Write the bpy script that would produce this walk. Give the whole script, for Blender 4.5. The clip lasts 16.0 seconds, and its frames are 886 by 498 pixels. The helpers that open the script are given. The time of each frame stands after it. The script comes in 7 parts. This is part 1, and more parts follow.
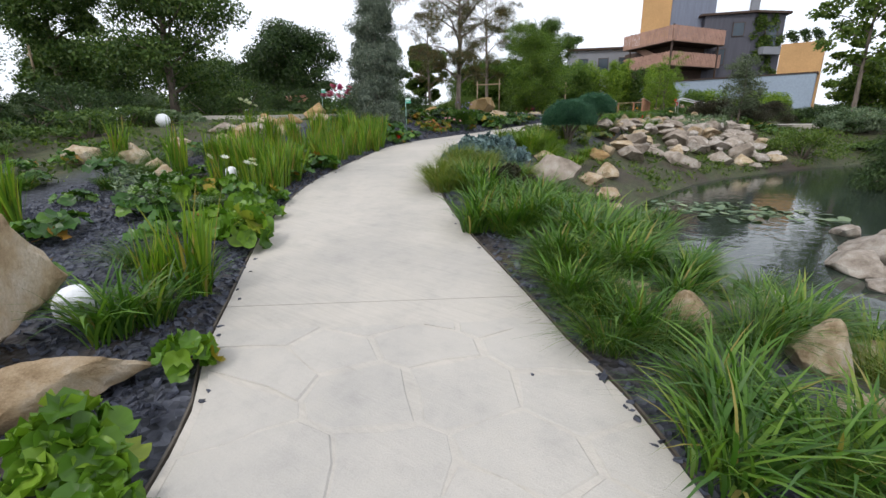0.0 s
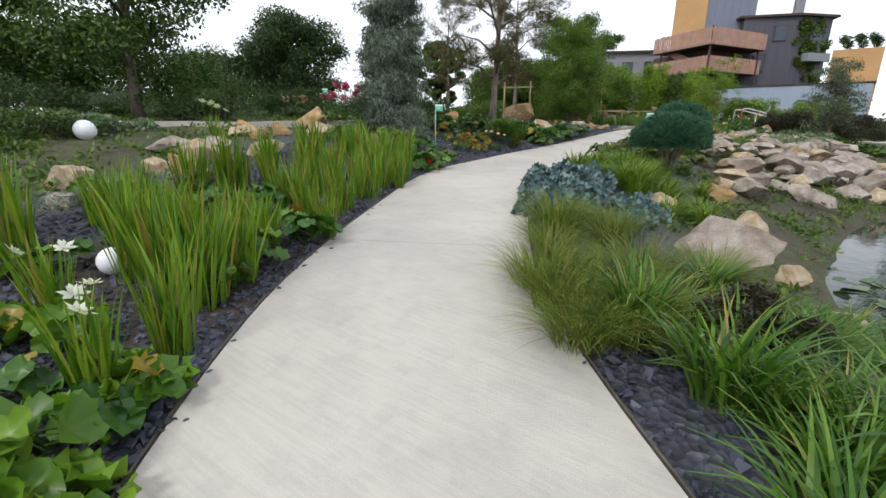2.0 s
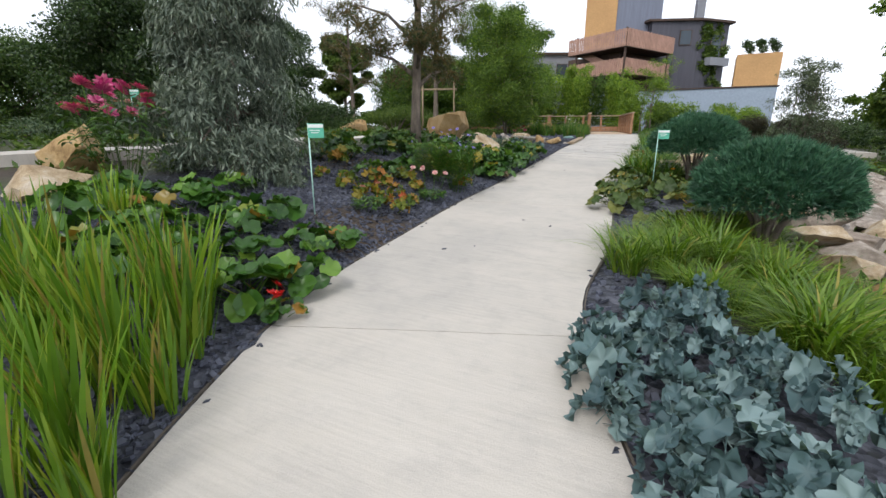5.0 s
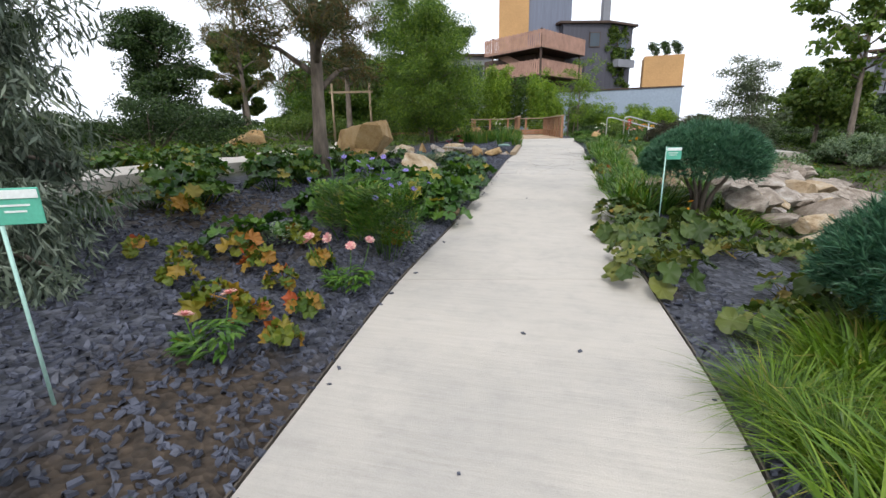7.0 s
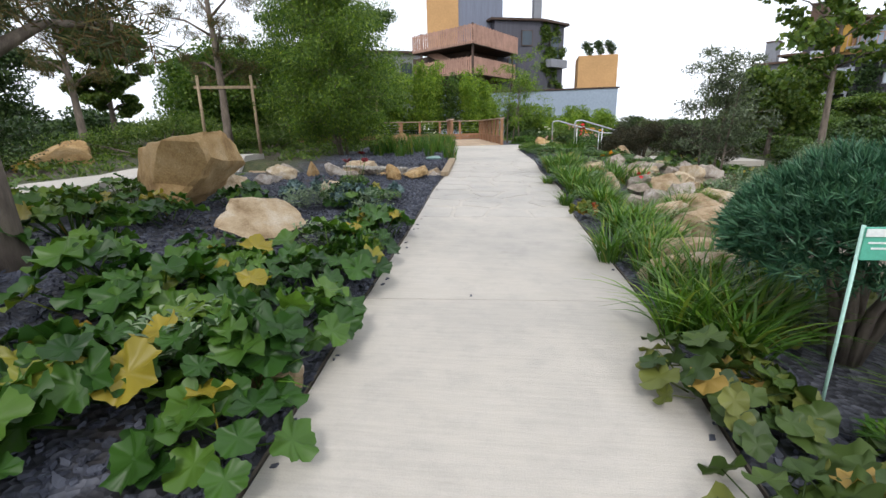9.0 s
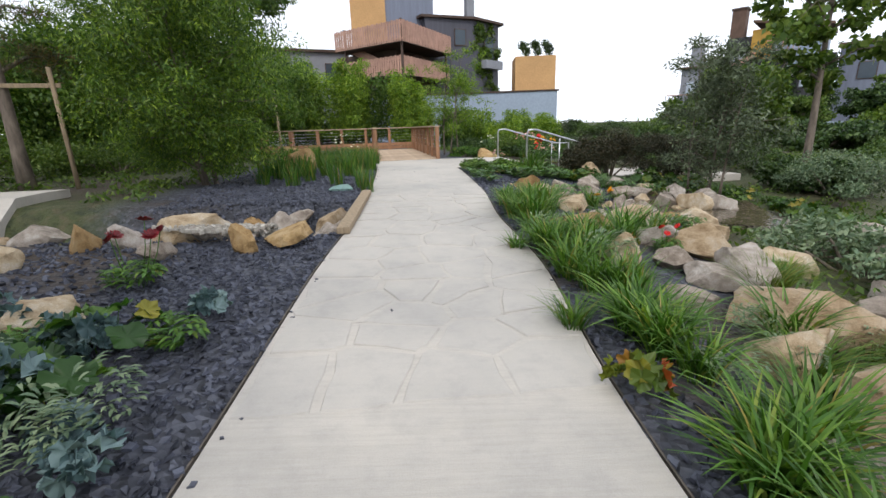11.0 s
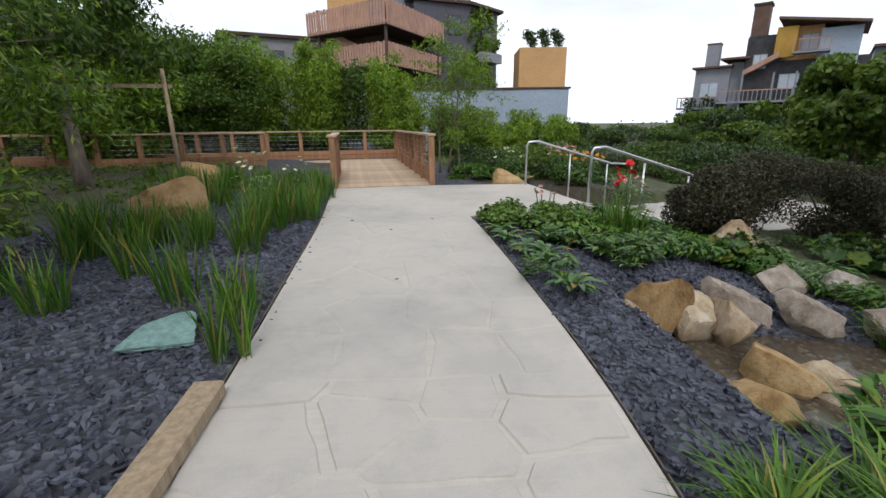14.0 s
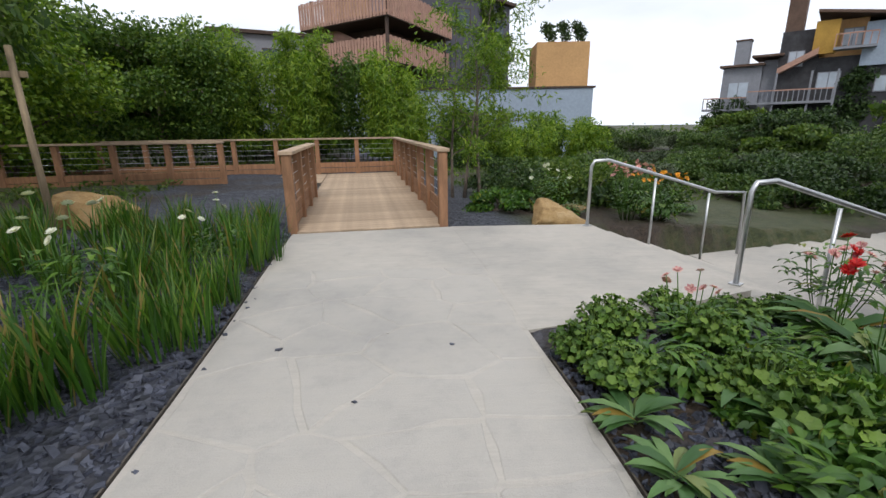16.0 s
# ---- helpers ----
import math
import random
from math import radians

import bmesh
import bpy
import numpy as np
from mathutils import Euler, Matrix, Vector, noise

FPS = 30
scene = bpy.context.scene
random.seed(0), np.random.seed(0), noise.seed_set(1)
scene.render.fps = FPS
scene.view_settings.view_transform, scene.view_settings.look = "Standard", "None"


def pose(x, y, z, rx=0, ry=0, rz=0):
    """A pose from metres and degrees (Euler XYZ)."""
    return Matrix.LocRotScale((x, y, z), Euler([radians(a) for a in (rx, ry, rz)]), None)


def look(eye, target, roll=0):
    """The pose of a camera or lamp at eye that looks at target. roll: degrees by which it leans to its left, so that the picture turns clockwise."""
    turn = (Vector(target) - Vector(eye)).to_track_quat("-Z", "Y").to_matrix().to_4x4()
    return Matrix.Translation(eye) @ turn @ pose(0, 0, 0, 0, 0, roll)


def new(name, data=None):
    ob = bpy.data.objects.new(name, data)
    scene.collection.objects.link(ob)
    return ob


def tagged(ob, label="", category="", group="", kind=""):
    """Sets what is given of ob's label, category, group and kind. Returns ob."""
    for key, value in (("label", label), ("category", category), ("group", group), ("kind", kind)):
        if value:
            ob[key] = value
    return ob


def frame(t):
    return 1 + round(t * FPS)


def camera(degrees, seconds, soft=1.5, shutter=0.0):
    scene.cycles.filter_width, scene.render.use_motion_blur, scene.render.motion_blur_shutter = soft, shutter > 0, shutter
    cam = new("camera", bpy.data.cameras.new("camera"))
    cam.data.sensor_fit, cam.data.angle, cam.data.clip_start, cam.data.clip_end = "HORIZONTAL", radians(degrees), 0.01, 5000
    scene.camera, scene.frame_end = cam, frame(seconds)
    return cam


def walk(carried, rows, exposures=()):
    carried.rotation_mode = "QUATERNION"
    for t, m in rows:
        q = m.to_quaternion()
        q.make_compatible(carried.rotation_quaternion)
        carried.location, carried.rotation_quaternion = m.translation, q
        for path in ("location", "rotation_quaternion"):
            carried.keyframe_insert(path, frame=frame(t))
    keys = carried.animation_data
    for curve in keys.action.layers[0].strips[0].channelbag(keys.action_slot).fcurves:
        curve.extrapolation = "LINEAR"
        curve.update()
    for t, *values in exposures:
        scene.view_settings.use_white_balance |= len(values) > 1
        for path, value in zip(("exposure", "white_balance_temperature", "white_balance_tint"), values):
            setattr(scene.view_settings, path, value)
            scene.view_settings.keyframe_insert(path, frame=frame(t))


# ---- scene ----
cam = camera(90.0, 16.0, soft=1.5)
PATH = [
    (0, (0.000, 0.000, 1.540), (0.000, 1.922, 0.987), -0.84),
    (0.5, (-0.154, 1.094, 1.621), (-0.147, 3.017, 1.072), -0.51),
    (1, (-0.472, 2.105, 1.663), (-0.471, 4.029, 1.115), -0.37),
    (1.5, (-0.702, 3.207, 1.760), (-0.718, 5.129, 1.207), 0.06),
    (2, (-0.821, 4.042, 1.841), (-0.836, 5.966, 1.294), 0.46),
    (2.5, (-0.867, 4.859, 1.931), (-0.879, 6.781, 1.379), 0.61),
    (3, (-0.888, 5.782, 1.995), (-0.909, 7.708, 1.455), 0.63),
    (3.5, (-0.919, 6.670, 2.093), (-0.946, 8.594, 1.548), 0.59),
    (4, (-0.829, 7.617, 2.148), (-0.865, 9.542, 1.608), 0.62),
    (4.5, (-0.732, 8.492, 2.191), (-0.645, 10.415, 1.650), 0.58),
    (5, (-0.558, 9.406, 2.229), (-0.212, 11.301, 1.691), -0.08),
    (7.5, (0.348, 13.054, 2.504), (1.044, 14.850, 1.966), -1.00),
    (8, (0.891, 13.986, 2.546), (1.636, 15.762, 2.003), -0.64),
    (8.5, (1.422, 14.872, 2.566), (2.250, 16.612, 2.030), -1.00),
    (9, (2.027, 15.735, 2.607), (2.948, 17.428, 2.071), -1.36),
    (9.5, (2.583, 16.550, 2.632), (3.573, 18.207, 2.105), -1.41),
    (10, (3.219, 17.321, 2.700), (4.272, 18.938, 2.174), -2.23),
    (12.5, (5.991, 21.229, 2.945), (7.196, 22.734, 2.413), -0.35),
    (13, (6.618, 22.072, 2.962), (7.814, 23.586, 2.435), -0.83),
    (13.5, (7.151, 22.877, 3.019), (8.345, 24.391, 2.488), -0.59),
    (14, (7.723, 23.716, 3.072), (8.914, 25.229, 2.531), -0.57),
    (14.5, (8.218, 24.497, 3.090), (9.410, 26.013, 2.557), -0.49),
    (15, (8.704, 25.260, 3.187), (9.892, 26.772, 2.638), -0.47),
    (15.5, (9.325, 25.976, 3.167), (10.493, 27.510, 2.637), -1.59),
    (16, (9.838, 26.680, 3.173), (11.013, 28.209, 2.642), -0.67),
]
walk(cam, [(t, look(eye, target, roll)) for t, eye, target, roll in PATH],
     [(0, 0.06), (3, 0.16), (5, 0.2), (7.5, 0.26), (10, 0.26), (12.5, -0.03), (16, -0.12)])

# ---- sky and light ----
SUN_UP, SUN_TURN = radians(48), radians(215)
world = bpy.data.worlds.new("sky")
scene.world = world
world.use_nodes = True
wn, wl = world.node_tree.nodes, world.node_tree.links
sky = wn.new("ShaderNodeTexSky")
sky.sky_type, sky.sun_disc = "NISHITA", False
sky.sun_elevation, sky.sun_rotation = SUN_UP, SUN_TURN
sky.air_density, sky.dust_density, sky.ozone_density = 1.0, 3.0, 1.0
cloud_at = wn.new("ShaderNodeTexCoord")
cloud_map = wn.new("ShaderNodeMapping")
cloud_map.inputs["Scale"].default_value = (1.6, 1.6, 4.5)
cloud = wn.new("ShaderNodeTexNoise")
cloud.inputs["Scale"].default_value, cloud.inputs["Detail"].default_value = 1.7, 6.0
cover = wn.new("ShaderNodeMapRange")
cover.inputs[1].default_value, cover.inputs[2].default_value = 0.28, 0.52
cover.inputs[3].default_value, cover.inputs[4].default_value = 0.72, 0.98
veil = wn.new("ShaderNodeMix")
veil.data_type = "RGBA"
veil.inputs[7].default_value = (10.7, 11.2, 12.3, 1)
wl.new(cloud_at.outputs["Generated"], cloud_map.inputs["Vector"])
wl.new(cloud_map.outputs[0], cloud.inputs["Vector"])
wl.new(cloud.outputs["Fac"], cover.inputs[0])
wl.new(cover.outputs[0], veil.inputs[0])
wl.new(sky.outputs[0], veil.inputs[6])
wl.new(veil.outputs[2], wn["Background"].inputs[0])
wn["Background"].inputs[1].default_value = 0.11
sun = new("sun", bpy.data.lights.new("sun", "SUN"))
sun.data.energy, sun.data.angle, sun.data.color = 1.5, radians(12), (1.0, 0.97, 0.93)
sun.matrix_world = look((0, 0, 30), (30 * math.sin(SUN_TURN + math.pi) / math.tan(SUN_UP), -30 * math.cos(SUN_TURN) / math.tan(SUN_UP), 0))


# ---- materials ----
def material(name, rough=0.8, metal=0.0, spec=0.4):
    m = bpy.data.materials.new(name)
    m.use_nodes = True
    n = m.node_tree.nodes
    b = n["Principled BSDF"]
    b.inputs["Roughness"].default_value, b.inputs["Metallic"].default_value = rough, metal
    b.inputs["Specular IOR Level"].default_value = spec
    return m, n, m.node_tree.links, b


def coords(n, l, kind="Object", scale=(1, 1, 1)):
    tc, mp = n.new("ShaderNodeTexCoord"), n.new("ShaderNodeMapping")
    mp.inputs["Scale"].default_value = scale
    l.new(tc.outputs[kind], mp.inputs["Vector"])
    return mp.outputs[0]


def noise_tex(n, l, vec, scale, detail=5, rough=0.6):
    t = n.new("ShaderNodeTexNoise")
    t.inputs["Scale"].default_value, t.inputs["Detail"].default_value, t.inputs["Roughness"].default_value = scale, detail, rough
    l.new(vec, t.inputs["Vector"])
    return t.outputs["Fac"]


def ramp(n, l, fac, *stops):
    r = n.new("ShaderNodeValToRGB")
    e = r.color_ramp.elements
    while len(e) < len(stops):
        e.new(0.5)
    for k, (p, c) in zip(e, stops):
        k.position, k.color = p, (*c, 1)
    l.new(fac, r.inputs[0])
    return r.outputs[0]


def mix(n, l, fac, a, b, mode="MIX"):
    m = n.new("ShaderNodeMix")
    m.data_type, m.blend_type = "RGBA", mode
    for sock, v in ((m.inputs[0], fac), (m.inputs[6], a), (m.inputs[7], b)):
        if isinstance(v, (int, float)):
            sock.default_value = v
        elif isinstance(v, tuple):
            sock.default_value = (*v, 1)
        else:
            l.new(v, sock)
    return m.outputs[2]


def bump(n, l, b, height, strength, dist):
    k = n.new("ShaderNodeBump")
    k.inputs["Strength"].default_value, k.inputs["Distance"].default_value = strength, dist
    l.new(height, k.inputs["Height"])
    l.new(k.outputs[0], b.inputs["Normal"])


def leaf_mat(name, dark, mid, light, rough=0.5, through_light=0.25, odd=None, single=False):
    """Foliage: every leaf has its own tint, the plant a slow drift, and some light passes through."""
    m, n, l, b = material(name, rough, 0, 0.35)
    geo, obj = n.new("ShaderNodeNewGeometry"), n.new("ShaderNodeObjectInfo")
    stops = [(0.0, dark), (0.5, mid), (0.93, light)]
    if odd:
        stops.append((0.975, odd))
    tint = ramp(n, l, obj.outputs["Random"] if single else geo.outputs["Random Per Island"], *stops)
    drift = noise_tex(n, l, coords(n, l), 3.0, 3)
    tint = mix(n, l, 0.55, tint, ramp(n, l, drift, (0.3, (0.45, 0.5, 0.45)), (0.7, (1.25, 1.2, 1.0))), "MULTIPLY")
    if not single:
        tint = mix(n, l, 0.5, tint, ramp(n, l, obj.outputs["Random"], (0.0, (0.6, 0.66, 0.6)), (1.0, (1.15, 1.12, 1.0))), "MULTIPLY")
    l.new(tint, b.inputs["Base Color"])
    tr, ms = n.new("ShaderNodeBsdfTranslucent"), n.new("ShaderNodeMixShader")
    l.new(mix(n, l, 1.0, tint, (1.1, 1.25, 0.5), "MULTIPLY"), tr.inputs["Color"])
    ms.inputs[0].default_value = through_light
    l.new(b.outputs[0], ms.inputs[1])
    l.new(tr.outputs[0], ms.inputs[2])
    l.new(ms.outputs[0], n["Material Output"].inputs[0])
    return m


def stone_mat(name, a, b_col, c, grain=9.0):
    m, n, l, b = material(name, 0.88, 0, 0.25)
    v = coords(n, l)
    obj = n.new("ShaderNodeObjectInfo")
    big = noise_tex(n, l, v, 2.2, 6, 0.65)
    fine = noise_tex(n, l, v, 40, 4, 0.7)
    col = ramp(n, l, big, (0.3, a), (0.5, b_col), (0.72, c))
    col = mix(n, l, 0.6, col, ramp(n, l, fine, (0.3, (0.6, 0.57, 0.54)), (0.7, (1.15, 1.12, 1.1))), "MULTIPLY")
    col = mix(n, l, 0.75, col, ramp(n, l, obj.outputs["Random"], (0.0, (0.72, 0.66, 0.6)), (0.5, (1.0, 0.97, 0.93)), (1.0, (1.1, 1.12, 1.15))), "MULTIPLY")
    l.new(col, b.inputs["Base Color"])
    add = n.new("ShaderNodeMath")
    add.operation = "MULTIPLY_ADD"
    add.inputs[1].default_value = 0.3
    l.new(fine, add.inputs[0])
    l.new(noise_tex(n, l, v, grain, 6, 0.7), add.inputs[2])
    bump(n, l, b, add.outputs[0], 0.8, 0.03)
    return m


def plain_mat(name, colour, rough=0.7, metal=0.0, vary=0.25, scale=6.0, grain=60.0, bumpy=0.15, stretch=(1, 1, 1), by_object=0.0):
    m, n, l, b = material(name, rough, metal)
    v = coords(n, l, "Object", stretch)
    lo, hi = tuple(c * (1 - vary) for c in colour), tuple(min(1, c * (1 + vary)) for c in colour)
    col = ramp(n, l, noise_tex(n, l, v, scale), (0.3, lo), (0.7, hi))
    fine = noise_tex(n, l, v, grain, 3)
    col = mix(n, l, 0.5, col, ramp(n, l, fine, (0.3, (0.8, 0.8, 0.8)), (0.7, (1.1, 1.1, 1.1))), "MULTIPLY")
    if by_object:
        obj = n.new("ShaderNodeObjectInfo")
        col = mix(n, l, by_object, col, ramp(n, l, obj.outputs["Random"], (0, (0.6, 0.58, 0.56)), (1, (1.15, 1.12, 1.08))), "MULTIPLY")
    l.new(col, b.inputs["Base Color"])
    bump(n, l, b, fine, bumpy, 0.01)
    return m


def concrete_mat(name="pale_concrete", tone=(1.0, 1.0, 1.0), brushed=0.4):
    """Pale cream poured concrete, brushed across, with faint grey damp marks."""
    m, n, l, b = material(name, 0.82, 0, 0.3)
    v = coords(n, l)
    blot = noise_tex(n, l, v, 0.55, 7, 0.62)
    mid = noise_tex(n, l, v, 5.0, 6, 0.7)
    fine = noise_tex(n, l, v, 120, 3)
    col = ramp(n, l, blot, (0.32, (0.375, 0.355, 0.325)), (0.55, (0.475, 0.44, 0.392)), (0.75, (0.50, 0.465, 0.418)))
    col = mix(n, l, 0.45, col, ramp(n, l, mid, (0.28, (0.75, 0.76, 0.78)), (0.5, (1.0, 1.0, 1.0)), (0.72, (1.06, 1.05, 1.02))), "MULTIPLY")
    col = mix(n, l, 0.4, col, ramp(n, l, fine, (0.3, (0.88, 0.88, 0.88)), (0.7, (1.06, 1.06, 1.06))), "MULTIPLY")
    col = mix(n, l, 1.0, col, tone, "MULTIPLY")
    tc, mp = n.new("ShaderNodeTexCoord"), n.new("ShaderNodeMapping")
    mp.vector_type = "TEXTURE"
    mp.inputs["Rotation"].default_value, mp.inputs["Scale"].default_value = (0, 0, radians(-34)), (1.2, 0.075, 1)
    l.new(tc.outputs["Object"], mp.inputs["Vector"])
    brush = noise_tex(n, l, mp.outputs[0], 3.2, 5, 0.65)
    col = mix(n, l, brushed, col, ramp(n, l, brush, (0.35, (0.82, 0.82, 0.81)), (0.6, (1.03, 1.03, 1.03))), "MULTIPLY")
    l.new(col, b.inputs["Base Color"])
    ad = n.new("ShaderNodeMath")
    ad.operation = "ADD"
    l.new(brush, ad.inputs[0])
    l.new(fine, ad.inputs[1])
    bump(n, l, b, ad.outputs[0], 0.5, 0.008)
    return m


def slate_ground_mat():
    """Blue-grey slate chippings, with dark soil showing between them."""
    m, n, l, b = material("slate_mulch", 0.75, 0, 0.4)
    v = coords(n, l)
    vo = n.new("ShaderNodeTexVoronoi")
    vo.inputs["Scale"].default_value = 22
    l.new(v, vo.inputs["Vector"])
    sep = n.new("ShaderNodeSeparateColor")
    l.new(vo.outputs["Color"], sep.inputs[0])
    chips = ramp(n, l, sep.outputs[0], (0.0, (0.02, 0.022, 0.028)), (0.6, (0.048, 0.052, 0.068)), (1.0, (0.095, 0.1, 0.122)))
    soil = noise_tex(n, l, v, 0.35, 5)
    brown = ramp(n, l, noise_tex(n, l, v, 14, 5), (0.3, (0.018, 0.013, 0.009)), (0.7, (0.07, 0.05, 0.034)))
    wild = n.new("ShaderNodeAttribute")
    wild.attribute_name = "wild"
    cover = ramp(n, l, noise_tex(n, l, v, 6, 6), (0.3, (0.02, 0.028, 0.010)), (0.5, (0.05, 0.06, 0.02)), (0.72, (0.09, 0.075, 0.04)))
    chips = mix(n, l, wild.outputs["Fac"], chips, cover)
    col = mix(n, l, ramp(n, l, soil, (0.52, (0, 0, 0)), (0.62, (1, 1, 1))), chips, brown)
    l.new(col, b.inputs["Base Color"])
    bump(n, l, b, vo.outputs["Distance"], 0.9, 0.03)
    return m


def water_mat(name, tint, rough=0.04, clear=0.55):
    m, n, l, b = material(name, rough, 0, 0.5)
    b.inputs["Base Color"].default_value = (*tint, 1)
    b.inputs["Transmission Weight"].default_value = clear
    b.inputs["IOR"].default_value = 1.33
    bump(n, l, b, noise_tex(n, l, coords(n, l), 3.5, 3), 0.12, 0.05)
    return m


M_CONCRETE = concrete_mat()
M_FLAG = concrete_mat("stamped_grey_concrete", (0.94, 0.95, 0.965), 0.12)
M_SLATE = slate_ground_mat()
M_CHIP = plain_mat("slate_chip", (0.064, 0.070, 0.095), 0.55, 0, 0.6, 7, 90, 0.3)
M_STONE = stone_mat("honey_limestone", (0.22, 0.15, 0.08), (0.46, 0.37, 0.25), (0.58, 0.53, 0.45))
M_STONE_GREY = stone_mat("grey_limestone", (0.15, 0.125, 0.10), (0.34, 0.30, 0.26), (0.52, 0.49, 0.45))
M_STONE_OCHRE = stone_mat("ochre_sandstone", (0.20, 0.12, 0.05), (0.42, 0.29, 0.14), (0.52, 0.40, 0.24))
M_PEBBLE = plain_mat("pebble", (0.42, 0.40, 0.36), 0.7, 0, 0.35, 9, 80, 0.2, (1, 1, 1), 0.8)
M_BARK = plain_mat("grey_brown_bark", (0.16, 0.13, 0.105), 0.95, 0, 0.5, 10, 45, 1.0, (1, 1, 0.25))
M_BARK_PALE = plain_mat("pale_stake_wood", (0.30, 0.23, 0.15), 0.85, 0, 0.3, 8, 60, 0.5, (3, 3, 0.3))
M_DECK = plain_mat("deck_timber", (0.44, 0.33, 0.23), 0.75, 0, 0.22, 5, 50, 0.4, (1, 1, 1), 0.5)
M_POST = plain_mat("red_brown_timber", (0.31, 0.165, 0.09), 0.7, 0, 0.3, 5, 50, 0.4, (3, 3, 0.5), 0.4)
M_STEEL = plain_mat("galvanised_steel", (0.55, 0.56, 0.57), 0.38, 0.9, 0.1, 8, 80, 0.05)
M_EDGING = plain_mat("dark_edging", (0.09, 0.075, 0.06), 0.7, 0, 0.4)
M_LAMP = plain_mat("milk_white_acrylic", (0.80, 0.81, 0.84), 0.3, 0, 0.03, 3, 40, 0.02)
M_SIGN = plain_mat("green_label", (0.10, 0.42, 0.30), 0.5, 0, 0.1)
M_SIGN_W = plain_mat("white_label", (0.74, 0.78, 0.76), 0.5, 0, 0.05)
M_SIGN_POLE = plain_mat("pale_green_rod", (0.42, 0.66, 0.58), 0.45, 0.0, 0.1)
M_POND = water_mat("pond_water", (0.05, 0.07, 0.055))
M_BROOK = water_mat("brook_water", (0.55, 0.45, 0.32), 0.03, 0.9)
M_SLAB = plain_mat("weathered_green_slab", (0.16, 0.27, 0.25), 0.5, 0, 0.35, 8, 40, 0.3)
G_IRIS = leaf_mat("iris_leaf", (0.05, 0.13, 0.012), (0.13, 0.25, 0.02), (0.28, 0.38, 0.035), 0.45, 0.3, (0.30, 0.22, 0.06))
G_IRIS_DARK = leaf_mat("deep_iris_leaf", (0.03, 0.09, 0.015), (0.06, 0.15, 0.02), (0.13, 0.24, 0.035), 0.45, 0.3, (0.28, 0.20, 0.07))
G_LILY = leaf_mat("daylily_leaf", (0.03, 0.085, 0.014), (0.07, 0.17, 0.022), (0.17, 0.29, 0.04), 0.42, 0.28, (0.36, 0.28, 0.09))
G_LILY_PALE = leaf_mat("lime_daylily_leaf", (0.06, 0.13, 0.015), (0.12, 0.22, 0.02), (0.22, 0.32, 0.04), 0.42, 0.3, (0.36, 0.30, 0.08))
G_SEDGE = leaf_mat("sedge_leaf", (0.03, 0.085, 0.012), (0.065, 0.15, 0.018), (0.14, 0.22, 0.03), 0.55, 0.3, (0.30, 0.22, 0.07))
G_SEDGE_OLIVE = leaf_mat("olive_sedge_leaf", (0.07, 0.12, 0.016), (0.14, 0.20, 0.025), (0.24, 0.27, 0.05), 0.6, 0.3, (0.34, 0.24, 0.09))
G_BERG = leaf_mat("bergenia_leaf", (0.025, 0.075, 0.014), (0.055, 0.14, 0.022), (0.13, 0.24, 0.035), 0.34, 0.2, (0.30, 0.16, 0.03), True)
G_BERG_LIME = leaf_mat("lime_bergenia_leaf", (0.06, 0.14, 0.015), (0.12, 0.24, 0.022), (0.21, 0.34, 0.04), 0.36, 0.25, (0.36, 0.26, 0.04), True)
G_KALE = leaf_mat("blue_kale_leaf", (0.045, 0.085, 0.10), (0.105, 0.175, 0.195), (0.20, 0.285, 0.305), 0.55, 0.12, None, True)
G_DARM = leaf_mat("lobed_leaf", (0.015, 0.05, 0.01), (0.04, 0.108, 0.016), (0.10, 0.19, 0.028), 0.42, 0.25, (0.30, 0.24, 0.03), True)
G_AUTUMN = leaf_mat("autumn_leaf", (0.05, 0.10, 0.014), (0.17, 0.19, 0.02), (0.34, 0.16, 0.03), 0.5, 0.25, (0.34, 0.07, 0.025), True)
G_VINE = leaf_mat("yellowing_leaf", (0.03, 0.06, 0.015), (0.07, 0.115, 0.026), (0.17, 0.18, 0.045), 0.5, 0.25, (0.42, 0.28, 0.08), True)
G_ROSETTE = leaf_mat("blue_green_rosette_leaf", (0.05, 0.12, 0.04), (0.11, 0.21, 0.075), (0.19, 0.30, 0.12), 0.45, 0.2, (0.30, 0.20, 0.05))
G_LOBED = leaf_mat("far_lobed_leaf", (0.02, 0.065, 0.012), (0.06, 0.13, 0.02), (0.15, 0.21, 0.03), 0.45, 0.22, (0.32, 0.20, 0.03))
G_HELL = leaf_mat("hellebore_leaf", (0.03, 0.085, 0.015), (0.065, 0.155, 0.022), (0.13, 0.24, 0.03), 0.42, 0.22, (0.20, 0.22, 0.03))
G_PELARG = leaf_mat("pelargonium_leaf", (0.045, 0.10, 0.018), (0.095, 0.185, 0.03), (0.19, 0.29, 0.055), 0.5, 0.22)
G_SAGE = leaf_mat("grey_sage_leaf", (0.10, 0.16, 0.10), (0.17, 0.24, 0.15), (0.25, 0.31, 0.2), 0.6, 0.15)
G_BALLPINE = leaf_mat("mountain_pine_needle", (0.018, 0.07, 0.045), (0.045, 0.135, 0.085), (0.10, 0.22, 0.14), 0.5, 0.12)
G_SILVER = leaf_mat("silver_cedar_needle", (0.055, 0.08, 0.066), (0.12, 0.155, 0.13), (0.23, 0.27, 0.235), 0.6, 0.12)
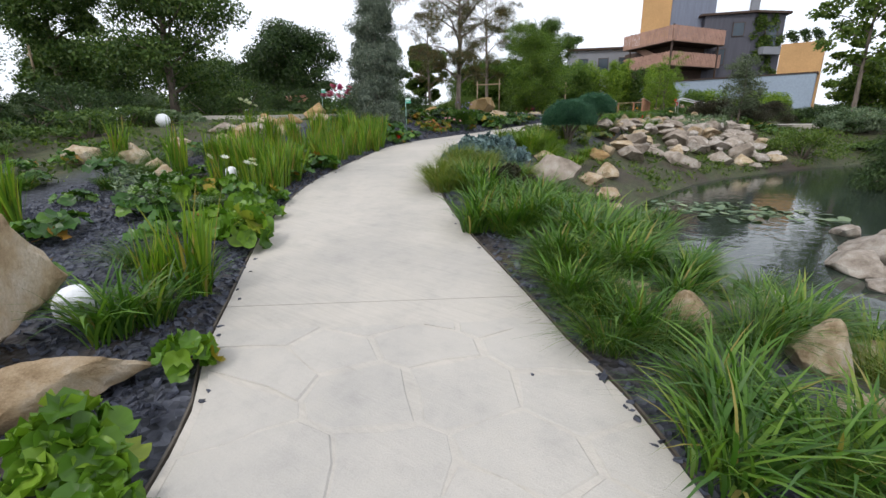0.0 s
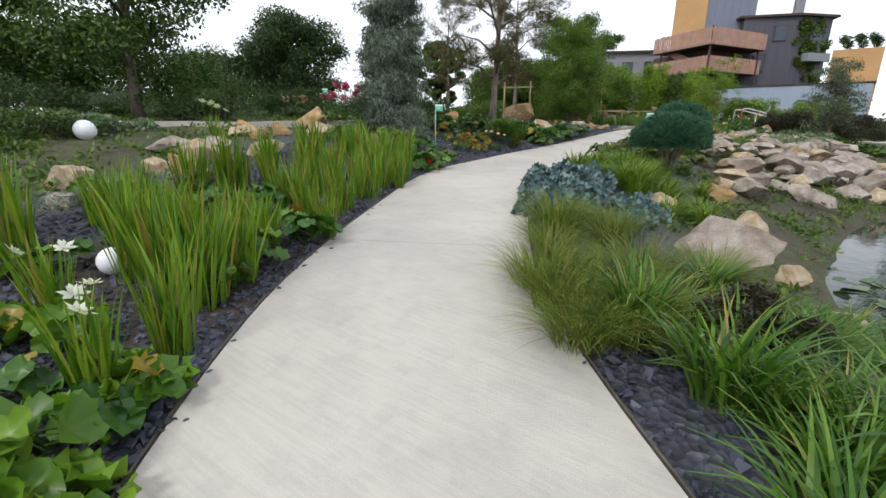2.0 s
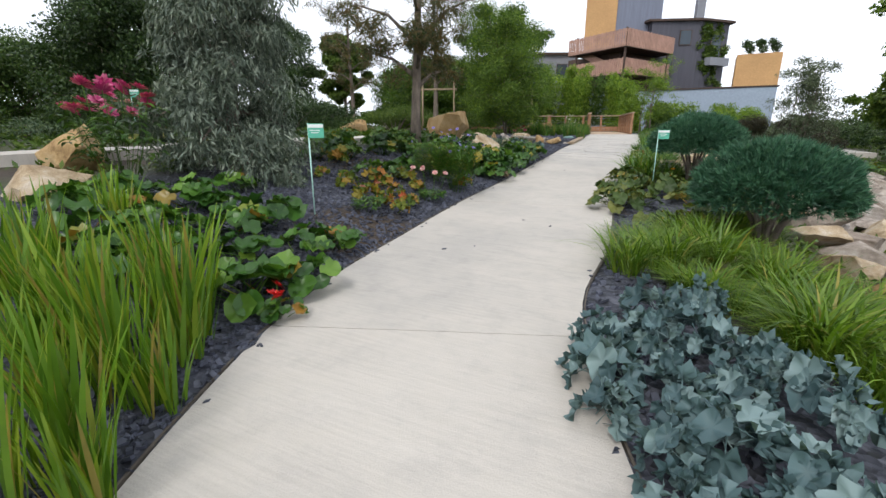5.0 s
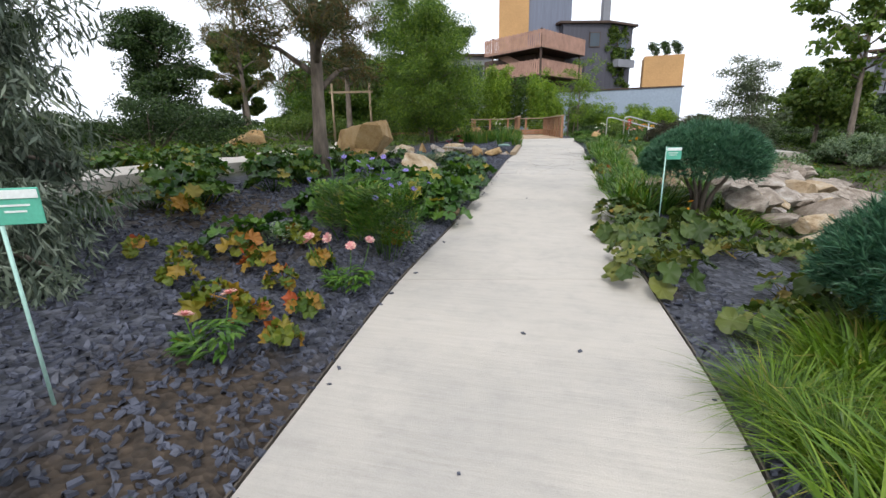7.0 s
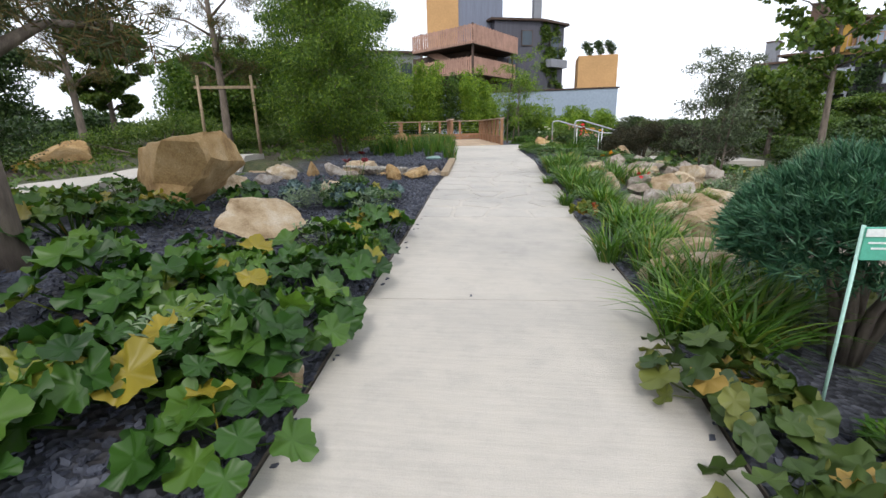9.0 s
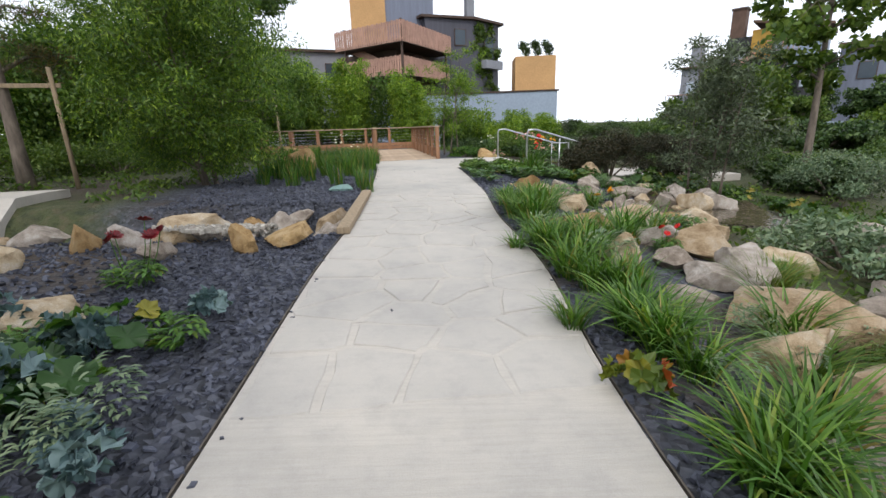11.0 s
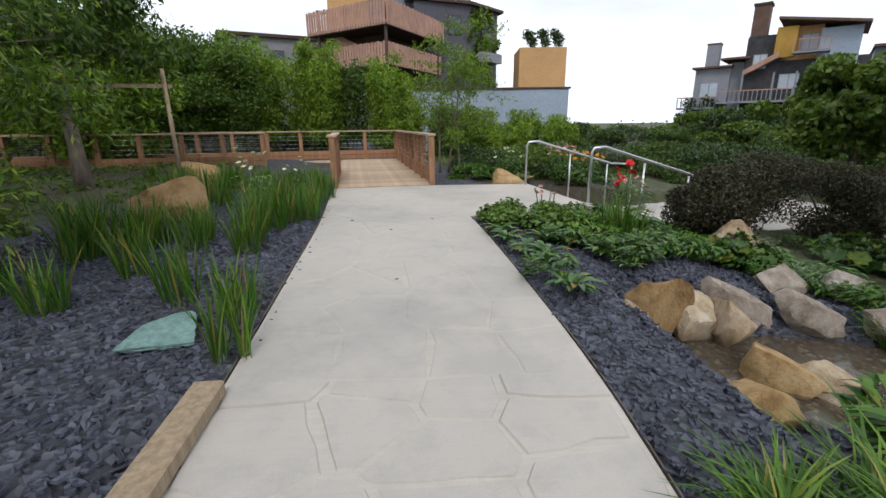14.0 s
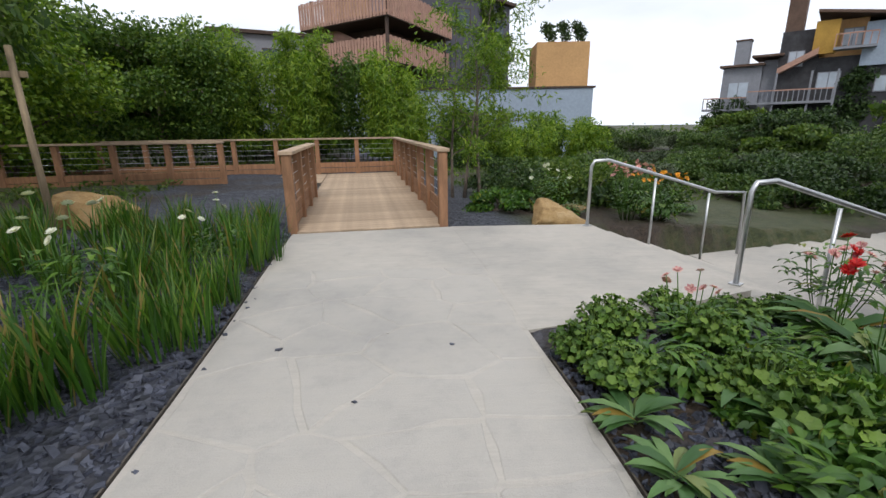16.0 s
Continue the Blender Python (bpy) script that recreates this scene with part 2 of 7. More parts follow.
G_PINE = leaf_mat("pine_needle", (0.035, 0.06, 0.02), (0.07, 0.10, 0.035), (0.16, 0.13, 0.05), 0.6, 0.15, (0.22, 0.11, 0.04))
G_RUST = leaf_mat("rusty_pine_needle", (0.10, 0.06, 0.025), (0.17, 0.105, 0.045), (0.20, 0.16, 0.06), 0.65, 0.15)
G_BAMBOO = leaf_mat("bamboo_leaf", (0.07, 0.15, 0.014), (0.17, 0.28, 0.028), (0.30, 0.40, 0.05), 0.5, 0.35)
G_BAMBOO_DARK = leaf_mat("dark_bamboo_leaf", (0.03, 0.075, 0.012), (0.07, 0.14, 0.02), (0.14, 0.21, 0.035), 0.5, 0.3)
G_TREE = leaf_mat("broad_tree_leaf", (0.04, 0.085, 0.014), (0.09, 0.155, 0.025), (0.17, 0.23, 0.05), 0.5, 0.3)
G_DARK = leaf_mat("dark_evergreen_leaf", (0.018, 0.042, 0.014), (0.038, 0.08, 0.022), (0.08, 0.13, 0.035), 0.5, 0.15)
G_DEEP = leaf_mat("deep_green_tree_leaf", (0.03, 0.07, 0.018), (0.07, 0.13, 0.03), (0.14, 0.2, 0.055), 0.5, 0.25)
G_OLIVE = leaf_mat("grey_olive_leaf", (0.045, 0.065, 0.04), (0.085, 0.115, 0.07), (0.15, 0.185, 0.12), 0.55, 0.15)
G_PURPLE = leaf_mat("dark_purple_leaf", (0.016, 0.022, 0.012), (0.034, 0.037, 0.02), (0.07, 0.052, 0.028), 0.55, 0.15)
F_PINK = leaf_mat("pink_petal", (0.55, 0.16, 0.22), (0.72, 0.34, 0.38), (0.85, 0.58, 0.56), 0.5, 0.2)
F_MAGENTA = leaf_mat("magenta_petal", (0.42, 0.02, 0.16), (0.6, 0.05, 0.24), (0.75, 0.2, 0.4), 0.5, 0.2)
F_RED = leaf_mat("red_petal", (0.42, 0.006, 0.008), (0.62, 0.012, 0.016), (0.75, 0.05, 0.04), 0.45, 0.15)
F_DARKRED = leaf_mat("dark_red_petal", (0.10, 0.004, 0.008), (0.2, 0.008, 0.015), (0.3, 0.02, 0.03), 0.5, 0.1)
F_WHITE = leaf_mat("white_petal", (0.72, 0.70, 0.66), (0.82, 0.81, 0.78), (0.88, 0.87, 0.86), 0.5, 0.2)
F_VIOLET = leaf_mat("violet_petal", (0.17, 0.14, 0.55), (0.27, 0.22, 0.70), (0.42, 0.36, 0.8), 0.5, 0.2)
F_ORANGE = leaf_mat("orange_petal", (0.7, 0.2, 0.01), (0.8, 0.32, 0.015), (0.85, 0.48, 0.03), 0.5, 0.2)


# ---- tools for meshes ----
def mesh_of(name, verts, faces, mat, smooth_faces=True):
    me = bpy.data.meshes.new(name)
    if isinstance(faces, np.ndarray):
        n, k = faces.shape
        me.vertices.add(len(verts))
        me.vertices.foreach_set("co", np.asarray(verts, np.float32).ravel())
        me.loops.add(n * k)
        me.loops.foreach_set("vertex_index", faces.astype(np.int32).ravel())
        me.polygons.add(n)
        me.polygons.foreach_set("loop_start", np.arange(0, n * k, k, dtype=np.int32))
        me.polygons.foreach_set("use_smooth", [smooth_faces] * n)
        me.materials.append(mat)
        me.update(calc_edges=True)
        return me
    me.from_pydata([tuple(v) for v in np.asarray(verts, float)], [], [tuple(int(i) for i in f) for f in faces])
    for m in mat if isinstance(mat, (list, tuple)) else (mat,):
        me.materials.append(m)
    if smooth_faces:
        me.polygons.foreach_set("use_smooth", [True] * len(me.polygons))
    me.update()
    return me


def joined(parts):
    vs, fs, k = [], [], 0
    for v, f in parts:
        vs.append(np.asarray(v, float))
        fs += [tuple(i + k for i in q) for q in f]
        k += len(v)
    return np.concatenate(vs), fs


def part(name, me, parent, label="", m=None):
    ob = new(name, me)
    ob.parent = parent
    if m is not None:
        ob.matrix_basis = m
    return tagged(ob, label)


def box(size, centre=(0, 0, 0), bevel=0.0):
    """A block as vertices and faces, its edges cut off by bevel."""
    bm = bmesh.new()
    bmesh.ops.create_cube(bm, size=1, matrix=Matrix.Translation(centre) @ Matrix.Diagonal((*size, 1)))
    if bevel:
        bmesh.ops.bevel(bm, geom=bm.edges[:], offset=bevel, segments=1, affect="EDGES")
    vs = [tuple(v.co) for v in bm.verts]
    bm.verts.index_update()
    fs = [tuple(v.index for v in f.verts) for f in bm.faces]
    bm.free()
    return np.array(vs), fs


def tube(points, radii, k=8):
    pts = [Vector(p) for p in points]
    vs, fs = [], []
    side = None
    for i, p in enumerate(pts):
        d = (pts[min(i + 1, len(pts) - 1)] - pts[max(i - 1, 0)]).normalized()
        if side is None:
            side = d.orthogonal().normalized()
        side = (side - d * side.dot(d)).normalized()
        up = d.cross(side)
        r = radii[i] if hasattr(radii, "__len__") else radii
        vs += [p + (side * math.cos(2 * math.pi * j / k) + up * math.sin(2 * math.pi * j / k)) * r for j in range(k)]
    for i in range(len(pts) - 1):
        fs += [(i * k + j, i * k + (j + 1) % k, (i + 1) * k + (j + 1) % k, (i + 1) * k + j) for j in range(k)]
    fs += [tuple(reversed(range(k))), tuple((len(pts) - 1) * k + j for j in range(k))]
    return np.array([tuple(v) for v in vs]), fs


def prism(outline, z0, z1):
    """A flat-topped solid over an outline; z0 and z1 may be lists."""
    n = len(outline)
    lo = [(x, y, z0[i] if hasattr(z0, "__len__") else z0) for i, (x, y) in enumerate(outline)]
    hi = [(x, y, z1[i] if hasattr(z1, "__len__") else z1) for i, (x, y) in enumerate(outline)]
    return np.array(lo + hi), [tuple(range(n, 2 * n)), tuple(reversed(range(n)))] + [(i, (i + 1) % n, n + (i + 1) % n, n + i) for i in range(n)]


def blades(rng, n, height, base, width, lean, droop, segs=5):
    """A tuft of long leaves that rise from one root and arch over."""
    a = rng.uniform(0, 2 * math.pi, n)
    r = base * np.sqrt(rng.uniform(0, 1, n))
    h = height * rng.uniform(0.6, 1.1, n)
    le = lean * rng.uniform(0.25, 1.2, n)
    dr = droop * rng.uniform(0.3, 1.3, n)
    turn = a + rng.normal(0, 0.5, n)
    w = width * rng.uniform(0.6, 1.2, n)
    s = np.linspace(0, 1, segs + 1)[None, :]
    out = (le * h)[:, None] * s + (dr * h)[:, None] * s ** 2.4
    z = h[:, None] * (s - 0.55 * np.minimum(dr, 1.5)[:, None] * s ** 2.6)
    cx = (r * np.cos(a))[:, None] + out * np.cos(turn)[:, None]
    cy = (r * np.sin(a))[:, None] + out * np.sin(turn)[:, None]
    wd = w[:, None] * np.array([0.55, 0.9, 1.0, 0.85, 0.55, 0.04])[None, :segs + 1] * 0.5
    tw = turn[:, None] + math.pi / 2 + rng.normal(0, 0.5, n)[:, None] * s
    left = np.stack([cx + wd * np.cos(tw), cy + wd * np.sin(tw), z], -1)
    right = np.stack([cx - wd * np.cos(tw), cy - wd * np.sin(tw), z], -1)
    vs = np.stack([left, right], 2).reshape(-1, 3)
    k = 2 * (segs + 1)
    fs = [(b * k + 2 * i, b * k + 2 * i + 1, b * k + 2 * i + 3, b * k + 2 * i + 2) for b in range(n) for i in range(segs)]
    return vs, fs


def broad_leaves(rng, n, spread, height, size, lobes=0, ruffle=0.06, cup=0.25, rim=14, tilt=0.6, long=1.0):
    """Round, lobed or ruffled leaves on stalks, facing outward and up."""
    parts = []
    for i in range(n):
        a, q = rng.uniform(0, 2 * math.pi), math.sqrt(rng.uniform(0, 1))
        r = size * rng.uniform(0.55, 1.1)
        px, py = spread * q * math.cos(a), spread * q * math.sin(a)
        pz = height * rng.uniform(0.55, 1.0) * (1 - 0.45 * q * q)
        ph = rng.uniform(0, 6.28, 3)
        th = np.linspace(0, 2 * math.pi, rim, endpoint=False)
        rad = r * (1 + (0.16 * np.cos(lobes * th + ph[0]) if lobes else 0) + 0.05 * np.sin(3 * th + ph[1]))
        rad *= 1 - 0.35 * np.exp(-((th - math.pi) / 0.35) ** 2)
        wav = ruffle * r * (np.sin(5 * th + ph[1]) + 0.7 * np.sin(9 * th + ph[2]))
        ring = np.stack([rad * np.cos(th) * long, rad * np.sin(th), cup * rad + wav * 1.6], -1)
        mid = np.stack([0.55 * rad * np.cos(th) * long, 0.55 * rad * np.sin(th), 0.3 * cup * rad], -1)
        v = np.concatenate([[(0, 0, 0)], mid, ring])
        f = [(0, 1 + j, 1 + (j + 1) % rim) for j in range(rim)]
        f += [(1 + j, 1 + rim + j, 1 + rim + (j + 1) % rim, 1 + (j + 1) % rim) for j in range(rim)]
        face = Euler((rng.normal(0, 0.25), tilt * (0.3 + q) * rng.uniform(0.5, 1.2), a)).to_matrix()
        v = v @ np.array(face).T + (px, py, pz)
        parts.append((v, f))
        st, sf = tube([(px * 0.25, py * 0.25, -0.03), (px * 0.7, py * 0.7, pz * 0.6), (px, py, pz)], [0.008, 0.006, 0.004], 3)
        parts.append((st, sf))
    return joined(parts)


def one_leaf(name, rng, size, mat, lobes=0, ruffle=0.06, cup=0.25, rim=16, long=1.0):
    """One broad leaf with its stalk, the blade at the origin and facing up."""
    ph = rng.uniform(0, 6.28, 3)
    th = np.linspace(0, 2 * math.pi, rim, endpoint=False)
    rad = size * (1 + (0.085 * np.cos(lobes * th + ph[0]) + 0.03 * np.cos(3 * lobes * th) if lobes else 0) + 0.06 * np.sin(3 * th + ph[1]))
    rad *= 1 - 0.4 * np.exp(-((th - math.pi) / 0.35) ** 2)
    wav = ruffle * size * (np.sin(5 * th + ph[1]) + 0.7 * np.sin(8 * th + ph[2]))
    ring = np.stack([rad * np.cos(th) * long, rad * np.sin(th), cup * rad + wav * 0.75], -1)
    mid = np.stack([0.55 * rad * np.cos(th) * long, 0.55 * rad * np.sin(th), 0.3 * cup * rad + 0.2 * wav], -1)
    v = np.concatenate([[(0, 0, 0)], mid, ring])
    f = [(0, 1 + j, 1 + (j + 1) % rim) for j in range(rim)]
    f += [(1 + j, 1 + rim + j, 1 + rim + (j + 1) % rim, 1 + (j + 1) % rim) for j in range(rim)]
    st = tube([(-size * 0.9, 0, -size * 1.9), (-size * 0.35, 0, -size * 0.7), (0, 0, 0)], [size * 0.06, size * 0.05, size * 0.035], 3)
    return mesh_of(name, *joined([(v, f), st]), mat)


def long_leaves(rng, n, spread, height, length, width, up=0.7):
    """Pointed leaves in whorls."""
    parts = []
    for i in range(n):
        a = rng.uniform(0, 2 * math.pi)
        q = math.sqrt(rng.uniform(0, 1)) * spread
        o = np.array((q * math.cos(a + 1), q * math.sin(a + 1), height * rng.uniform(0.3, 1.0)))
        d = np.array((math.cos(a), math.sin(a), 0))
        s = np.array((-math.sin(a), math.cos(a), 0))
        le, w = length * rng.uniform(0.6, 1.1), width * rng.uniform(0.7, 1.1)
        t = np.array((0, 0.25, 0.55, 0.8, 1.0))
        ww = np.array((0.15, 0.8, 1.0, 0.65, 0.03)) * w / 2
        c = o + np.outer(t * le, d) + np.outer(le * (up * t - 0.75 * t ** 2), (0, 0, 1))
        v = np.concatenate([c + np.outer(ww, s) + (0, 0, 0.12 * w), c, c - np.outer(ww, s) + (0, 0, 0.12 * w)])
        f = [(i, i + 1, 6 + i, 5 + i) for i in range(4)] + [(5 + i, 6 + i, 11 + i, 10 + i) for i in range(4)]
        parts.append((v, f))
    return joined(parts)


def leaf_cloud(rng, centres, radii, count, size, aspect=0.45, hang=0.0, shell=0.5):
    """Thousands of small four-cornered leaves in clumps round the given centres."""
    centres, radii = np.asarray(centres, float), np.asarray(radii, float)
    k = rng.integers(0, len(centres), count)
    d = rng.normal(0, 1, (count, 3))
    d /= np.linalg.norm(d, axis=1)[:, None]
    c = centres[k] + d * radii[k] * (rng.uniform(0, 1, count) ** shell)[:, None]
    ax = rng.normal(0, 1, (count, 3)) + d * 0.8
    ax[:, 2] -= hang * 2.2
    ax /= np.linalg.norm(ax, axis=1)[:, None]
    sd = np.cross(ax, rng.normal(0, 1, (count, 3)))
    sd /= np.linalg.norm(sd, axis=1)[:, None]
    le = (size * rng.uniform(0.6, 1.3, count))[:, None]
    v = np.stack([c - ax * le * 0.5, c + sd * le * aspect * 0.5, c + ax * le * 0.5, c - sd * le * aspect * 0.5], 1).reshape(-1, 3)
    return v, np.arange(count * 4).reshape(-1, 4)


def boulder_mesh(name, seed, mat, size, flat=0.75, cuts=9, sub=4):
    """A quarried boulder: a lump cut by flat faces, edges worn, surface pitted."""
    rng = np.random.default_rng(seed)
    bm = bmesh.new()
    bmesh.ops.create_icosphere(bm, subdivisions=sub, radius=1)
    planes = []
    for i in range(cuts):
        d = rng.normal(0, 1, 3)
        planes.append((d / np.linalg.norm(d), rng.uniform(0.44, 0.74)))
    off = rng.uniform(0, 50, 3)
    for v in bm.verts:
        p = np.array(v.co)
        p *= 1 + 0.3 * noise.noise(Vector(p * 1.3 + off))
        for d, h in planes:
            e = p @ d - h
            if e > 0:
                p = p - d * e * 0.96
        p *= 1 + 0.07 * noise.noise(Vector(p * 4.0 + off)) + 0.035 * noise.noise(Vector(p * 10 + off))
        v.co = (p[0] * size[0], p[1] * size[1], p[2] * size[2] * flat)
    me = bpy.data.meshes.new(name)
    bm.to_mesh(me)
    bm.free()
    me.materials.append(mat)
    me.polygons.foreach_set("use_smooth", [True] * len(me.polygons))
    me.set_sharp_from_angle(angle=radians(24))
    return me


# ---- the lie of the land ----
LEVEL_Y = (-60.0, -4.0, 0.0, 4.0, 8.0, 12.0, 16.0, 20.0, 24.0, 28.0, 32.0, 60.0)
LEVEL_Z = (-0.28, -0.28, 0.03, 0.34, 0.67, 0.95, 1.12, 1.35, 1.60, 1.73, 1.75, 1.75)
STATIONS = [((-1.0, -9.0), (1.35, -9.0)), ((-1.12, 0.5), (1.05, 0.5)), ((-1.5, 2.6), (0.72, 2.7)), ((-2.0, 4.9), (0.2, 5.0)),
            ((-2.15, 6.8), (-0.06, 6.9)), ((-2.0, 8.4), (0.0, 8.2)), ((-1.8, 9.6), (0.22, 9.6)), ((-1.42, 11.5), (0.6, 11.2)),
            ((-0.9, 12.95), (1.05, 12.3)), ((-0.1, 14.3), (1.95, 13.5)), ((0.9, 15.9), (2.95, 15.1)), ((2.0, 17.4), (3.9, 16.5)),
            ((3.1, 19.0), (5.0, 17.9)), ((4.5, 21.0), (6.4, 20.0)), ((5.8, 22.9), (7.75, 21.75)), ((7.0, 24.5), (8.8, 23.5)),
            ((8.2, 26.35), (10.0, 25.15)), ((9.5, 28.5), (11.4, 27.4)), ((10.3, 29.9), (12.13, 28.65)), ((11.1, 31.4), (13.0, 30.1)),
            ((11.85, 32.75), (13.85, 31.7)), ((15.9, 40.5), (17.45, 39.0))]
EDGE_L = np.array([s[0] for s in STATIONS])
EDGE_R = np.array([s[1] for s in STATIONS])
POND_Z = -0.33
BROOK_Z = 1.22


def level(y):
    return np.interp(y, LEVEL_Y, LEVEL_Z)


def signed_side(x, y, edge):
    """Distance of points to the right of an edge polyline (negative to its left)."""
    x, y = np.asarray(x, float), np.asarray(y, float)
    best, out = np.full(x.shape, 1e9), np.zeros(x.shape)
    for a, b in zip(edge[:-1], edge[1:]):
        d = b - a
        n = np.hypot(*d)
        u = np.clip(((x - a[0]) * d[0] + (y - a[1]) * d[1]) / n ** 2, 0, 1)
        ex, ey = x - a[0] - u * d[0], y - a[1] - u * d[1]
        r = np.hypot(ex, ey)
        s = np.where((ex * d[1] - ey * d[0]) >= 0, r, -r)
        out = np.where(r < best, s, out)
        best = np.minimum(best, r)
    return out


def smooth(a, b, v):
    t = np.clip((v - a) / (b - a), 0, 1)
    return t * t * (3 - 2 * t)


def near_line(x, y, pts):
    best = np.full(np.shape(x), 1e9)
    for a, b in zip(pts[:-1], pts[1:]):
        d = (b[0] - a[0], b[1] - a[1])
        u = np.clip(((x - a[0]) * d[0] + (y - a[1]) * d[1]) / (d[0] ** 2 + d[1] ** 2), 0, 1)
        best = np.minimum(best, np.hypot(x - a[0] - u * d[0], y - a[1] - u * d[1]))
    return best


BROOK = [(2.5, 27.0), (5.0, 25.6), (6.3, 25.05), (8.6, 24.4), (11.2, 25.0), (12.3, 23.4), (13.5, 21.6)]


def land(x, y):
    """Height of the ground."""
    x, y = np.asarray(x, float), np.asarray(y, float)
    left, right = -signed_side(x, y, EDGE_L), signed_side(x, y, EDGE_R)
    g = level(y)
    slope = np.interp(y, (-5, 8, 11, 14, 20, 23, 27, 34), (0.05, 0.07, 0.17, 0.25, 0.2, 0.08, 0.03, 0.03))
    cap = np.interp(y, (-5, 8, 14, 20, 24, 34), (0.3, 0.45, 0.65, 0.6, 0.3, 0.15))
    up = cap * (1 - np.exp(-np.maximum(left - 0.05, 0) * slope / cap))
    fall_rate = np.interp(y, (-5, 8, 13, 17, 20, 23, 30), (0.36, 0.36, 0.3, 0.15, 0.07, 0.05, 0.02))
    down = np.maximum(right - 1.3, 0) * fall_rate + np.maximum(right, 0) * 0.05
    bank = np.interp(y, (-5, 12, 17, 22, 30, 40), (-0.8, -0.75, -0.55, 0.75, 1.15, 1.2))
    base = np.where(right > 0, np.maximum(g - down, bank), g + np.where(left > 0, up, -0.05))
    dip = 1 - smooth(0.5, 1.1, near_line(x, y, BROOK))
    wide = 1 - smooth(0.7, 1.9, np.hypot((x - 13.2) / 1.25, y - 21.6))
    low = np.maximum(dip, wide)
    off = np.maximum(np.maximum(left, right), 0)
    low = low * np.where(right > 0, smooth(0.7, 1.3, right), smooth(0.0, 0.35, off))
    base = base * (1 - low) + np.minimum(base, 1.08) * low
    u, v = (x - 14.95) * 0.898 - (y - 29.2) * 0.44, (x - 14.95) * 0.44 + (y - 29.2) * 0.898
    stair = (u > -0.05) & (u < 8.5) & (np.abs(v) < 1.75)
    base = np.where(stair, np.minimum(base, np.maximum(1.5 - 0.333 * u, 0.98)), base)
    far = smooth(18, 60, off)
    rough = 0.03 * np.sin(x * 2.1 + 1.3 * np.sin(y * 1.7)) * np.sin(y * 1.9 + 0.7) * smooth(0.1, 0.8, off)
    return base * (1 - far) + 1.0 * far + rough


# ---- ground, path and water ----
def spread_axis(lo, hi, step, reach):
    core = list(np.arange(lo, hi + 1e-6, step))
    out, d = [], step
    while d < reach:
        d *= 1.45
        out.append(d)
    return np.array([lo - d for d in reversed(out)] + core + [hi + d for d in out])


gx, gy = spread_axis(-14, 24, 0.25, 2500), spread_axis(-5, 46, 0.25, 2500)
XX, YY = np.meshgrid(gx, gy)
ZZ = land(XX, YY)
nx = len(gx)
quads = [(j * nx + i, j * nx + i + 1, (j + 1) * nx + i + 1, (j + 1) * nx + i) for j in range(len(gy) - 1) for i in range(nx - 1)]
ground = new("ground", mesh_of("ground", np.stack([XX, YY, ZZ], -1).reshape(-1, 3), quads, M_SLATE))
_off = np.maximum(-signed_side(XX, YY, EDGE_L), signed_side(XX, YY, EDGE_R))
_near = np.where(signed_side(XX, YY, EDGE_R) > 0, np.interp(YY, (0, 20, 23, 28, 31), (1.0, 1.6, 3.0, 3.4, 0.8)), 3.3)
_wild = ground.data.attributes.new("wild", "FLOAT", "POINT")
_wild.data.foreach_set("value", smooth(0.0, 1.0, _off - _near).ravel())
tagged(ground, "planting beds mulched with dark blue-grey slate chippings", "ground", kind="structure")


def catmull(p, per=8):
    p = np.asarray(p, float)
    q = np.concatenate([[2 * p[0] - p[1]], p, [2 * p[-1] - p[-2]]])
    out = []
    for i in range(len(p) - 1):
        a, b, c, d = q[i:i + 4]
        for t in np.linspace(0, 1, per, endpoint=False):
            out.append(0.5 * (2 * b + (c - a) * t + (2 * a - 5 * b + 4 * c - d) * t * t + (3 * b - a - 3 * c + d) * t ** 3))
    return np.array(out + [p[-1]])


WALK_L, WALK_R = catmull(EDGE_L[:-1]), catmull(EDGE_R[:-1])
_mid = (WALK_L + WALK_R) / 2
WALK_S = np.concatenate([[0], np.cumsum(np.hypot(*np.diff(_mid, axis=0).T))])


def on_path(s, v, up=0.0):
    """The place s metres along the path and v (0 to 1) across it."""
    l = np.array([np.interp(s, WALK_S, WALK_L[:, 0]), np.interp(s, WALK_S, WALK_L[:, 1])])
    r = np.array([np.interp(s, WALK_S, WALK_R[:, 0]), np.interp(s, WALK_S, WALK_R[:, 1])])
    x, y = l + (r - l) * v
    return (float(x), float(y), float(level(y)) + up)


def along(y):
    return float(np.interp(y, _mid[:, 1], WALK_S))


def path_slab(s0, s1):
    ss = np.arange(s0, s1 + 0.15, (s1 - s0) / max(2, round((s1 - s0) / 0.3)))
    vs, fs, k = [], [], 7
    for s in ss:
        for j in range(k):
            vs.append(on_path(min(s, s1), j / (k - 1)))
    n = len(ss)
    for i in range(n - 1):
        for j in range(k - 1):
            a = i * k + j
            fs.append((a, a + 1, a + k + 1, a + k))
    rim = [j for j in range(k)] + [i * k + k - 1 for i in range(1, n)] + [(n - 1) * k + j for j in range(k - 2, -1, -1)] + [i * k for i in range(n - 2, 0, -1)]
    b = len(vs)
    vs += [(vs[i][0], vs[i][1], vs[i][2] - 0.14) for i in rim]
    m = len(rim)
    fs += [(rim[i], b + i, b + (i + 1) % m, rim[(i + 1) % m]) for i in range(m)]
    return mesh_of("slab", vs, fs, M_CONCRETE, False)


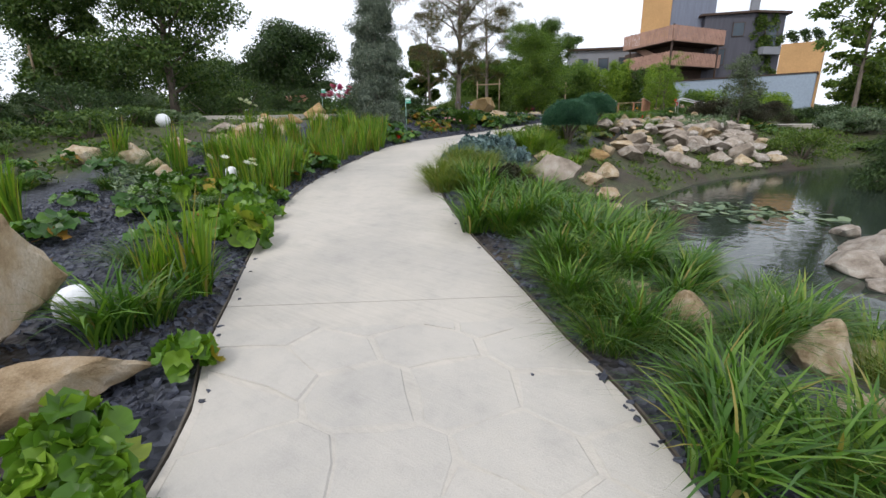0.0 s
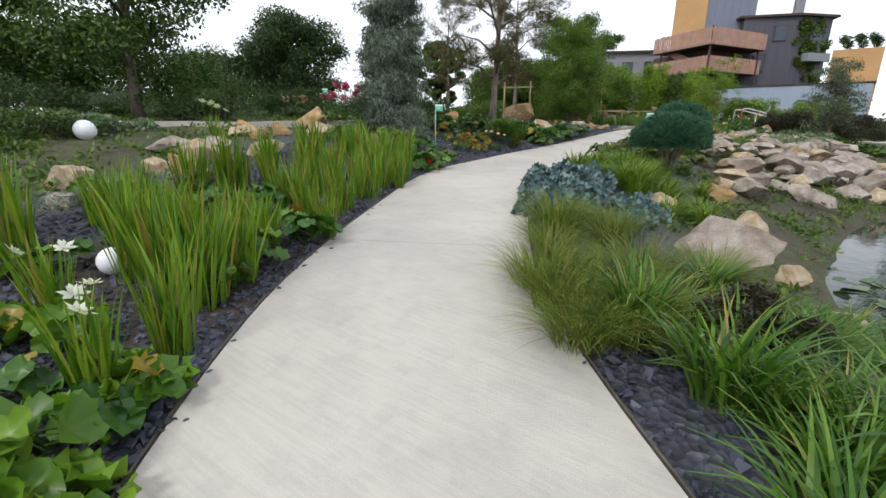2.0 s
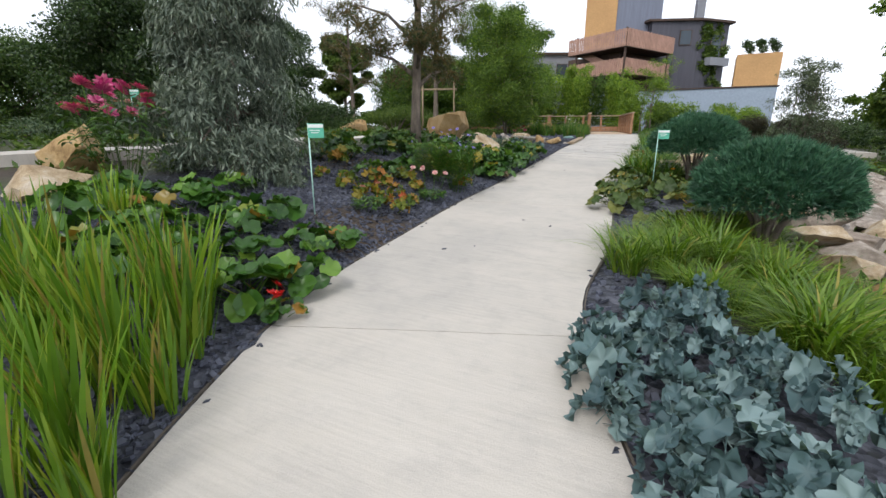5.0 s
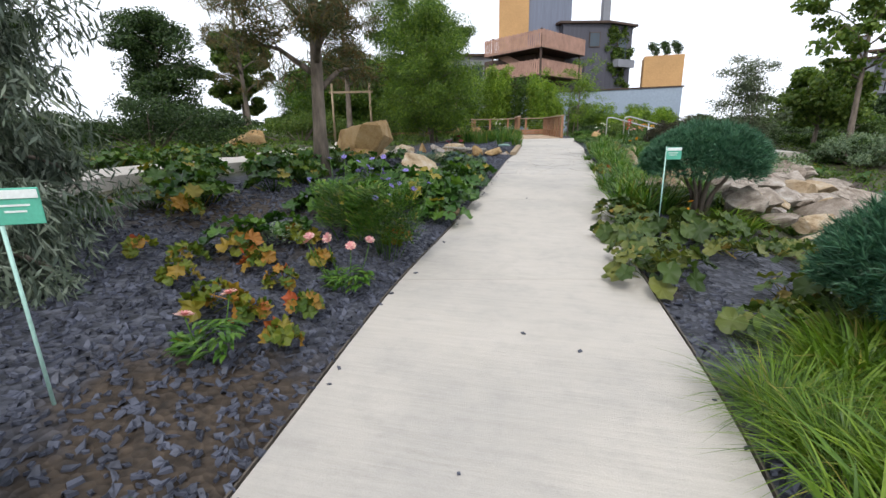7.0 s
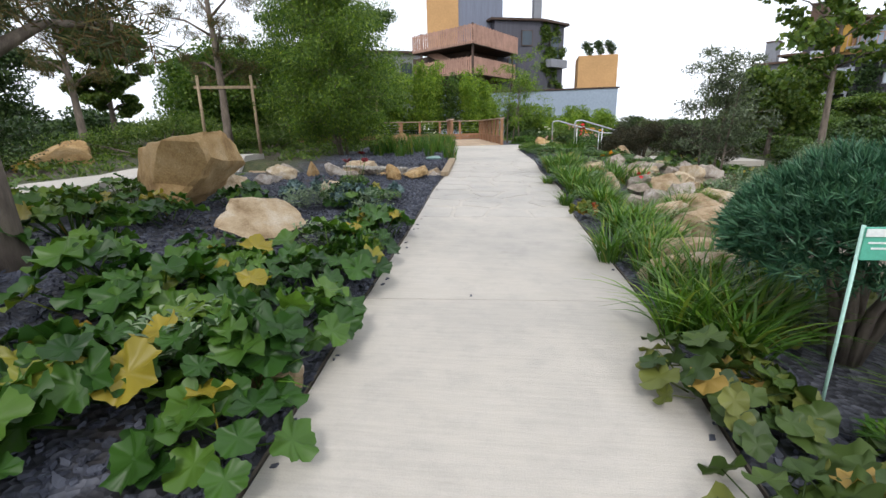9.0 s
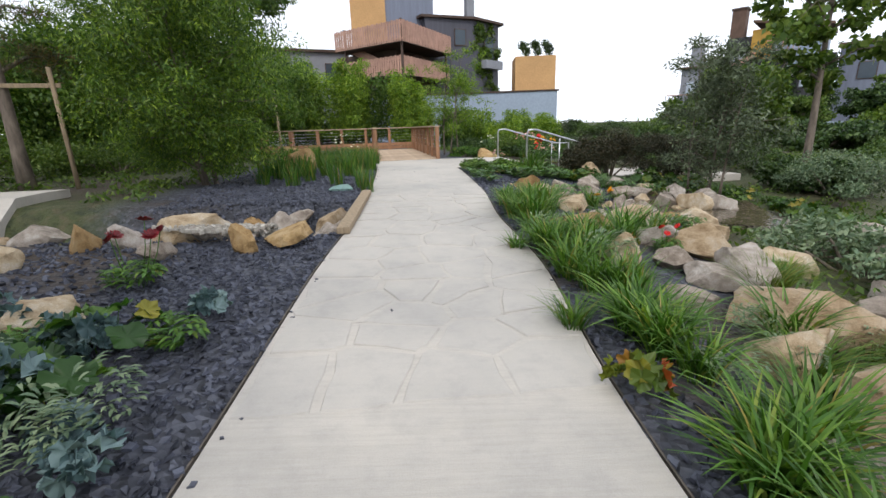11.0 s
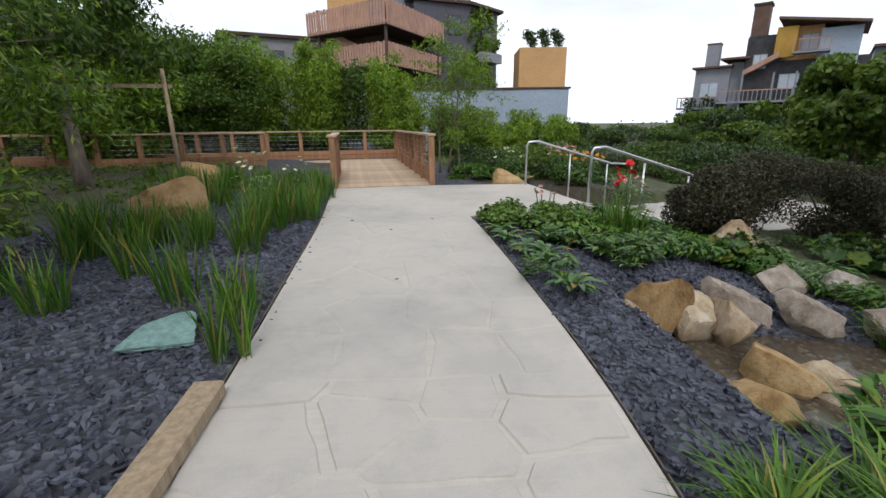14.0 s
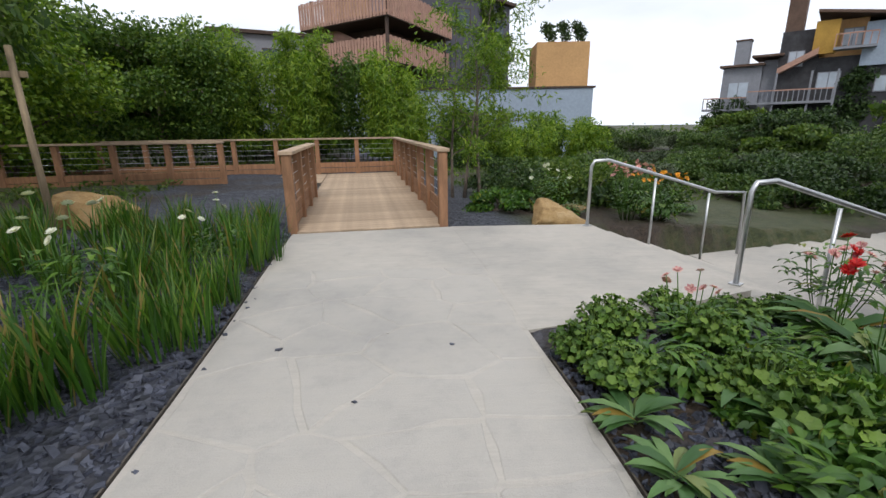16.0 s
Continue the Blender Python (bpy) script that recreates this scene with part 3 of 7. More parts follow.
path = tagged(new("path"), "winding cream concrete garden path cast in long slabs", "path", kind="structure")
JOINTS = [along(y) for y in (-9.0, -1.9, 3.05, 8.3, 12.0, 15.55, 18.4, 21.4, 24.0, 26.6, 29.3)] + [WALK_S[-1]]
for a, b in zip(JOINTS[:-1], JOINTS[1:]):
    part("slab", path_slab(a + 0.004, b - 0.004), path)
for nm, v, off in (("edging_strip", 0.0, -0.012), ("edging_strip", 1.0, 0.012)):
    ss = np.arange(0, WALK_S[-1] - (0.1 if v == 0 else 3.75), 0.25)
    pts = np.array([on_path(s, v + off / 2.05) for s in ss])
    vs = np.concatenate([pts + (0, 0, 0.006), pts + (off, 0, 0.006), pts + (off, 0, -0.12), pts + (0, 0, -0.12)])
    n = len(ss)
    fs = [(q * n + i, q * n + i + 1, ((q + 1) % 4) * n + i + 1, ((q + 1) % 4) * n + i) for q in range(4) for i in range(n - 1)]
    part(nm, mesh_of("edging", vs, fs, M_EDGING, False), path, "thin dark steel edging strip")

LANDING = [(12.13, 28.65), (13.0, 28.33), (14.3, 27.95), (15.55, 30.5), (14.7, 31.1), (13.85, 31.7), (13.0, 30.1)]
landing = new("landing", mesh_of("landing", *prism([(x, y) for x, y in LANDING], [float(level(y)) - 0.16 for x, y in LANDING],
              [float(level(y)) + 0.002 for x, y in LANDING]), M_CONCRETE, False))
tagged(landing, "pale concrete landing at the head of the steps", "landing", kind="structure")
steps = tagged(new("steps"), "pale concrete steps leading down between steel handrails", "steps", kind="structure")
sd = Vector((0.898, -0.44))
for i in range(5):
    a, b = Vector((14.3, 27.95)) + sd * (0.36 * i), Vector((15.55, 30.5)) + sd * (0.36 * i)
    z = 1.73 - 0.12 * (i + 1)
    part("step", mesh_of("step", *prism([a, a + sd * 0.36, b + sd * 0.36, b], z - 0.5, z), M_CONCRETE, False), steps)
lower = new("lower_path", mesh_of("lower_path", *prism([(15.95, 27.2), (20.5, 24.6), (22.5, 27.8), (17.3, 29.75)], 0.4, 1.1), M_CONCRETE, False))
tagged(lower, "pale concrete path at the foot of the steps", "path", kind="structure")

SIDE_WALK = catmull([(-13, 15.6), (-9.4, 15.7), (-6.3, 16.5), (-4.2, 17.9), (-2.4, 19.5), (-0.9, 21.4), (0.2, 23.6), (1.5, 26.2), (3.2, 29.4)], 6)
vs, fs = [], []
for i, p in enumerate(SIDE_WALK):
    d = SIDE_WALK[min(i + 1, len(SIDE_WALK) - 1)] - SIDE_WALK[max(i - 1, 0)]
    nrm = np.array((-d[1], d[0])) / np.hypot(*d) * 0.6
    for s in (1, -1):
        q = p + s * nrm
        vs += [(q[0], q[1], float(land(*p)) + 0.12), (q[0], q[1], float(land(*p)) - 0.25)]
for i in range(len(SIDE_WALK) - 1):
    a, b = 4 * i, 4 * i + 4
    fs += [(a, a + 2, b + 2, b), (a, b, b + 1, a + 1), (a + 2, a + 3, b + 3, b + 2)]
side_path = new("side_path", mesh_of("side_path", vs, fs, M_CONCRETE, False))
tagged(side_path, "narrow pale concrete path curving behind the planting", "path", kind="structure")

pond = new("pond_water", mesh_of("pond_water", *prism([(2.6, -6), (26, -6), (26, 18.5), (9, 19), (5, 16), (2.6, 8)], POND_Z - 0.05, POND_Z), M_POND, False))
tagged(pond, "still dark pond water reflecting the white sky", "pond", kind="structure")
vs, fs = [], []
brook_line = catmull(BROOK, 6)
for i, p in enumerate(brook_line):
    d = brook_line[min(i + 1, len(brook_line) - 1)] - brook_line[max(i - 1, 0)]
    w = 0.75 if p[0] < 11.8 else 1.25
    nrm = np.array((-d[1], d[0])) / np.hypot(*d) * w
    vs += [(*(p + nrm), BROOK_Z), (*(p - nrm), BROOK_Z)]
fs = [(2 * i, 2 * i + 1, 2 * i + 3, 2 * i + 2) for i in range(len(brook_line) - 1)]
brook = new("brook_water", mesh_of("brook_water", vs, fs, M_BROOK, False))
tagged(brook, "shallow clear brown brook running over pebbles", "brook", kind="structure")


def scatter_solids(rng, xs, ys, zs, size, thick, tiltness, sides=5):
    """Many small flat stones as one mesh: an irregular outline with a top and sides."""
    n = len(xs)
    th = np.sort(rng.uniform(0, 2 * math.pi, (n, sides)), 1) * 0.4 + np.linspace(0, 2 * math.pi, sides, endpoint=False)[None] * 0.6 * 1.66
    rad = size * rng.uniform(0.5, 1.2, (n, 1)) * rng.uniform(0.7, 1.15, (n, sides))
    px, py = rad * np.cos(th) * 1.3, rad * np.sin(th) * 0.85
    t = thick * rng.uniform(0.5, 1.3, (n, 1))
    ta, tb = rng.normal(0, tiltness, (n, 1)), rng.normal(0, tiltness, (n, 1))
    rz = rng.uniform(0, 6.28, (n, 1))
    qx, qy = px * np.cos(rz) - py * np.sin(rz), px * np.sin(rz) + py * np.cos(rz)
    zt = qx * ta + qy * tb
    X, Y, Z = np.asarray(xs)[:, None], np.asarray(ys)[:, None], np.asarray(zs)[:, None]
    top = np.stack([X + qx * 0.92, Y + qy * 0.92, Z + zt + t], -1)
    low = np.stack([X + qx, Y + qy, Z + zt - t * 0.6], -1)
    v = np.concatenate([top, low], 1).reshape(-1, 3)
    k = 2 * sides
    f = [tuple(range(i * k, i * k + sides)) for i in range(n)]
    f += [(i * k + j, i * k + sides + j, i * k + sides + (j + 1) % sides, i * k + (j + 1) % sides) for i in range(n) for j in range(sides)]
    return v, f


def chip_field(name, seed, n, area, keep, size, thick, mat, label, tiltness=0.4, lift=0.004):
    rng = np.random.default_rng(seed)
    xs, ys = rng.uniform(area[0], area[1], n), rng.uniform(area[2], area[3], n)
    ok = keep(xs, ys, rng.uniform(0, 1, n))
    xs, ys = xs[ok], ys[ok]
    v, f = scatter_solids(rng, xs, ys, land(xs, ys) + lift, size, thick, tiltness)
    return tagged(new(name, mesh_of(name, v, f, mat, False)), label, "gravel", kind="stuff")


def left_bed(x, y, r):
    s = -signed_side(x, y, EDGE_L)
    return (s > 0.03) & (s < 3.2) & (r < 1.15 - 0.25 * s) & (near_line(x, y, BROOK) > 0.75)


def right_bed(x, y, r):
    s = signed_side(x, y, EDGE_R)
    reach = np.interp(y, (0, 14, 21, 24, 30), (0.5, 0.6, 0.9, 3.0, 3.5))
    return (s > 0.03) & (s < reach) & ((near_line(x, y, BROOK) > 0.7) | (s < 1.05)) & ~((x > 12.0) & (y > 28.2))


chip_field("slate_chips", 3, 80000, (-5.5, 4, 0.5, 20), left_bed, 0.027, 0.010, M_CHIP, "loose dark blue-grey slate chippings covering the bed")
chip_field("slate_chips", 4, 92000, (-1, 12, 19, 34), left_bed, 0.027, 0.010, M_CHIP, "loose dark blue-grey slate chippings covering the bed")
chip_field("slate_chips", 5, 30000, (-0.5, 10, 0.8, 22), right_bed, 0.032, 0.011, M_CHIP, "loose dark blue-grey slate chippings along the path edge")
chip_field("slate_chips", 6, 48000, (7, 17, 22, 31), right_bed, 0.027, 0.010, M_CHIP, "loose dark blue-grey slate chippings covering the bed")
chip_field("pebbles", 7, 16000, (2, 16, 19, 28), lambda x, y, r: (near_line(x, y, BROOK) < 1.0) & (land(x, y) < np.where(x > 8.5, 1.19, 1.36)), 0.026, 0.02, M_PEBBLE, "small rounded pale pebbles lining the brook bed", 0.2)
chip_field("pebbles", 8, 2600, (4.6, 6.5, 23.9, 25.6), lambda x, y, r: np.hypot(x - 5.4, y - 24.8) < 0.8, 0.026, 0.02, M_PEBBLE, "pale pebbles heaped beside the brook", 0.2, 0.16)


rng = np.random.default_rng(17)
spots = [on_path(rng.uniform(along(0.5), along(31)), v, 0.003) for v in np.concatenate([rng.uniform(0.0, 0.045, 90), rng.uniform(0.965, 1.0, 25), rng.uniform(0.05, 0.95, 14)])]
sp = np.array(spots)
stray = new("stray_chips", mesh_of("stray_chips", *scatter_solids(rng, sp[:, 0], sp[:, 1], sp[:, 2], 0.02, 0.006, 0.1), M_CHIP, False))
tagged(stray, "stray slate chips lying on the path edge", "gravel", kind="stuff")


# ---- boulders ----
def rocks_of(mat, key):
    return [boulder_mesh("boulder", 100 * key + i, mat, (1, rng_s, 1), 0.72, 15) for i, rng_s in enumerate((0.8, 0.65, 0.9, 0.72, 0.6))]


ROCKS = {"honey": rocks_of(M_STONE, 1), "grey": rocks_of(M_STONE_GREY, 2), "ochre": rocks_of(M_STONE_OCHRE, 3)}
ROCK_WORDS = {"honey": "rough honey-coloured limestone boulder", "grey": "pale grey weathered limestone boulder", "ochre": "rounded ochre sandstone boulder"}
rock_rng = random.Random(11)


def rock(x, y, width, tall=0.6, hue="honey", turn=None, sink=0.3, where="set in the slate mulch", group="", z=None):
    """A boulder as wide as given; tall is its height by its width."""
    me = rock_rng.choice(ROCKS[hue])
    r = width / 2
    ob = new("boulder", me)
    base = float(land(x, y)) if z is None else z
    ob.matrix_basis = Matrix.LocRotScale((x, y, base + r * tall * 2 * (0.5 - sink)), Euler((rock_rng.uniform(-0.15, 0.15), rock_rng.uniform(-0.15, 0.15), rock_rng.uniform(0, 6.28) if turn is None else turn)),
                                         (r * 1.15, r * 1.15, r * tall * 2 / 1.1))
    return tagged(ob, ROCK_WORDS[hue] + " " + where, "boulder", group)


rock(-2.62, 2.2, 0.72, 1.45, "honey", 0.4, 0.16, "standing beside the path")
rock(-1.98, 1.92, 0.7, 0.45, "honey", 0.2, 0.12, "lying flat beside the path")
for x, y, w, ta, hue in ((-6.4, 8.2, 0.6, 0.7, "honey"), (-5.7, 8.3, 0.5, 0.7, "honey"), (-4.7, 7.4, 0.55, 0.7, "honey"), (-4.2, 6.8, 0.55, 0.8, "honey"), (-5.2, 8.0, 0.45, 0.7, "grey"),
                         (-6.1, 8.9, 0.6, 0.6, "honey"), (-5.0, 8.8, 0.45, 0.6, "grey"), (-4.9, 11.9, 0.9, 0.45, "grey"), (-5.2, 13.9, 0.8, 0.4, "honey"), (-5.6, 11.9, 0.8, 0.4, "grey"),
                         (-4.2, 9.9, 0.6, 0.9, "ochre"), (-4.75, 11.2, 1.0, 0.5, "honey"), (-4.0, 11.8, 0.7, 0.5, "honey"), (-4.5, 14.1, 0.55, 0.6, "ochre"), (-4.7, 13.4, 0.55, 0.6, "ochre"),
                         (-5.6, 14.8, 0.6, 0.6, "ochre"), (-4.3, 11.3, 0.4, 0.7, "grey"), (-5.2, 12.6, 0.6, 0.5, "grey"),
                         (-4.4, 16.4, 1.1, 0.65, "ochre"), (-3.75, 14.6, 0.95, 0.4, "honey"), (-4.9, 10.3, 0.5, 0.6, "honey"), (-5.5, 9.6, 0.6, 0.6, "honey")):
    rock(x, y, w, ta, hue, None, 0.28, "in the rockery bank")
for x, y, w, ta, hue, sk in ((1.85, 22.55, 1.8, 0.6, "ochre", 0.12), (2.6, 20.5, 1.15, 0.42, "honey", 0.15), (3.9, 22.6, 0.5, 0.6, "honey", 0.3), (-0.8, 30.0, 2.0, 0.35, "ochre", 0.3),
                             (3.8, 26.2, 0.55, 0.6, "honey", 0.3), (4.0, 24.6, 0.5, 0.7, "ochre", 0.3), (4.4, 24.4, 0.45, 0.7, "grey", 0.3), (4.6, 23.9, 0.45, 0.6, "grey", 0.3), (4.1, 25.3, 0.45, 0.6, "honey", 0.3),
                             (3.6, 25.2, 0.5, 0.6, "grey", 0.3), (5.1, 24.4, 0.4, 0.6, "grey", 0.3), (3.2, 25.6, 0.6, 0.6, "honey", 0.3), (2.2, 18.0, 0.5, 0.5, "honey", 0.3),
                             (2.5, 23.3, 0.6, 0.6, "honey", 0.3), (3.0, 23.7, 0.5, 0.6, "grey", 0.3), (3.4, 24.1, 0.55, 0.6, "honey", 0.3)):
    rock(x, y, w, ta, hue, None, sk, "among the leafy planting")
# right of the path, by the pond
for x, y, w, ta, hue in ((1.62, 2.65, 0.44, 0.75, "honey"), (1.4, 3.0, 0.32, 0.8, "honey"), (2.15, 2.3, 0.38, 0.9, "honey"), (2.0, 1.78, 0.42, 0.55, "honey"), (2.95, 3.5, 0.95, 0.4, "grey"), (3.4, 2.9, 0.7, 0.45, "honey"),
                         (2.25, 8.7, 1.15, 0.7, "grey"), (3.4, 10.2, 0.75, 0.55, "honey"), (1.6, 9.95, 0.4, 0.5, "grey"), (2.5, 10.9, 0.8, 0.5, "honey"), (4.2, 11.2, 0.7, 0.6, "honey"), (3.6, 9.4, 0.6, 0.6, "honey"),
                         (2.62, 12.7, 0.4, 0.5, "grey"), (4.9, 13.4, 0.7, 0.6, "honey"), (4.3, 12.4, 0.6, 0.6, "ochre"), (3.2, 8.2, 0.6, 0.5, "honey"), (3.0, 7.0, 0.5, 0.5, "grey"), (3.3, 5.4, 0.6, 0.4, "honey")):
    rock(x, y, w, ta, hue, None, 0.28, "on the grassy pond bank")
for i in range(78):
    a, b = rock_rng.uniform(0, 1), rock_rng.uniform(0, 1)
    x, y = 5.4 + 7.4 * a + 0.5 * b, 12.6 + 4.2 * a + 4.6 * b - 0.9 * a * b
    z = max(float(land(x, y)), POND_Z - 0.1) + 0.42 * b * (1 - 0.3 * a)
    w = rock_rng.uniform(0.45, 1.25) * (0.6 if b > 0.55 and a < 0.4 else 1.0)
    rock(x, y, w, rock_rng.uniform(0.35, 0.62), rock_rng.choice(("grey", "grey", "grey", "honey")), None, 0.42, "stacked in the pond cascade", "cascade boulders", z)
for x, y, w, ta in ((5.2, 5.3, 0.9, 0.5), (5.8, 5.7, 0.9, 0.6), (6.4, 5.5, 0.8, 0.6), (5.5, 4.8, 0.7, 0.5), (6.0, 4.9, 0.8, 0.7), (6.9, 6.2, 1.1, 0.5), (7.4, 5.4, 1.0, 0.6), (4.9, 4.6, 0.5, 0.5), (6.6, 7.0, 0.7, 0.5)):
    rock(x, y, w, ta, "grey", None, 0.35, "rising out of the pond", "pond boulders", POND_Z)
# brook and second pond
for x, y, w, ta, hue in ((10.72, 25.3, 0.45, 1.15, "grey"), (11.1, 25.4, 0.52, 1.0, "honey"), (11.5, 25.45, 0.66, 1.1, "ochre"), (11.9, 25.2, 0.6, 1.05, "honey"), (12.3, 25.05, 0.62, 1.0, "grey"), (10.55, 25.2, 0.26, 0.8, "grey"),
                         (11.05, 25.25, 0.24, 0.8, "grey"), (10.75, 24.45, 0.75, 0.7, "ochre"), (11.45, 24.45, 0.6, 0.7, "ochre"), (12.7, 24.8, 0.45, 0.8, "grey")):
    rock(x, y, w, ta, hue, None, 0.2, "ringing the brook pool", "pool boulders", 1.14)
for x, y, w, ta, hue in ((6.3, 25.75, 0.45, 0.9, "grey"), (7.0, 25.55, 0.58, 0.55, "honey"), (6.62, 24.35, 0.42, 0.75, "grey"), (6.25, 24.5, 0.3, 0.8, "grey"), (5.85, 23.8, 0.5, 0.45, "ochre"),
                         (5.4, 25.4, 0.45, 0.8, "grey"), (5.35, 23.8, 0.35, 0.8, "ochre"), (6.0, 25.6, 0.3, 0.8, "grey"), (5.75, 25.6, 0.4, 0.6, "grey"), (6.6, 25.8, 0.35, 0.6, "grey"), (6.75, 24.75, 0.34, 0.7, "grey"),
                         (5.0, 26.2, 0.5, 0.6, "grey"), (4.6, 25.2, 0.5, 0.6, "grey"), (4.9, 24.6, 0.6, 0.5, "honey"), (6.0, 26.0, 0.25, 0.7, "ochre"), (7.05, 24.9, 0.3, 0.7, "grey")):
    rock(x, y, w * (1.5 if y > 24.2 else 1.2), ta, hue, None, 0.2, "edging the brook", "brook boulders", max(float(land(x, y)), 1.2))
for x, y, w, ta, hue in ((8.95, 22.3, 0.95, 0.42, "ochre"), (10.2, 23.3, 0.9, 0.35, "honey"), (10.6, 22.5, 1.0, 0.35, "honey"), (10.5, 23.6, 0.6, 0.5, "honey"),
                         (13.0, 24.9, 0.6, 0.6, "grey"), (13.4, 24.5, 0.55, 0.7, "grey"), (13.7, 24.0, 0.6, 0.6, "honey"), (14.1, 23.6, 0.6, 0.7, "grey"),
                         (14.5, 23.1, 0.55, 0.7, "grey"), (13.2, 23.9, 0.5, 0.6, "grey"), (12.2, 22.6, 0.5, 0.5, "ochre"), (11.3, 21.6, 0.7, 0.4, "honey"), (12.9, 22.9, 0.55, 0.5, "honey"),
                         (14.0, 25.7, 0.95, 0.5, "honey"), (5.6, 18.0, 0.95, 0.4, "honey"), (6.9, 18.9, 0.6, 0.5, "honey"), (8.1, 20.4, 0.55, 0.6, "grey"), (9.6, 21.6, 0.6, 0.6, "grey"), (10.3, 21.9, 0.7, 0.5, "honey"),
                         (9.9, 22.6, 0.5, 0.6, "grey"), (7.6, 19.6, 0.7, 0.5, "honey"), (8.9, 20.6, 0.7, 0.5, "grey"), (8.3, 18.6, 0.9, 0.5, "grey"), (9.4, 19.4, 0.9, 0.5, "grey"), (10.4, 20.3, 0.8, 0.5, "honey"),
                         (9.7, 35.0, 1.4, 0.5, "ochre"), (15.5, 31.15, 1.1, 0.45, "ochre"), (16.5, 31.6, 0.8, 0.45, "ochre"), (15.3, 26.8, 0.5, 0.5, "honey")):
    rock(x, y, w, ta, hue, None, 0.28, "in the planted bank")


rock(8.6, 31.1, 1.25, 0.5, "ochre", 0.3, 0.14, "among the iris clumps")
for x, y, w, ta, hue in ((12.0, 25.05, 0.6, 0.8, "honey"), (12.5, 24.55, 0.55, 0.8, "grey"), (12.85, 24.05, 0.62, 0.75, "grey"), (12.72, 23.5, 0.55, 0.8, "honey"), (13.0, 23.2, 0.55, 0.85, "grey"),
                         (13.1, 22.75, 0.65, 0.75, "honey"), (13.3, 22.3, 0.6, 0.8, "grey"), (12.2, 22.25, 0.5, 0.7, "honey"), (11.45, 21.85, 0.85, 0.55, "honey"), (11.1, 22.6, 0.5, 0.7, "grey"),
                         (11.1, 23.0, 0.45, 0.7, "grey"), (11.6, 24.2, 0.6, 0.6, "honey"), (12.2, 23.6, 0.5, 0.6, "grey"), (11.5, 23.5, 0.5, 0.6, "honey"), (13.6, 23.3, 0.55, 0.7, "grey")):
    rock(x, y, w, ta, hue, None, 0.25, "piled round the pool", "pool boulders", max(float(land(x, y)), 1.16))
# flat pale slabs on the bank beyond the path
for x, y, w, ta, hue in ((6.05, 18.35, 1.15, 0.35, "honey"), (6.7, 19.1, 0.65, 0.5, "grey"), (7.6, 19.0, 1.1, 0.4, "honey"), (8.5, 19.7, 1.3, 0.4, "honey"), (9.3, 20.4, 1.2, 0.35, "grey"), (8.0, 20.9, 0.5, 0.7, "grey"),
                         (8.5, 21.3, 0.55, 0.7, "honey"), (9.0, 21.0, 0.5, 0.7, "grey"), (9.9, 21.2, 0.9, 0.45, "honey"), (7.3, 20.3, 0.45, 0.7, "grey"), (9.3, 18.4, 1.4, 0.4, "honey"), (10.3, 19.2, 1.3, 0.4, "grey")):
    rock(x, y, w, ta, hue, None, 0.25, "lying on the planted bank", "bank boulders", max(float(land(x, y)), 0.75))


# ---- deck, rails, kerb plank ----
def timber(name, a, b, wide, thick, mat, parent, z_up=True, bevel=0.006):
    """A straight timber from a to b."""
    a, b = Vector(a), Vector(b)
    d = b - a
    me = mesh_of(name, *box((d.length, wide, thick), (0, 0, 0), bevel), mat, False)
    x = d.normalized()
    y = Vector((0, 0, 1)).cross(x)
    y = y.normalized() if y.length > 1e-4 else Vector((0, 1, 0))
    z = x.cross(y)
    m = Matrix((x, y, z)).transposed().to_4x4()
    m.translation = (a + b) / 2
    return part(name, me, parent, "", m)


DZ = 1.752
FWD, SIDE = Vector((0.455, 0.890)), Vector((0.890, -0.455))
D0 = Vector((11.87, 32.78))
deck = tagged(new("deck"), "timber boardwalk deck of narrow weathered planks", "deck", kind="structure")
plank_me = mesh_of("plank", *box((2.22, 0.138, 0.03), (0, 0, 0), 0.004), M_DECK, False)
ang = math.atan2(SIDE.y, SIDE.x)
for i in range(58):
    p = D0 + SIDE * 1.08 + FWD * (0.075 + 0.145 * i)
    part("plank", plank_me, deck, "", pose(p.x, p.y, DZ, 0, 0, math.degrees(ang)))
cross_me = mesh_of("plank", *box((13.0, 0.138, 0.03), (0, 0, 0), 0.004), M_DECK, False)
for i in range(16):
    p = D0 + FWD * (6.15 + 0.145 * i) - SIDE * 6.55
    part("plank", cross_me, deck, "", pose(p.x, p.y, DZ, 0, 0, math.degrees(ang)))
part("joist", mesh_of("joist", *box((2.1, 8.2, 0.2), (0, 0, 0)), M_POST, False), deck, "", pose(*(D0 + SIDE * 1.08 + FWD * 4.15), DZ - 0.13, 0, 0, math.degrees(ang)))


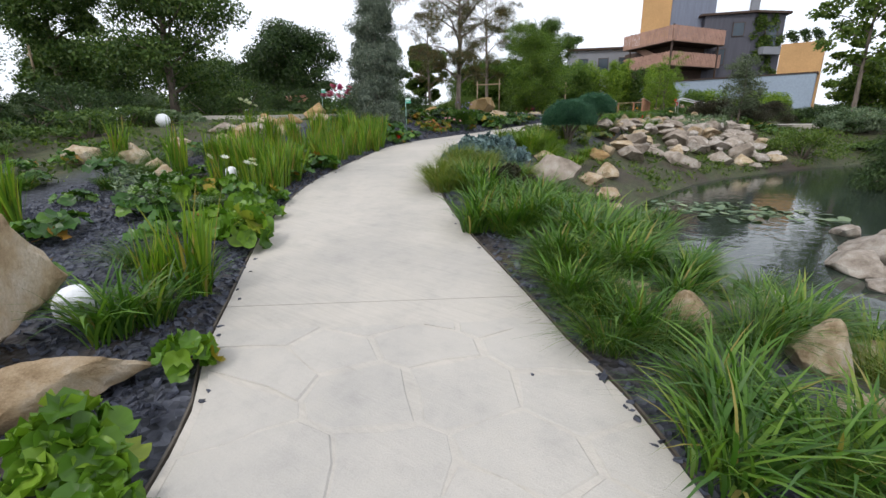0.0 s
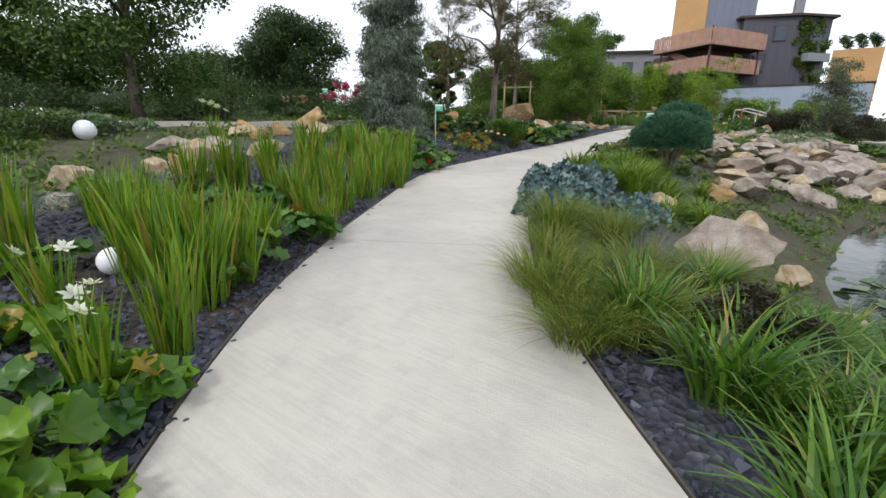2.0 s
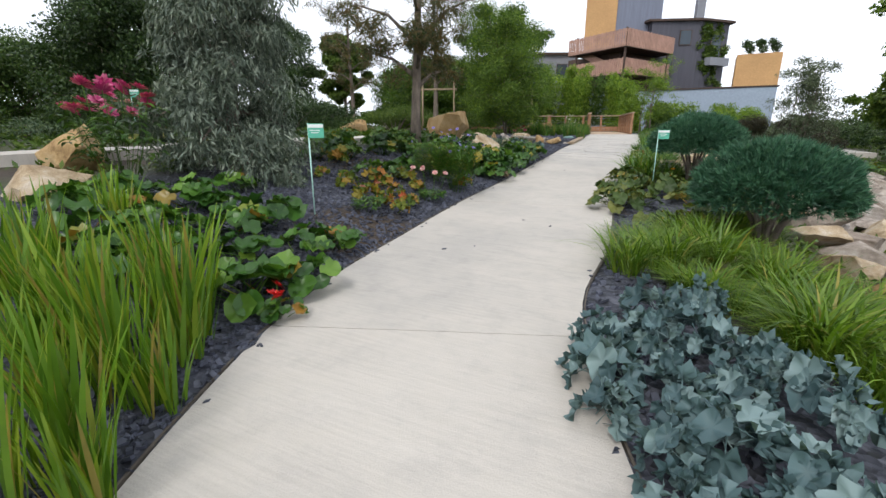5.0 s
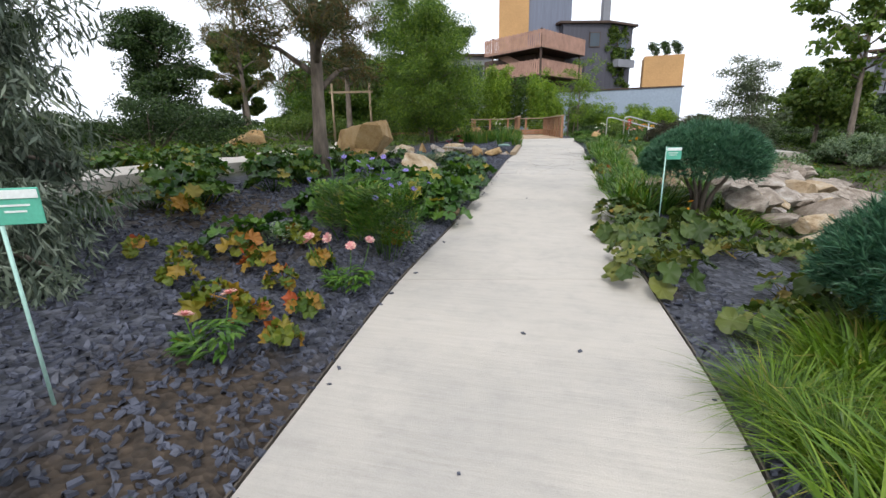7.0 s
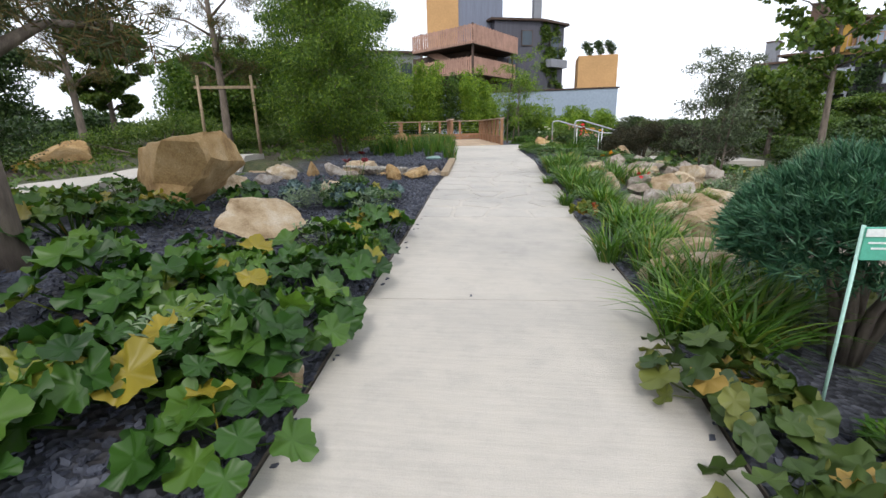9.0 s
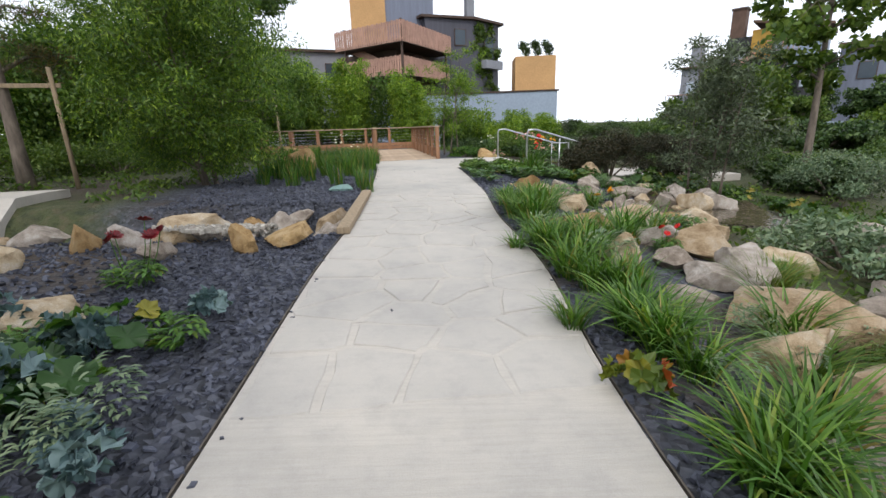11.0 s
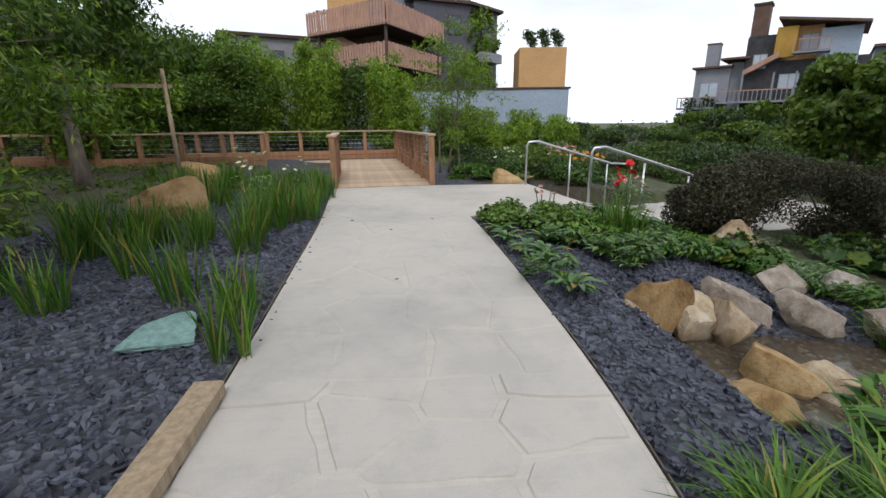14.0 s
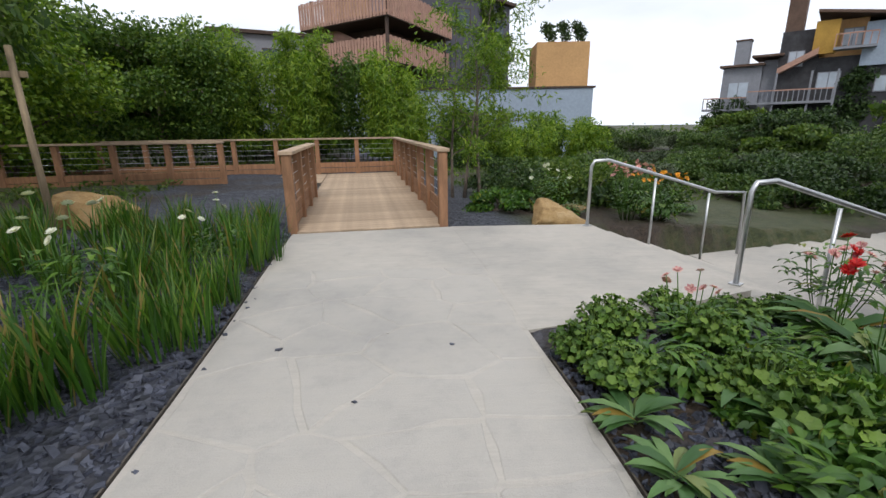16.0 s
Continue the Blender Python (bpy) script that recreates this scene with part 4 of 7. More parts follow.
def railing(points, gap=1.25, cap=True):
    """Timber railing: posts, a broad cap, two low boards and thin cables."""
    r = tagged(new("railing"), "red-brown timber railing with cables and low boards on the deck", "railing", kind="structure")
    pts = [Vector((*p, DZ)) for p in points]
    for a, b in zip(pts[:-1], pts[1:]):
        d = (b - a)
        n = max(1, round(d.length / gap))
        for i in range(n + 1):
            if i == 0 and a is not pts[0]:
                continue
            p = a + d * (i / n)
            me = mesh_of("post", *box((0.13, 0.13, 1.19), (0, 0, 0), 0.008), M_POST, False)
            part("post", me, r, "", pose(p.x, p.y, DZ + 0.485, 0, 0, math.degrees(math.atan2(d.y, d.x))))
        u = d.normalized()
        timber("cap_rail", a - u * 0.09 + Vector((0, 0, 1.105)), b + u * 0.09 + Vector((0, 0, 1.105)), 0.19, 0.05, M_DECK, r)
        for z in (0.12, 0.29):
            timber("low_board", a + Vector((0, 0, z)), b + Vector((0, 0, z)), 0.035, 0.155, M_POST, r)
        for z in (0.48, 0.63, 0.78, 0.93):
            part("cable", mesh_of("cable", *tube([a + Vector((0, 0, z)), b + Vector((0, 0, z))], 0.004, 5), M_STEEL), r)
    return r


DL, DR = D0, D0 + SIDE * 2.16
railing([DR + FWD * 0.07, DR + FWD * 8.45, DL + FWD * 8.45 - SIDE * 12.6])
railing([DL + FWD * 0.07, DL + FWD * 3.4])
railing([DL + FWD * 6.1 - SIDE * 2.5, DL + FWD * 6.1 - SIDE * 12.4])

plank = new("kerb_plank", mesh_of("kerb_plank", *box((2.75, 0.16, 0.09), (0, 0, 0), 0.01), M_BARK_PALE, False))
plank.matrix_basis = pose(7.27, 24.98, 1.69, 0, -1.8, 56.5)
tagged(plank, "straw-coloured timber beam laid along the path over the brook", "timber beam")

for a, lower_end in (((15.42, 30.45), (17.3, 29.5)), ((14.36, 28.1), (16.2, 27.2))):
    h = tagged(new("handrail"), "galvanised steel tube handrail beside the steps", "handrail", "stair handrails")
    z0 = float(level(a[1]))
    d = Vector(lower_end) - Vector(a)
    top = [Vector((*a, z0 - 0.05)), Vector((*a, z0 + 0.86)), Vector((a[0] + d.x * 0.02, a[1] + d.y * 0.02, z0 + 0.94)), Vector((a[0] + d.x * 0.12, a[1] + d.y * 0.12, z0 + 0.95)),
           Vector((lower_end[0], lower_end[1], z0 + 0.42)), Vector((lower_end[0] + d.x * 0.25, lower_end[1] + d.y * 0.25, z0 + 0.40)), Vector((lower_end[0] + d.x * 0.27, lower_end[1] + d.y * 0.27, z0 - 0.6))]
    part("tube", mesh_of("tube", *tube(top, 0.024, 10), M_STEEL), h)
    for q in (0.5, 0.95):
        p = Vector(a) + d * q
        part("upright", mesh_of("upright", *tube([(p.x, p.y, z0 - 0.65), (p.x, p.y, z0 + 0.95 - 0.57 * q)], 0.02, 8), M_STEEL), h)
    part("base_plate", mesh_of("base_plate", *box((0.1, 0.1, 0.012), (a[0], a[1], z0 + 0.008), 0.002), M_STEEL, False), h)

slab = new("stone_slab", boulder_mesh("stone_slab", 77, M_SLAB, (1, 0.75, 1), 0.1, 6))
slab.matrix_basis = Matrix.LocRotScale((7.95, 26.95, float(land(7.95, 26.95)) + 0.05), Euler((0.05, -0.08, 0.5)), (0.33, 0.33, 0.3))
tagged(slab, "flat blue-green weathered slate slab lying on the mulch", "stone slab")


# ---- plants ----
def variants(name, count, make, mat, seed):
    return [mesh_of(name, *make(np.random.default_rng(seed + i)), mat) for i in range(count)]


IRIS_ME = ["fan", 4, 0.07] + variants("leaf_fan", 6, lambda r: blades(r, 12, 0.72, 0.05, 0.024, 0.20, 0.10), G_IRIS, 10)
IRIS_DK = ["fan", 5, 0.11] + variants("leaf_fan", 6, lambda r: blades(r, 13, 0.62, 0.06, 0.018, 0.24, 0.16), G_IRIS_DARK, 20)
LILY_ME = ["fan", 4, 0.07] + variants("leaf_fan", 6, lambda r: blades(r, 26, 0.50, 0.06, 0.020, 0.34, 0.62), G_LILY, 30)
LILY_PALE = ["fan", 4, 0.08] + variants("leaf_fan", 6, lambda r: blades(r, 30, 0.46, 0.07, 0.016, 0.36, 0.7), G_LILY_PALE, 40)
SEDGE_ME = variants("sedge_tussock", 3, lambda r: blades(r, 420, 0.36, 0.13, 0.0055, 0.5, 0.8), G_SEDGE, 50)
SEDGE_LIME = variants("sedge_tussock", 3, lambda r: blades(r, 420, 0.34, 0.14, 0.006, 0.5, 0.8), G_LILY_PALE, 66)
SEDGE_OL = variants("sedge_tussock", 3, lambda r: blades(r, 420, 0.42, 0.15, 0.0055, 0.42, 0.7), G_SEDGE_OLIVE, 60)


def leaf_set(name, size, mat, seed, lobes=0, ruffle=0.06, cup=0.25, rim=16, long=1.0):
    return [one_leaf(name, np.random.default_rng(seed + i), size, mat, lobes, ruffle, cup, rim, long) for i in range(5)]


# leaf meshes, leaves a plant, spread, height, tilt
BERG_ME = (leaf_set("leaf", 0.09, G_BERG, 70, 0, 0.2, 0.3), 20, 0.25, 0.25, 0.7)
BERG_LIME = (leaf_set("leaf", 0.088, G_BERG_LIME, 80, 0, 0.3, 0.5), 24, 0.19, 0.25, 1.25)
KALE_ME = (leaf_set("leaf", 0.05, G_KALE, 90, 5, 0.5, 0.5, 24, 1.45), 21, 0.15, 0.25, 1.6)
DARM_ME = (leaf_set("leaf", 0.115, G_DARM, 100, 7, 0.22, 0.2, 42), 16, 0.34, 0.36, 0.6)
AUT_ME = (leaf_set("leaf", 0.085, G_AUTUMN, 110, 6, 0.3, 0.25, 36), 16, 0.2, 0.3, 1.2)
VINE_ME = (leaf_set("leaf", 0.085, G_VINE, 120, 5, 0.22, 0.12, 24, 1.1), 19, 0.30, 0.30, 0.9)
HELL_ME = variants("hellebore", 4, lambda r: long_leaves(r, 120, 0.20, 0.20, 0.15, 0.04), G_HELL, 130)
GERA_ME = variants("pelargonium", 3, lambda r: broad_leaves(r, 190, 0.24, 0.30, 0.028, 5, 0.22, 0.3, 9), G_PELARG, 140)
SAGE_ME = variants("grey_sage", 3, lambda r: long_leaves(r, 190, 0.22, 0.28, 0.08, 0.022, 0.9), G_SAGE, 150)
BROAD_ME = variants("rosette_plant", 3, lambda r: long_leaves(r, 22, 0.04, 0.09, 0.30, 0.085, 0.95), G_ROSETTE, 160)
LOBED_FAR = variants("lobed_leaf_plant", 4, lambda r: broad_leaves(r, 24, 0.34, 0.36, 0.10, 7, 0.1, 0.2, 28), G_LOBED, 190)

plant_rng = random.Random(5)
BANK_ROCKS = ((1.62, 2.7), (1.4, 3.1), (2.2, 2.35), (2.0, 1.8), (1.5, 2.4))


def by_bank_rock(x, y):
    return min(math.hypot(x - a, y - b) for a, b in BANK_ROCKS) < 0.3


def plant(name, meshes, x, y, scale, label, category, group="", sink=0.0, squash=None):
    s = scale * plant_rng.uniform(0.82, 1.2)
    ob = new(name)
    ob.matrix_basis = Matrix.LocRotScale((x, y, float(land(x, y)) - sink), Euler((plant_rng.uniform(-0.08, 0.08), plant_rng.uniform(-0.08, 0.08), plant_rng.uniform(0, 6.28))),
                                         (s, s, s * (squash or plant_rng.uniform(0.85, 1.15))))
    if isinstance(meshes, tuple):
        leaves, count, spread, tall, tilt = meshes
        for i in range(count):
            a, q = plant_rng.uniform(0, 6.28), math.sqrt(plant_rng.random())
            k = plant_rng.uniform(0.6, 1.15)
            m = Matrix.LocRotScale((spread * q * math.cos(a), spread * q * math.sin(a), tall * plant_rng.uniform(0.5, 1.0) * (1 - 0.45 * q * q)),
                                   Euler((plant_rng.gauss(0, 0.25), tilt * (0.25 + q) * plant_rng.uniform(0.4, 1.2), a)), (k, k, k))
            part("leaf", plant_rng.choice(leaves), ob, "", m)
    elif meshes[0] == "fan":
        for i in range(meshes[1]):
            a = 6.28 * i / meshes[1] + plant_rng.uniform(-0.3, 0.3)
            m = pose(meshes[2] * math.cos(a), meshes[2] * math.sin(a), 0, 0, 0, plant_rng.uniform(0, 360))
            part("leaf_fan", plant_rng.choice(meshes[3:]), ob, "", m)
    else:
        tagged(part("foliage", plant_rng.choice(meshes), ob), kind="stuff")
    return tagged(ob, label, category, group)


BERGENIA = ((-1.47, 1.47), (-1.75, 1.25), (-1.3, 1.25), (-1.62, 1.6), (-1.46, 2.22), (-1.98, 4.23), (-2.39, 4.62), (-2.14, 4.76), (-2.59, 4.93), (-2.15, 5.23), (-2.38, 5.41), (-3.03, 5.67), (-3.36, 5.74), (-2.29, 5.92), (-3.69, 5.97), (-3.41, 6.31), (-3.03, 6.37), (-3.9, 7.3), (-2.13, 8.22), (-2.39, 8.47), (-2.95, 8.59), (-2.87, 8.87), (-3.3, 8.94), (-3.01, 9.16), (-1.38, 12.5), (-2.07, 12.81), (-1.04, 12.84), (-2.48, 12.93), (-1.55, 13.13), (-2.11, 13.18), (-2.76, 13.36), (-1.06, 13.45), (-2.46, 13.54), (-1.66, 13.63), (-2.2, 13.69), (-0.81, 13.69), (-2.73, 13.98), (-1.47, 14), (-3.25, 14.09), (-1.96, 14.25), (-2.27, 14.39), (-2.75, 14.54), (-3.19, 14.68), (-2.09, 15.28))
IRIS_1 = ((-2.16, 2.54), (-2.25, 2.82), (-1.9, 3.2), (-4.63, 4.66), (-2.38, 6.35), (-2.48, 7.02), (-2.9, 7.13), (-3.22, 7.24), (-2.4, 7.33), (-4.39, 7.51), (-3.01, 7.72), (-3.66, 7.81), (-2.6, 8.08), (-3.58, 8.24), (-4.24, 8.26), (-2.95, 8.46), (-6.08, 8.54), (-2.17, 8.59), (-2.45, 9.1), (-2.07, 9.49), (-2.73, 9.53), (-3.66, 9.84), (-2.01, 10.02), (-3.37, 10.46), (-2.95, 10.53), (-2.17, 10.68), (-2.51, 10.71), (-1.81, 10.72), (-2.6, 10.99), (-1.7, 11.06), (-3.1, 11.36), (-1.71, 11.51), (-2.07, 11.52), (-1.96, 11.8), (-2.32, 11.89), (-1.6, 12.03), (-1.85, 12.24), (-2.4, 12.24), (-3.21, 12.3), (-2.83, 12.48), (-2.63, 13.54), (8.27, 26.75), (7.48, 26.99), (7.71, 27.24), (8.06, 27.31))
IRIS_2 = ((8.43, 27.44), (8.17, 27.77), (8.35, 28.01), (7.67, 28.14), (7.29, 28.19), (9.11, 28.68), (7.84, 28.8), (7.05, 28.89), (8.59, 28.9), (9.51, 28.91), (9.52, 29.6), (10.16, 29.95), (8.2, 30.21), (7.59, 30.21), (9.22, 30.28), (7.44, 30.51), (8.73, 30.57), (10.5, 30.57), (9.84, 30.63), (7.93, 30.88), (9.28, 30.88), (10.16, 31.26), (9.86, 31.37), (10.91, 31.39), (11.24, 31.69), (9.42, 31.76), (9.96, 32.04), (10.87, 32.23), (11.4, 32.47), (10.37, 32.82), (9.16, 33.05), (9.72, 33.2), (11.26, 33.37), (9.11, 33.39), (11.72, 33.51), (10.71, 33.74), (10.14, 33.96), (9.77, 35.33), (8.99, 36.91))
IRIS = IRIS_1 + IRIS_2
DAYLILY_1 = ((1.5, 1.44), (1.11, 1.44), (1.35, 1.84), (3.64, 3.32), (1.5, 3.52), (1.46, 4.13), (1.26, 4.42), (2.73, 4.53), (0.33, 4.64), (0.83, 4.71), (1.14, 4.94), (1.98, 5.06), (0.45, 5.11), (0.69, 5.46), (1.58, 5.52), (2.72, 5.58), (1.26, 5.69), (1.01, 5.87), (0.58, 6.01), (2.66, 7.21), (2.67, 7.64), (3.58, 7.88), (4.23, 8.25), (2.43, 10.43), (3.07, 10.7), (2.17, 11.06), (2.69, 11.14), (3.46, 11.46), (2.35, 11.63), (2.62, 12), (3.95, 12.38), (1.74, 12.51), (2.5, 12.67), (1.77, 13.17), (2.55, 13.4), (2.89, 13.47), (2.41, 14), (2.95, 14.25), (2.36, 14.43), (4.77, 17.03), (5.26, 17.14), (4.69, 17.35), (5.04, 17.38), (5.58, 18.31), (6.15, 18.47))
DAYLILY_2 = ((5.49, 18.63), (6.19, 18.85), (8.87, 21.57), (9.89, 21.74), (8.15, 21.86), (9.5, 21.91), (8.68, 21.98), (8.22, 22.19), (8.57, 22.6), (8.91, 22.85), (8.87, 23.23), (10.73, 23.27), (9.36, 23.47), (11.27, 24.49), (10.58, 24.82), (10.88, 24.87), (11.11, 25.58))
DAYLILY = DAYLILY_1 + DAYLILY_2
SEDGE = ((1, 2.4), (1.37, 2.45), (1.9, 2.46), (0.98, 2.89), (2.55, 2.94), (3.25, 3.46), (0.92, 3.49), (3.08, 4.02), (2.49, 4.12), (0.43, 4.89), (0.01, 6.5), (0.32, 6.58), (0.69, 6.8), (-0.05, 6.97), (0.4, 7.15), (-0.1, 7.38), (0.25, 7.45), (0.75, 7.46), (1.34, 7.51), (0.13, 7.78), (0.16, 8.18), (0.83, 8.35), (0.38, 8.6), (0.9, 8.73), (0.39, 8.91), (0.79, 9.03))
KALE_1 = ((1.3, 8.79), (0.23, 9.06), (1.38, 9.21), (1.7, 9.23), (0.17, 9.39), (0.4, 9.4), (1.34, 9.45), (1.01, 9.6), (1.36, 9.67), (1.72, 9.75), (0.26, 9.79), (0.75, 9.84), (0.48, 9.85), (1.02, 9.94), (1.22, 10.1), (0.35, 10.2), (1.03, 10.26), (0.85, 10.38), (0.49, 10.45), (1.05, 10.5), (0.87, 10.71), (1.53, 10.72), (0.62, 10.72), (1.07, 10.77), (1.58, 10.98), (0.87, 11), (0.49, 11.02), (1.24, 11.05), (0.95, 11.18), (1.54, 11.22), (0.63, 11.29), (1.35, 11.34), (1.01, 11.48), (1.3, 11.56), (0.8, 11.61), (1.29, 11.83), (1.7, 11.92), (4.04, 20.99), (4.43, 21.54), (3.79, 21.6), (4.25, 21.96), (4.89, 22.16), (3.22, 22.48), (0.49, 22.57), (3.66, 22.6))
KALE_2 = ((0.65, 23.29), (0.83, 24.42))
KALE = KALE_1 + KALE_2
DARMERA = ((-0.4, 16.52), (0.02, 16.9), (1.29, 17.51), (1.95, 17.63), (1.3, 17.93), (0.31, 17.99), (-1, 18.08), (1.86, 18.11), (2.2, 18.18), (1.55, 18.26), (1.16, 18.48), (2.48, 18.48), (1.81, 18.5), (-0.43, 18.61), (1.68, 18.87), (0.89, 18.97), (2.52, 19.02), (1.36, 19.13), (3.04, 19.26), (2.17, 19.36), (2.94, 19.61), (-0.99, 19.64), (-1.6, 19.72), (3.3, 19.74), (2.16, 19.74), (0.52, 19.84), (-0.07, 19.84), (1.84, 19.96), (2.42, 19.98), (1.34, 20.01), (2.9, 20.23), (3.78, 20.35), (2.08, 20.4), (1.7, 21.02), (3.83, 21.47), (2.46, 21.65), (1.34, 21.87))
AUTUMN = ((-0.11, 14.89), (-0.26, 15.22), (-0.51, 15.34), (0.06, 15.35), (-0.07, 15.78), (-0.77, 15.82), (-0.22, 16.1), (0.26, 16.13), (-0.78, 16.22), (-0.37, 16.33), (-1.13, 16.44), (0.11, 16.65), (-0.94, 17.43), (-0.96, 18.07))
HELLEBORE = ((13.78, 24.7), (13.59, 25.22), (13.92, 25.71), (13.26, 25.71), (10.67, 25.86), (13.59, 25.88), (13.06, 25.96), (11.81, 25.97), (12.11, 26.09), (11.44, 26.09), (12.67, 26.12), (10.9, 26.19), (11.25, 26.32), (13.41, 26.37), (11.87, 26.49), (12.42, 26.51), (11.01, 26.59), (11.42, 26.78), (13.46, 26.83), (12.01, 26.89), (13.58, 27.25), (11.69, 27.34), (12.28, 27.43), (12.27, 27.75), (12.01, 27.87), (12.29, 28.31))
GERANIUM = ((12.43, 27.02), (13.83, 27.17), (12.51, 27.29), (12.35, 27.61), (14.13, 27.66), (12.97, 27.77), (13.6, 27.82), (12.01, 27.83), (12.09, 28.16), (13.36, 28.24), (12.55, 28.25))
VINE = ((2.94, 15), (3.38, 15.22), (3.23, 15.5), (4.27, 15.93), (3.95, 16.04), (3.71, 16.23), (4.26, 16.38), (4.13, 16.68), (4.56, 16.76), (4.32, 16.93))
MIXED = ((-0.02, 16.63), (1.14, 16.77), (0.63, 17.25), (2.1, 17.97), (1.83, 18.25), (1.3, 18.53), (0.46, 19.44), (3.28, 19.55), (2.97, 19.88), (6.47, 19.96), (-0.27, 19.99), (6.86, 20.69), (8.28, 21.33), (9.05, 21.62), (10.81, 21.77), (7.91, 22.25), (8.61, 22.38), (5.11, 22.95), (10.66, 23.7), (12.75, 23.98), (13.02, 24.81), (10.34, 25.68), (10.83, 25.76), (12.82, 25.95), (12.56, 27.2), (-0.91, 27.5), (8.5, 28.57), (16.78, 31.07))


def off_side_path(pts):
    return [p for p in pts if near_line(np.array(p[0]), np.array(p[1]), [tuple(q) for q in SIDE_WALK]) > 0.85]


KALE, DARMERA, AUTUMN, MIXED, BERGENIA = (off_side_path(k) for k in (KALE, DARMERA, AUTUMN, MIXED, BERGENIA))
IRIS_LATE = ((13.1, 26.6), (12.95, 26.75), (8.9, 28.6), (8.5, 29.0), (8.0, 29.4), (9.1, 29.1), (8.0, 29.9), (9.4, 29.7), (7.5, 29.3), (8.43, 27.07), (8.14, 27.63), (7.88, 28.51), (8.22, 26.5), (7.3, 27.9), (6.9, 28.6))
for x, y in [p for p in IRIS if not (p[1] > 26 and p[1] < 29.2) and math.hypot(p[0] - 8.5, p[1] - 30.9) > 1.0] + list(IRIS_LATE):
    if math.hypot(x + 2.4, y - 2.75) < 0.55:
        continue
    late = y > 20
    plant("iris_clump", IRIS_DK if late else IRIS_ME, x, y, 1.0 if not late else 0.92, "upright clump of sword-shaped green iris leaves in the slate mulch", "iris", "iris clumps")
    if not late and plant_rng.random() < 0.75:
        plant("iris_clump", IRIS_ME, x + plant_rng.uniform(-0.22, 0.22), y + plant_rng.uniform(-0.22, 0.22), 0.85, "upright clump of sword-shaped green iris leaves in the slate mulch", "iris", "iris clumps")
for x, y in DAYLILY:
    if 12.4 < y < 15 or by_bank_rock(x, y) or x > 10 and near_line(np.array(x), np.array(y), BROOK) < 0.9:
        continue
    pale = 9.5 < y < 16
    plant("daylily_clump", LILY_PALE if pale else LILY_ME, x, y, 1.05, "arching clump of %s daylily leaves spilling by the path" % ("lime green" if pale else "deep green"), "daylily", "daylily clumps")
for x, y in SEDGE:
    olive = y > 5.5
    plant("sedge_tussock", SEDGE_OL if olive else SEDGE_ME, x, y, 1.0, "fine-leaved %s sedge tussock beside the path" % ("olive" if olive else "green"), "ornamental grass", "sedge tussocks")
for x, y in BERGENIA:
    lime = y < 6.5
    plant("bergenia", BERG_LIME if lime else BERG_ME, x, y, 0.8 if y < 2.3 else 1.05, "low bergenia with %s rounded leathery leaves" % ("lime green" if lime else "deep green"), "bergenia", "bergenia plants")
for x, y in KALE:
    if x > 4.2 and y > 21.2:
        continue
    plant("blue_kale", KALE_ME, x, y, 1.05, "blue-grey kale with ruffled leaves in the bed", "kale", "kale plants")
for x, y in DARMERA:
    if math.hypot(x - 2.4, y - 20.5) < 0.8 or math.hypot(x - 1.95, y - 22.5) < 0.9:
        continue
    if y < 19.0 and x < 1.4 and int(x * 100) % 2:
        continue
    odd = y < 17.2 and plant_rng.random() < 0.55
    plant("lobed_leaf_plant", AUT_ME if odd else DARM_ME, x, y, 0.95, "clump of large lobed leaves %s" % ("turning yellow and rust" if odd else "in fresh green"), "foliage plant", "lobed leaf plants")
for x, y in AUTUMN:
    plant("lobed_leaf_plant", AUT_ME, x, y, 0.75, "small clump of lobed leaves turning yellow and rust", "foliage plant", "lobed leaf plants")
for x, y in HELLEBORE:
    if near_line(np.array(x), np.array(y), BROOK) < 1.1:
        continue
    if (x > 12.1 and y > 28.3) or (y > 25.9 and y < 28.2 and x < 12.0 and x > 11.0):
        continue
    if x > 11.2 and y > 26.4 and plant_rng.random() < 0.35:
        continue
    if x > 11.2 and y > 26.4 and plant_rng.random() < 0.55:
        plant("pelargonium", GERA_ME, x, y, 0.8, "bushy lime green pelargonium mound with crinkled leaves", "pelargonium", "pelargoniums")
        continue
    plant("hellebore", HELL_ME, x, y, 1.0, "low mound of fingered green hellebore leaves", "hellebore", "hellebores")
for x, y in GERANIUM:
    plant("pelargonium", GERA_ME, x, y, 1.0, "bushy lime green pelargonium mound with crinkled leaves", "pelargonium", "pelargoniums")
for x, y in VINE:
    if math.hypot(x - 4.5, y - 16.4) < 0.4:
        continue
    plant("broad_leaf_plant", VINE_ME, x, y, 1.0, "sprawling plant with broad yellowing green leaves", "foliage plant", "broad leaf plants")
for i, (x, y) in enumerate(MIXED):
    if y > 24 and x > 8 or y > 22.2 and 3.5 < x < 6:
        continue
    k = i % 4
    plant(("grey_sage", "lobed_leaf_plant", "hellebore", "daylily_clump")[k], (SAGE_ME, AUT_ME, HELL_ME, LILY_ME)[k], x, y, (1.0, 0.8, 1.1, 0.7)[k],
          ("grey-green sage mound in the mixed bed", "small lobed plant in autumn yellow and rust", "low mound of fingered green leaves", "small arching clump of green leaves")[k], ("sage", "foliage plant", "hellebore", "daylily")[k])


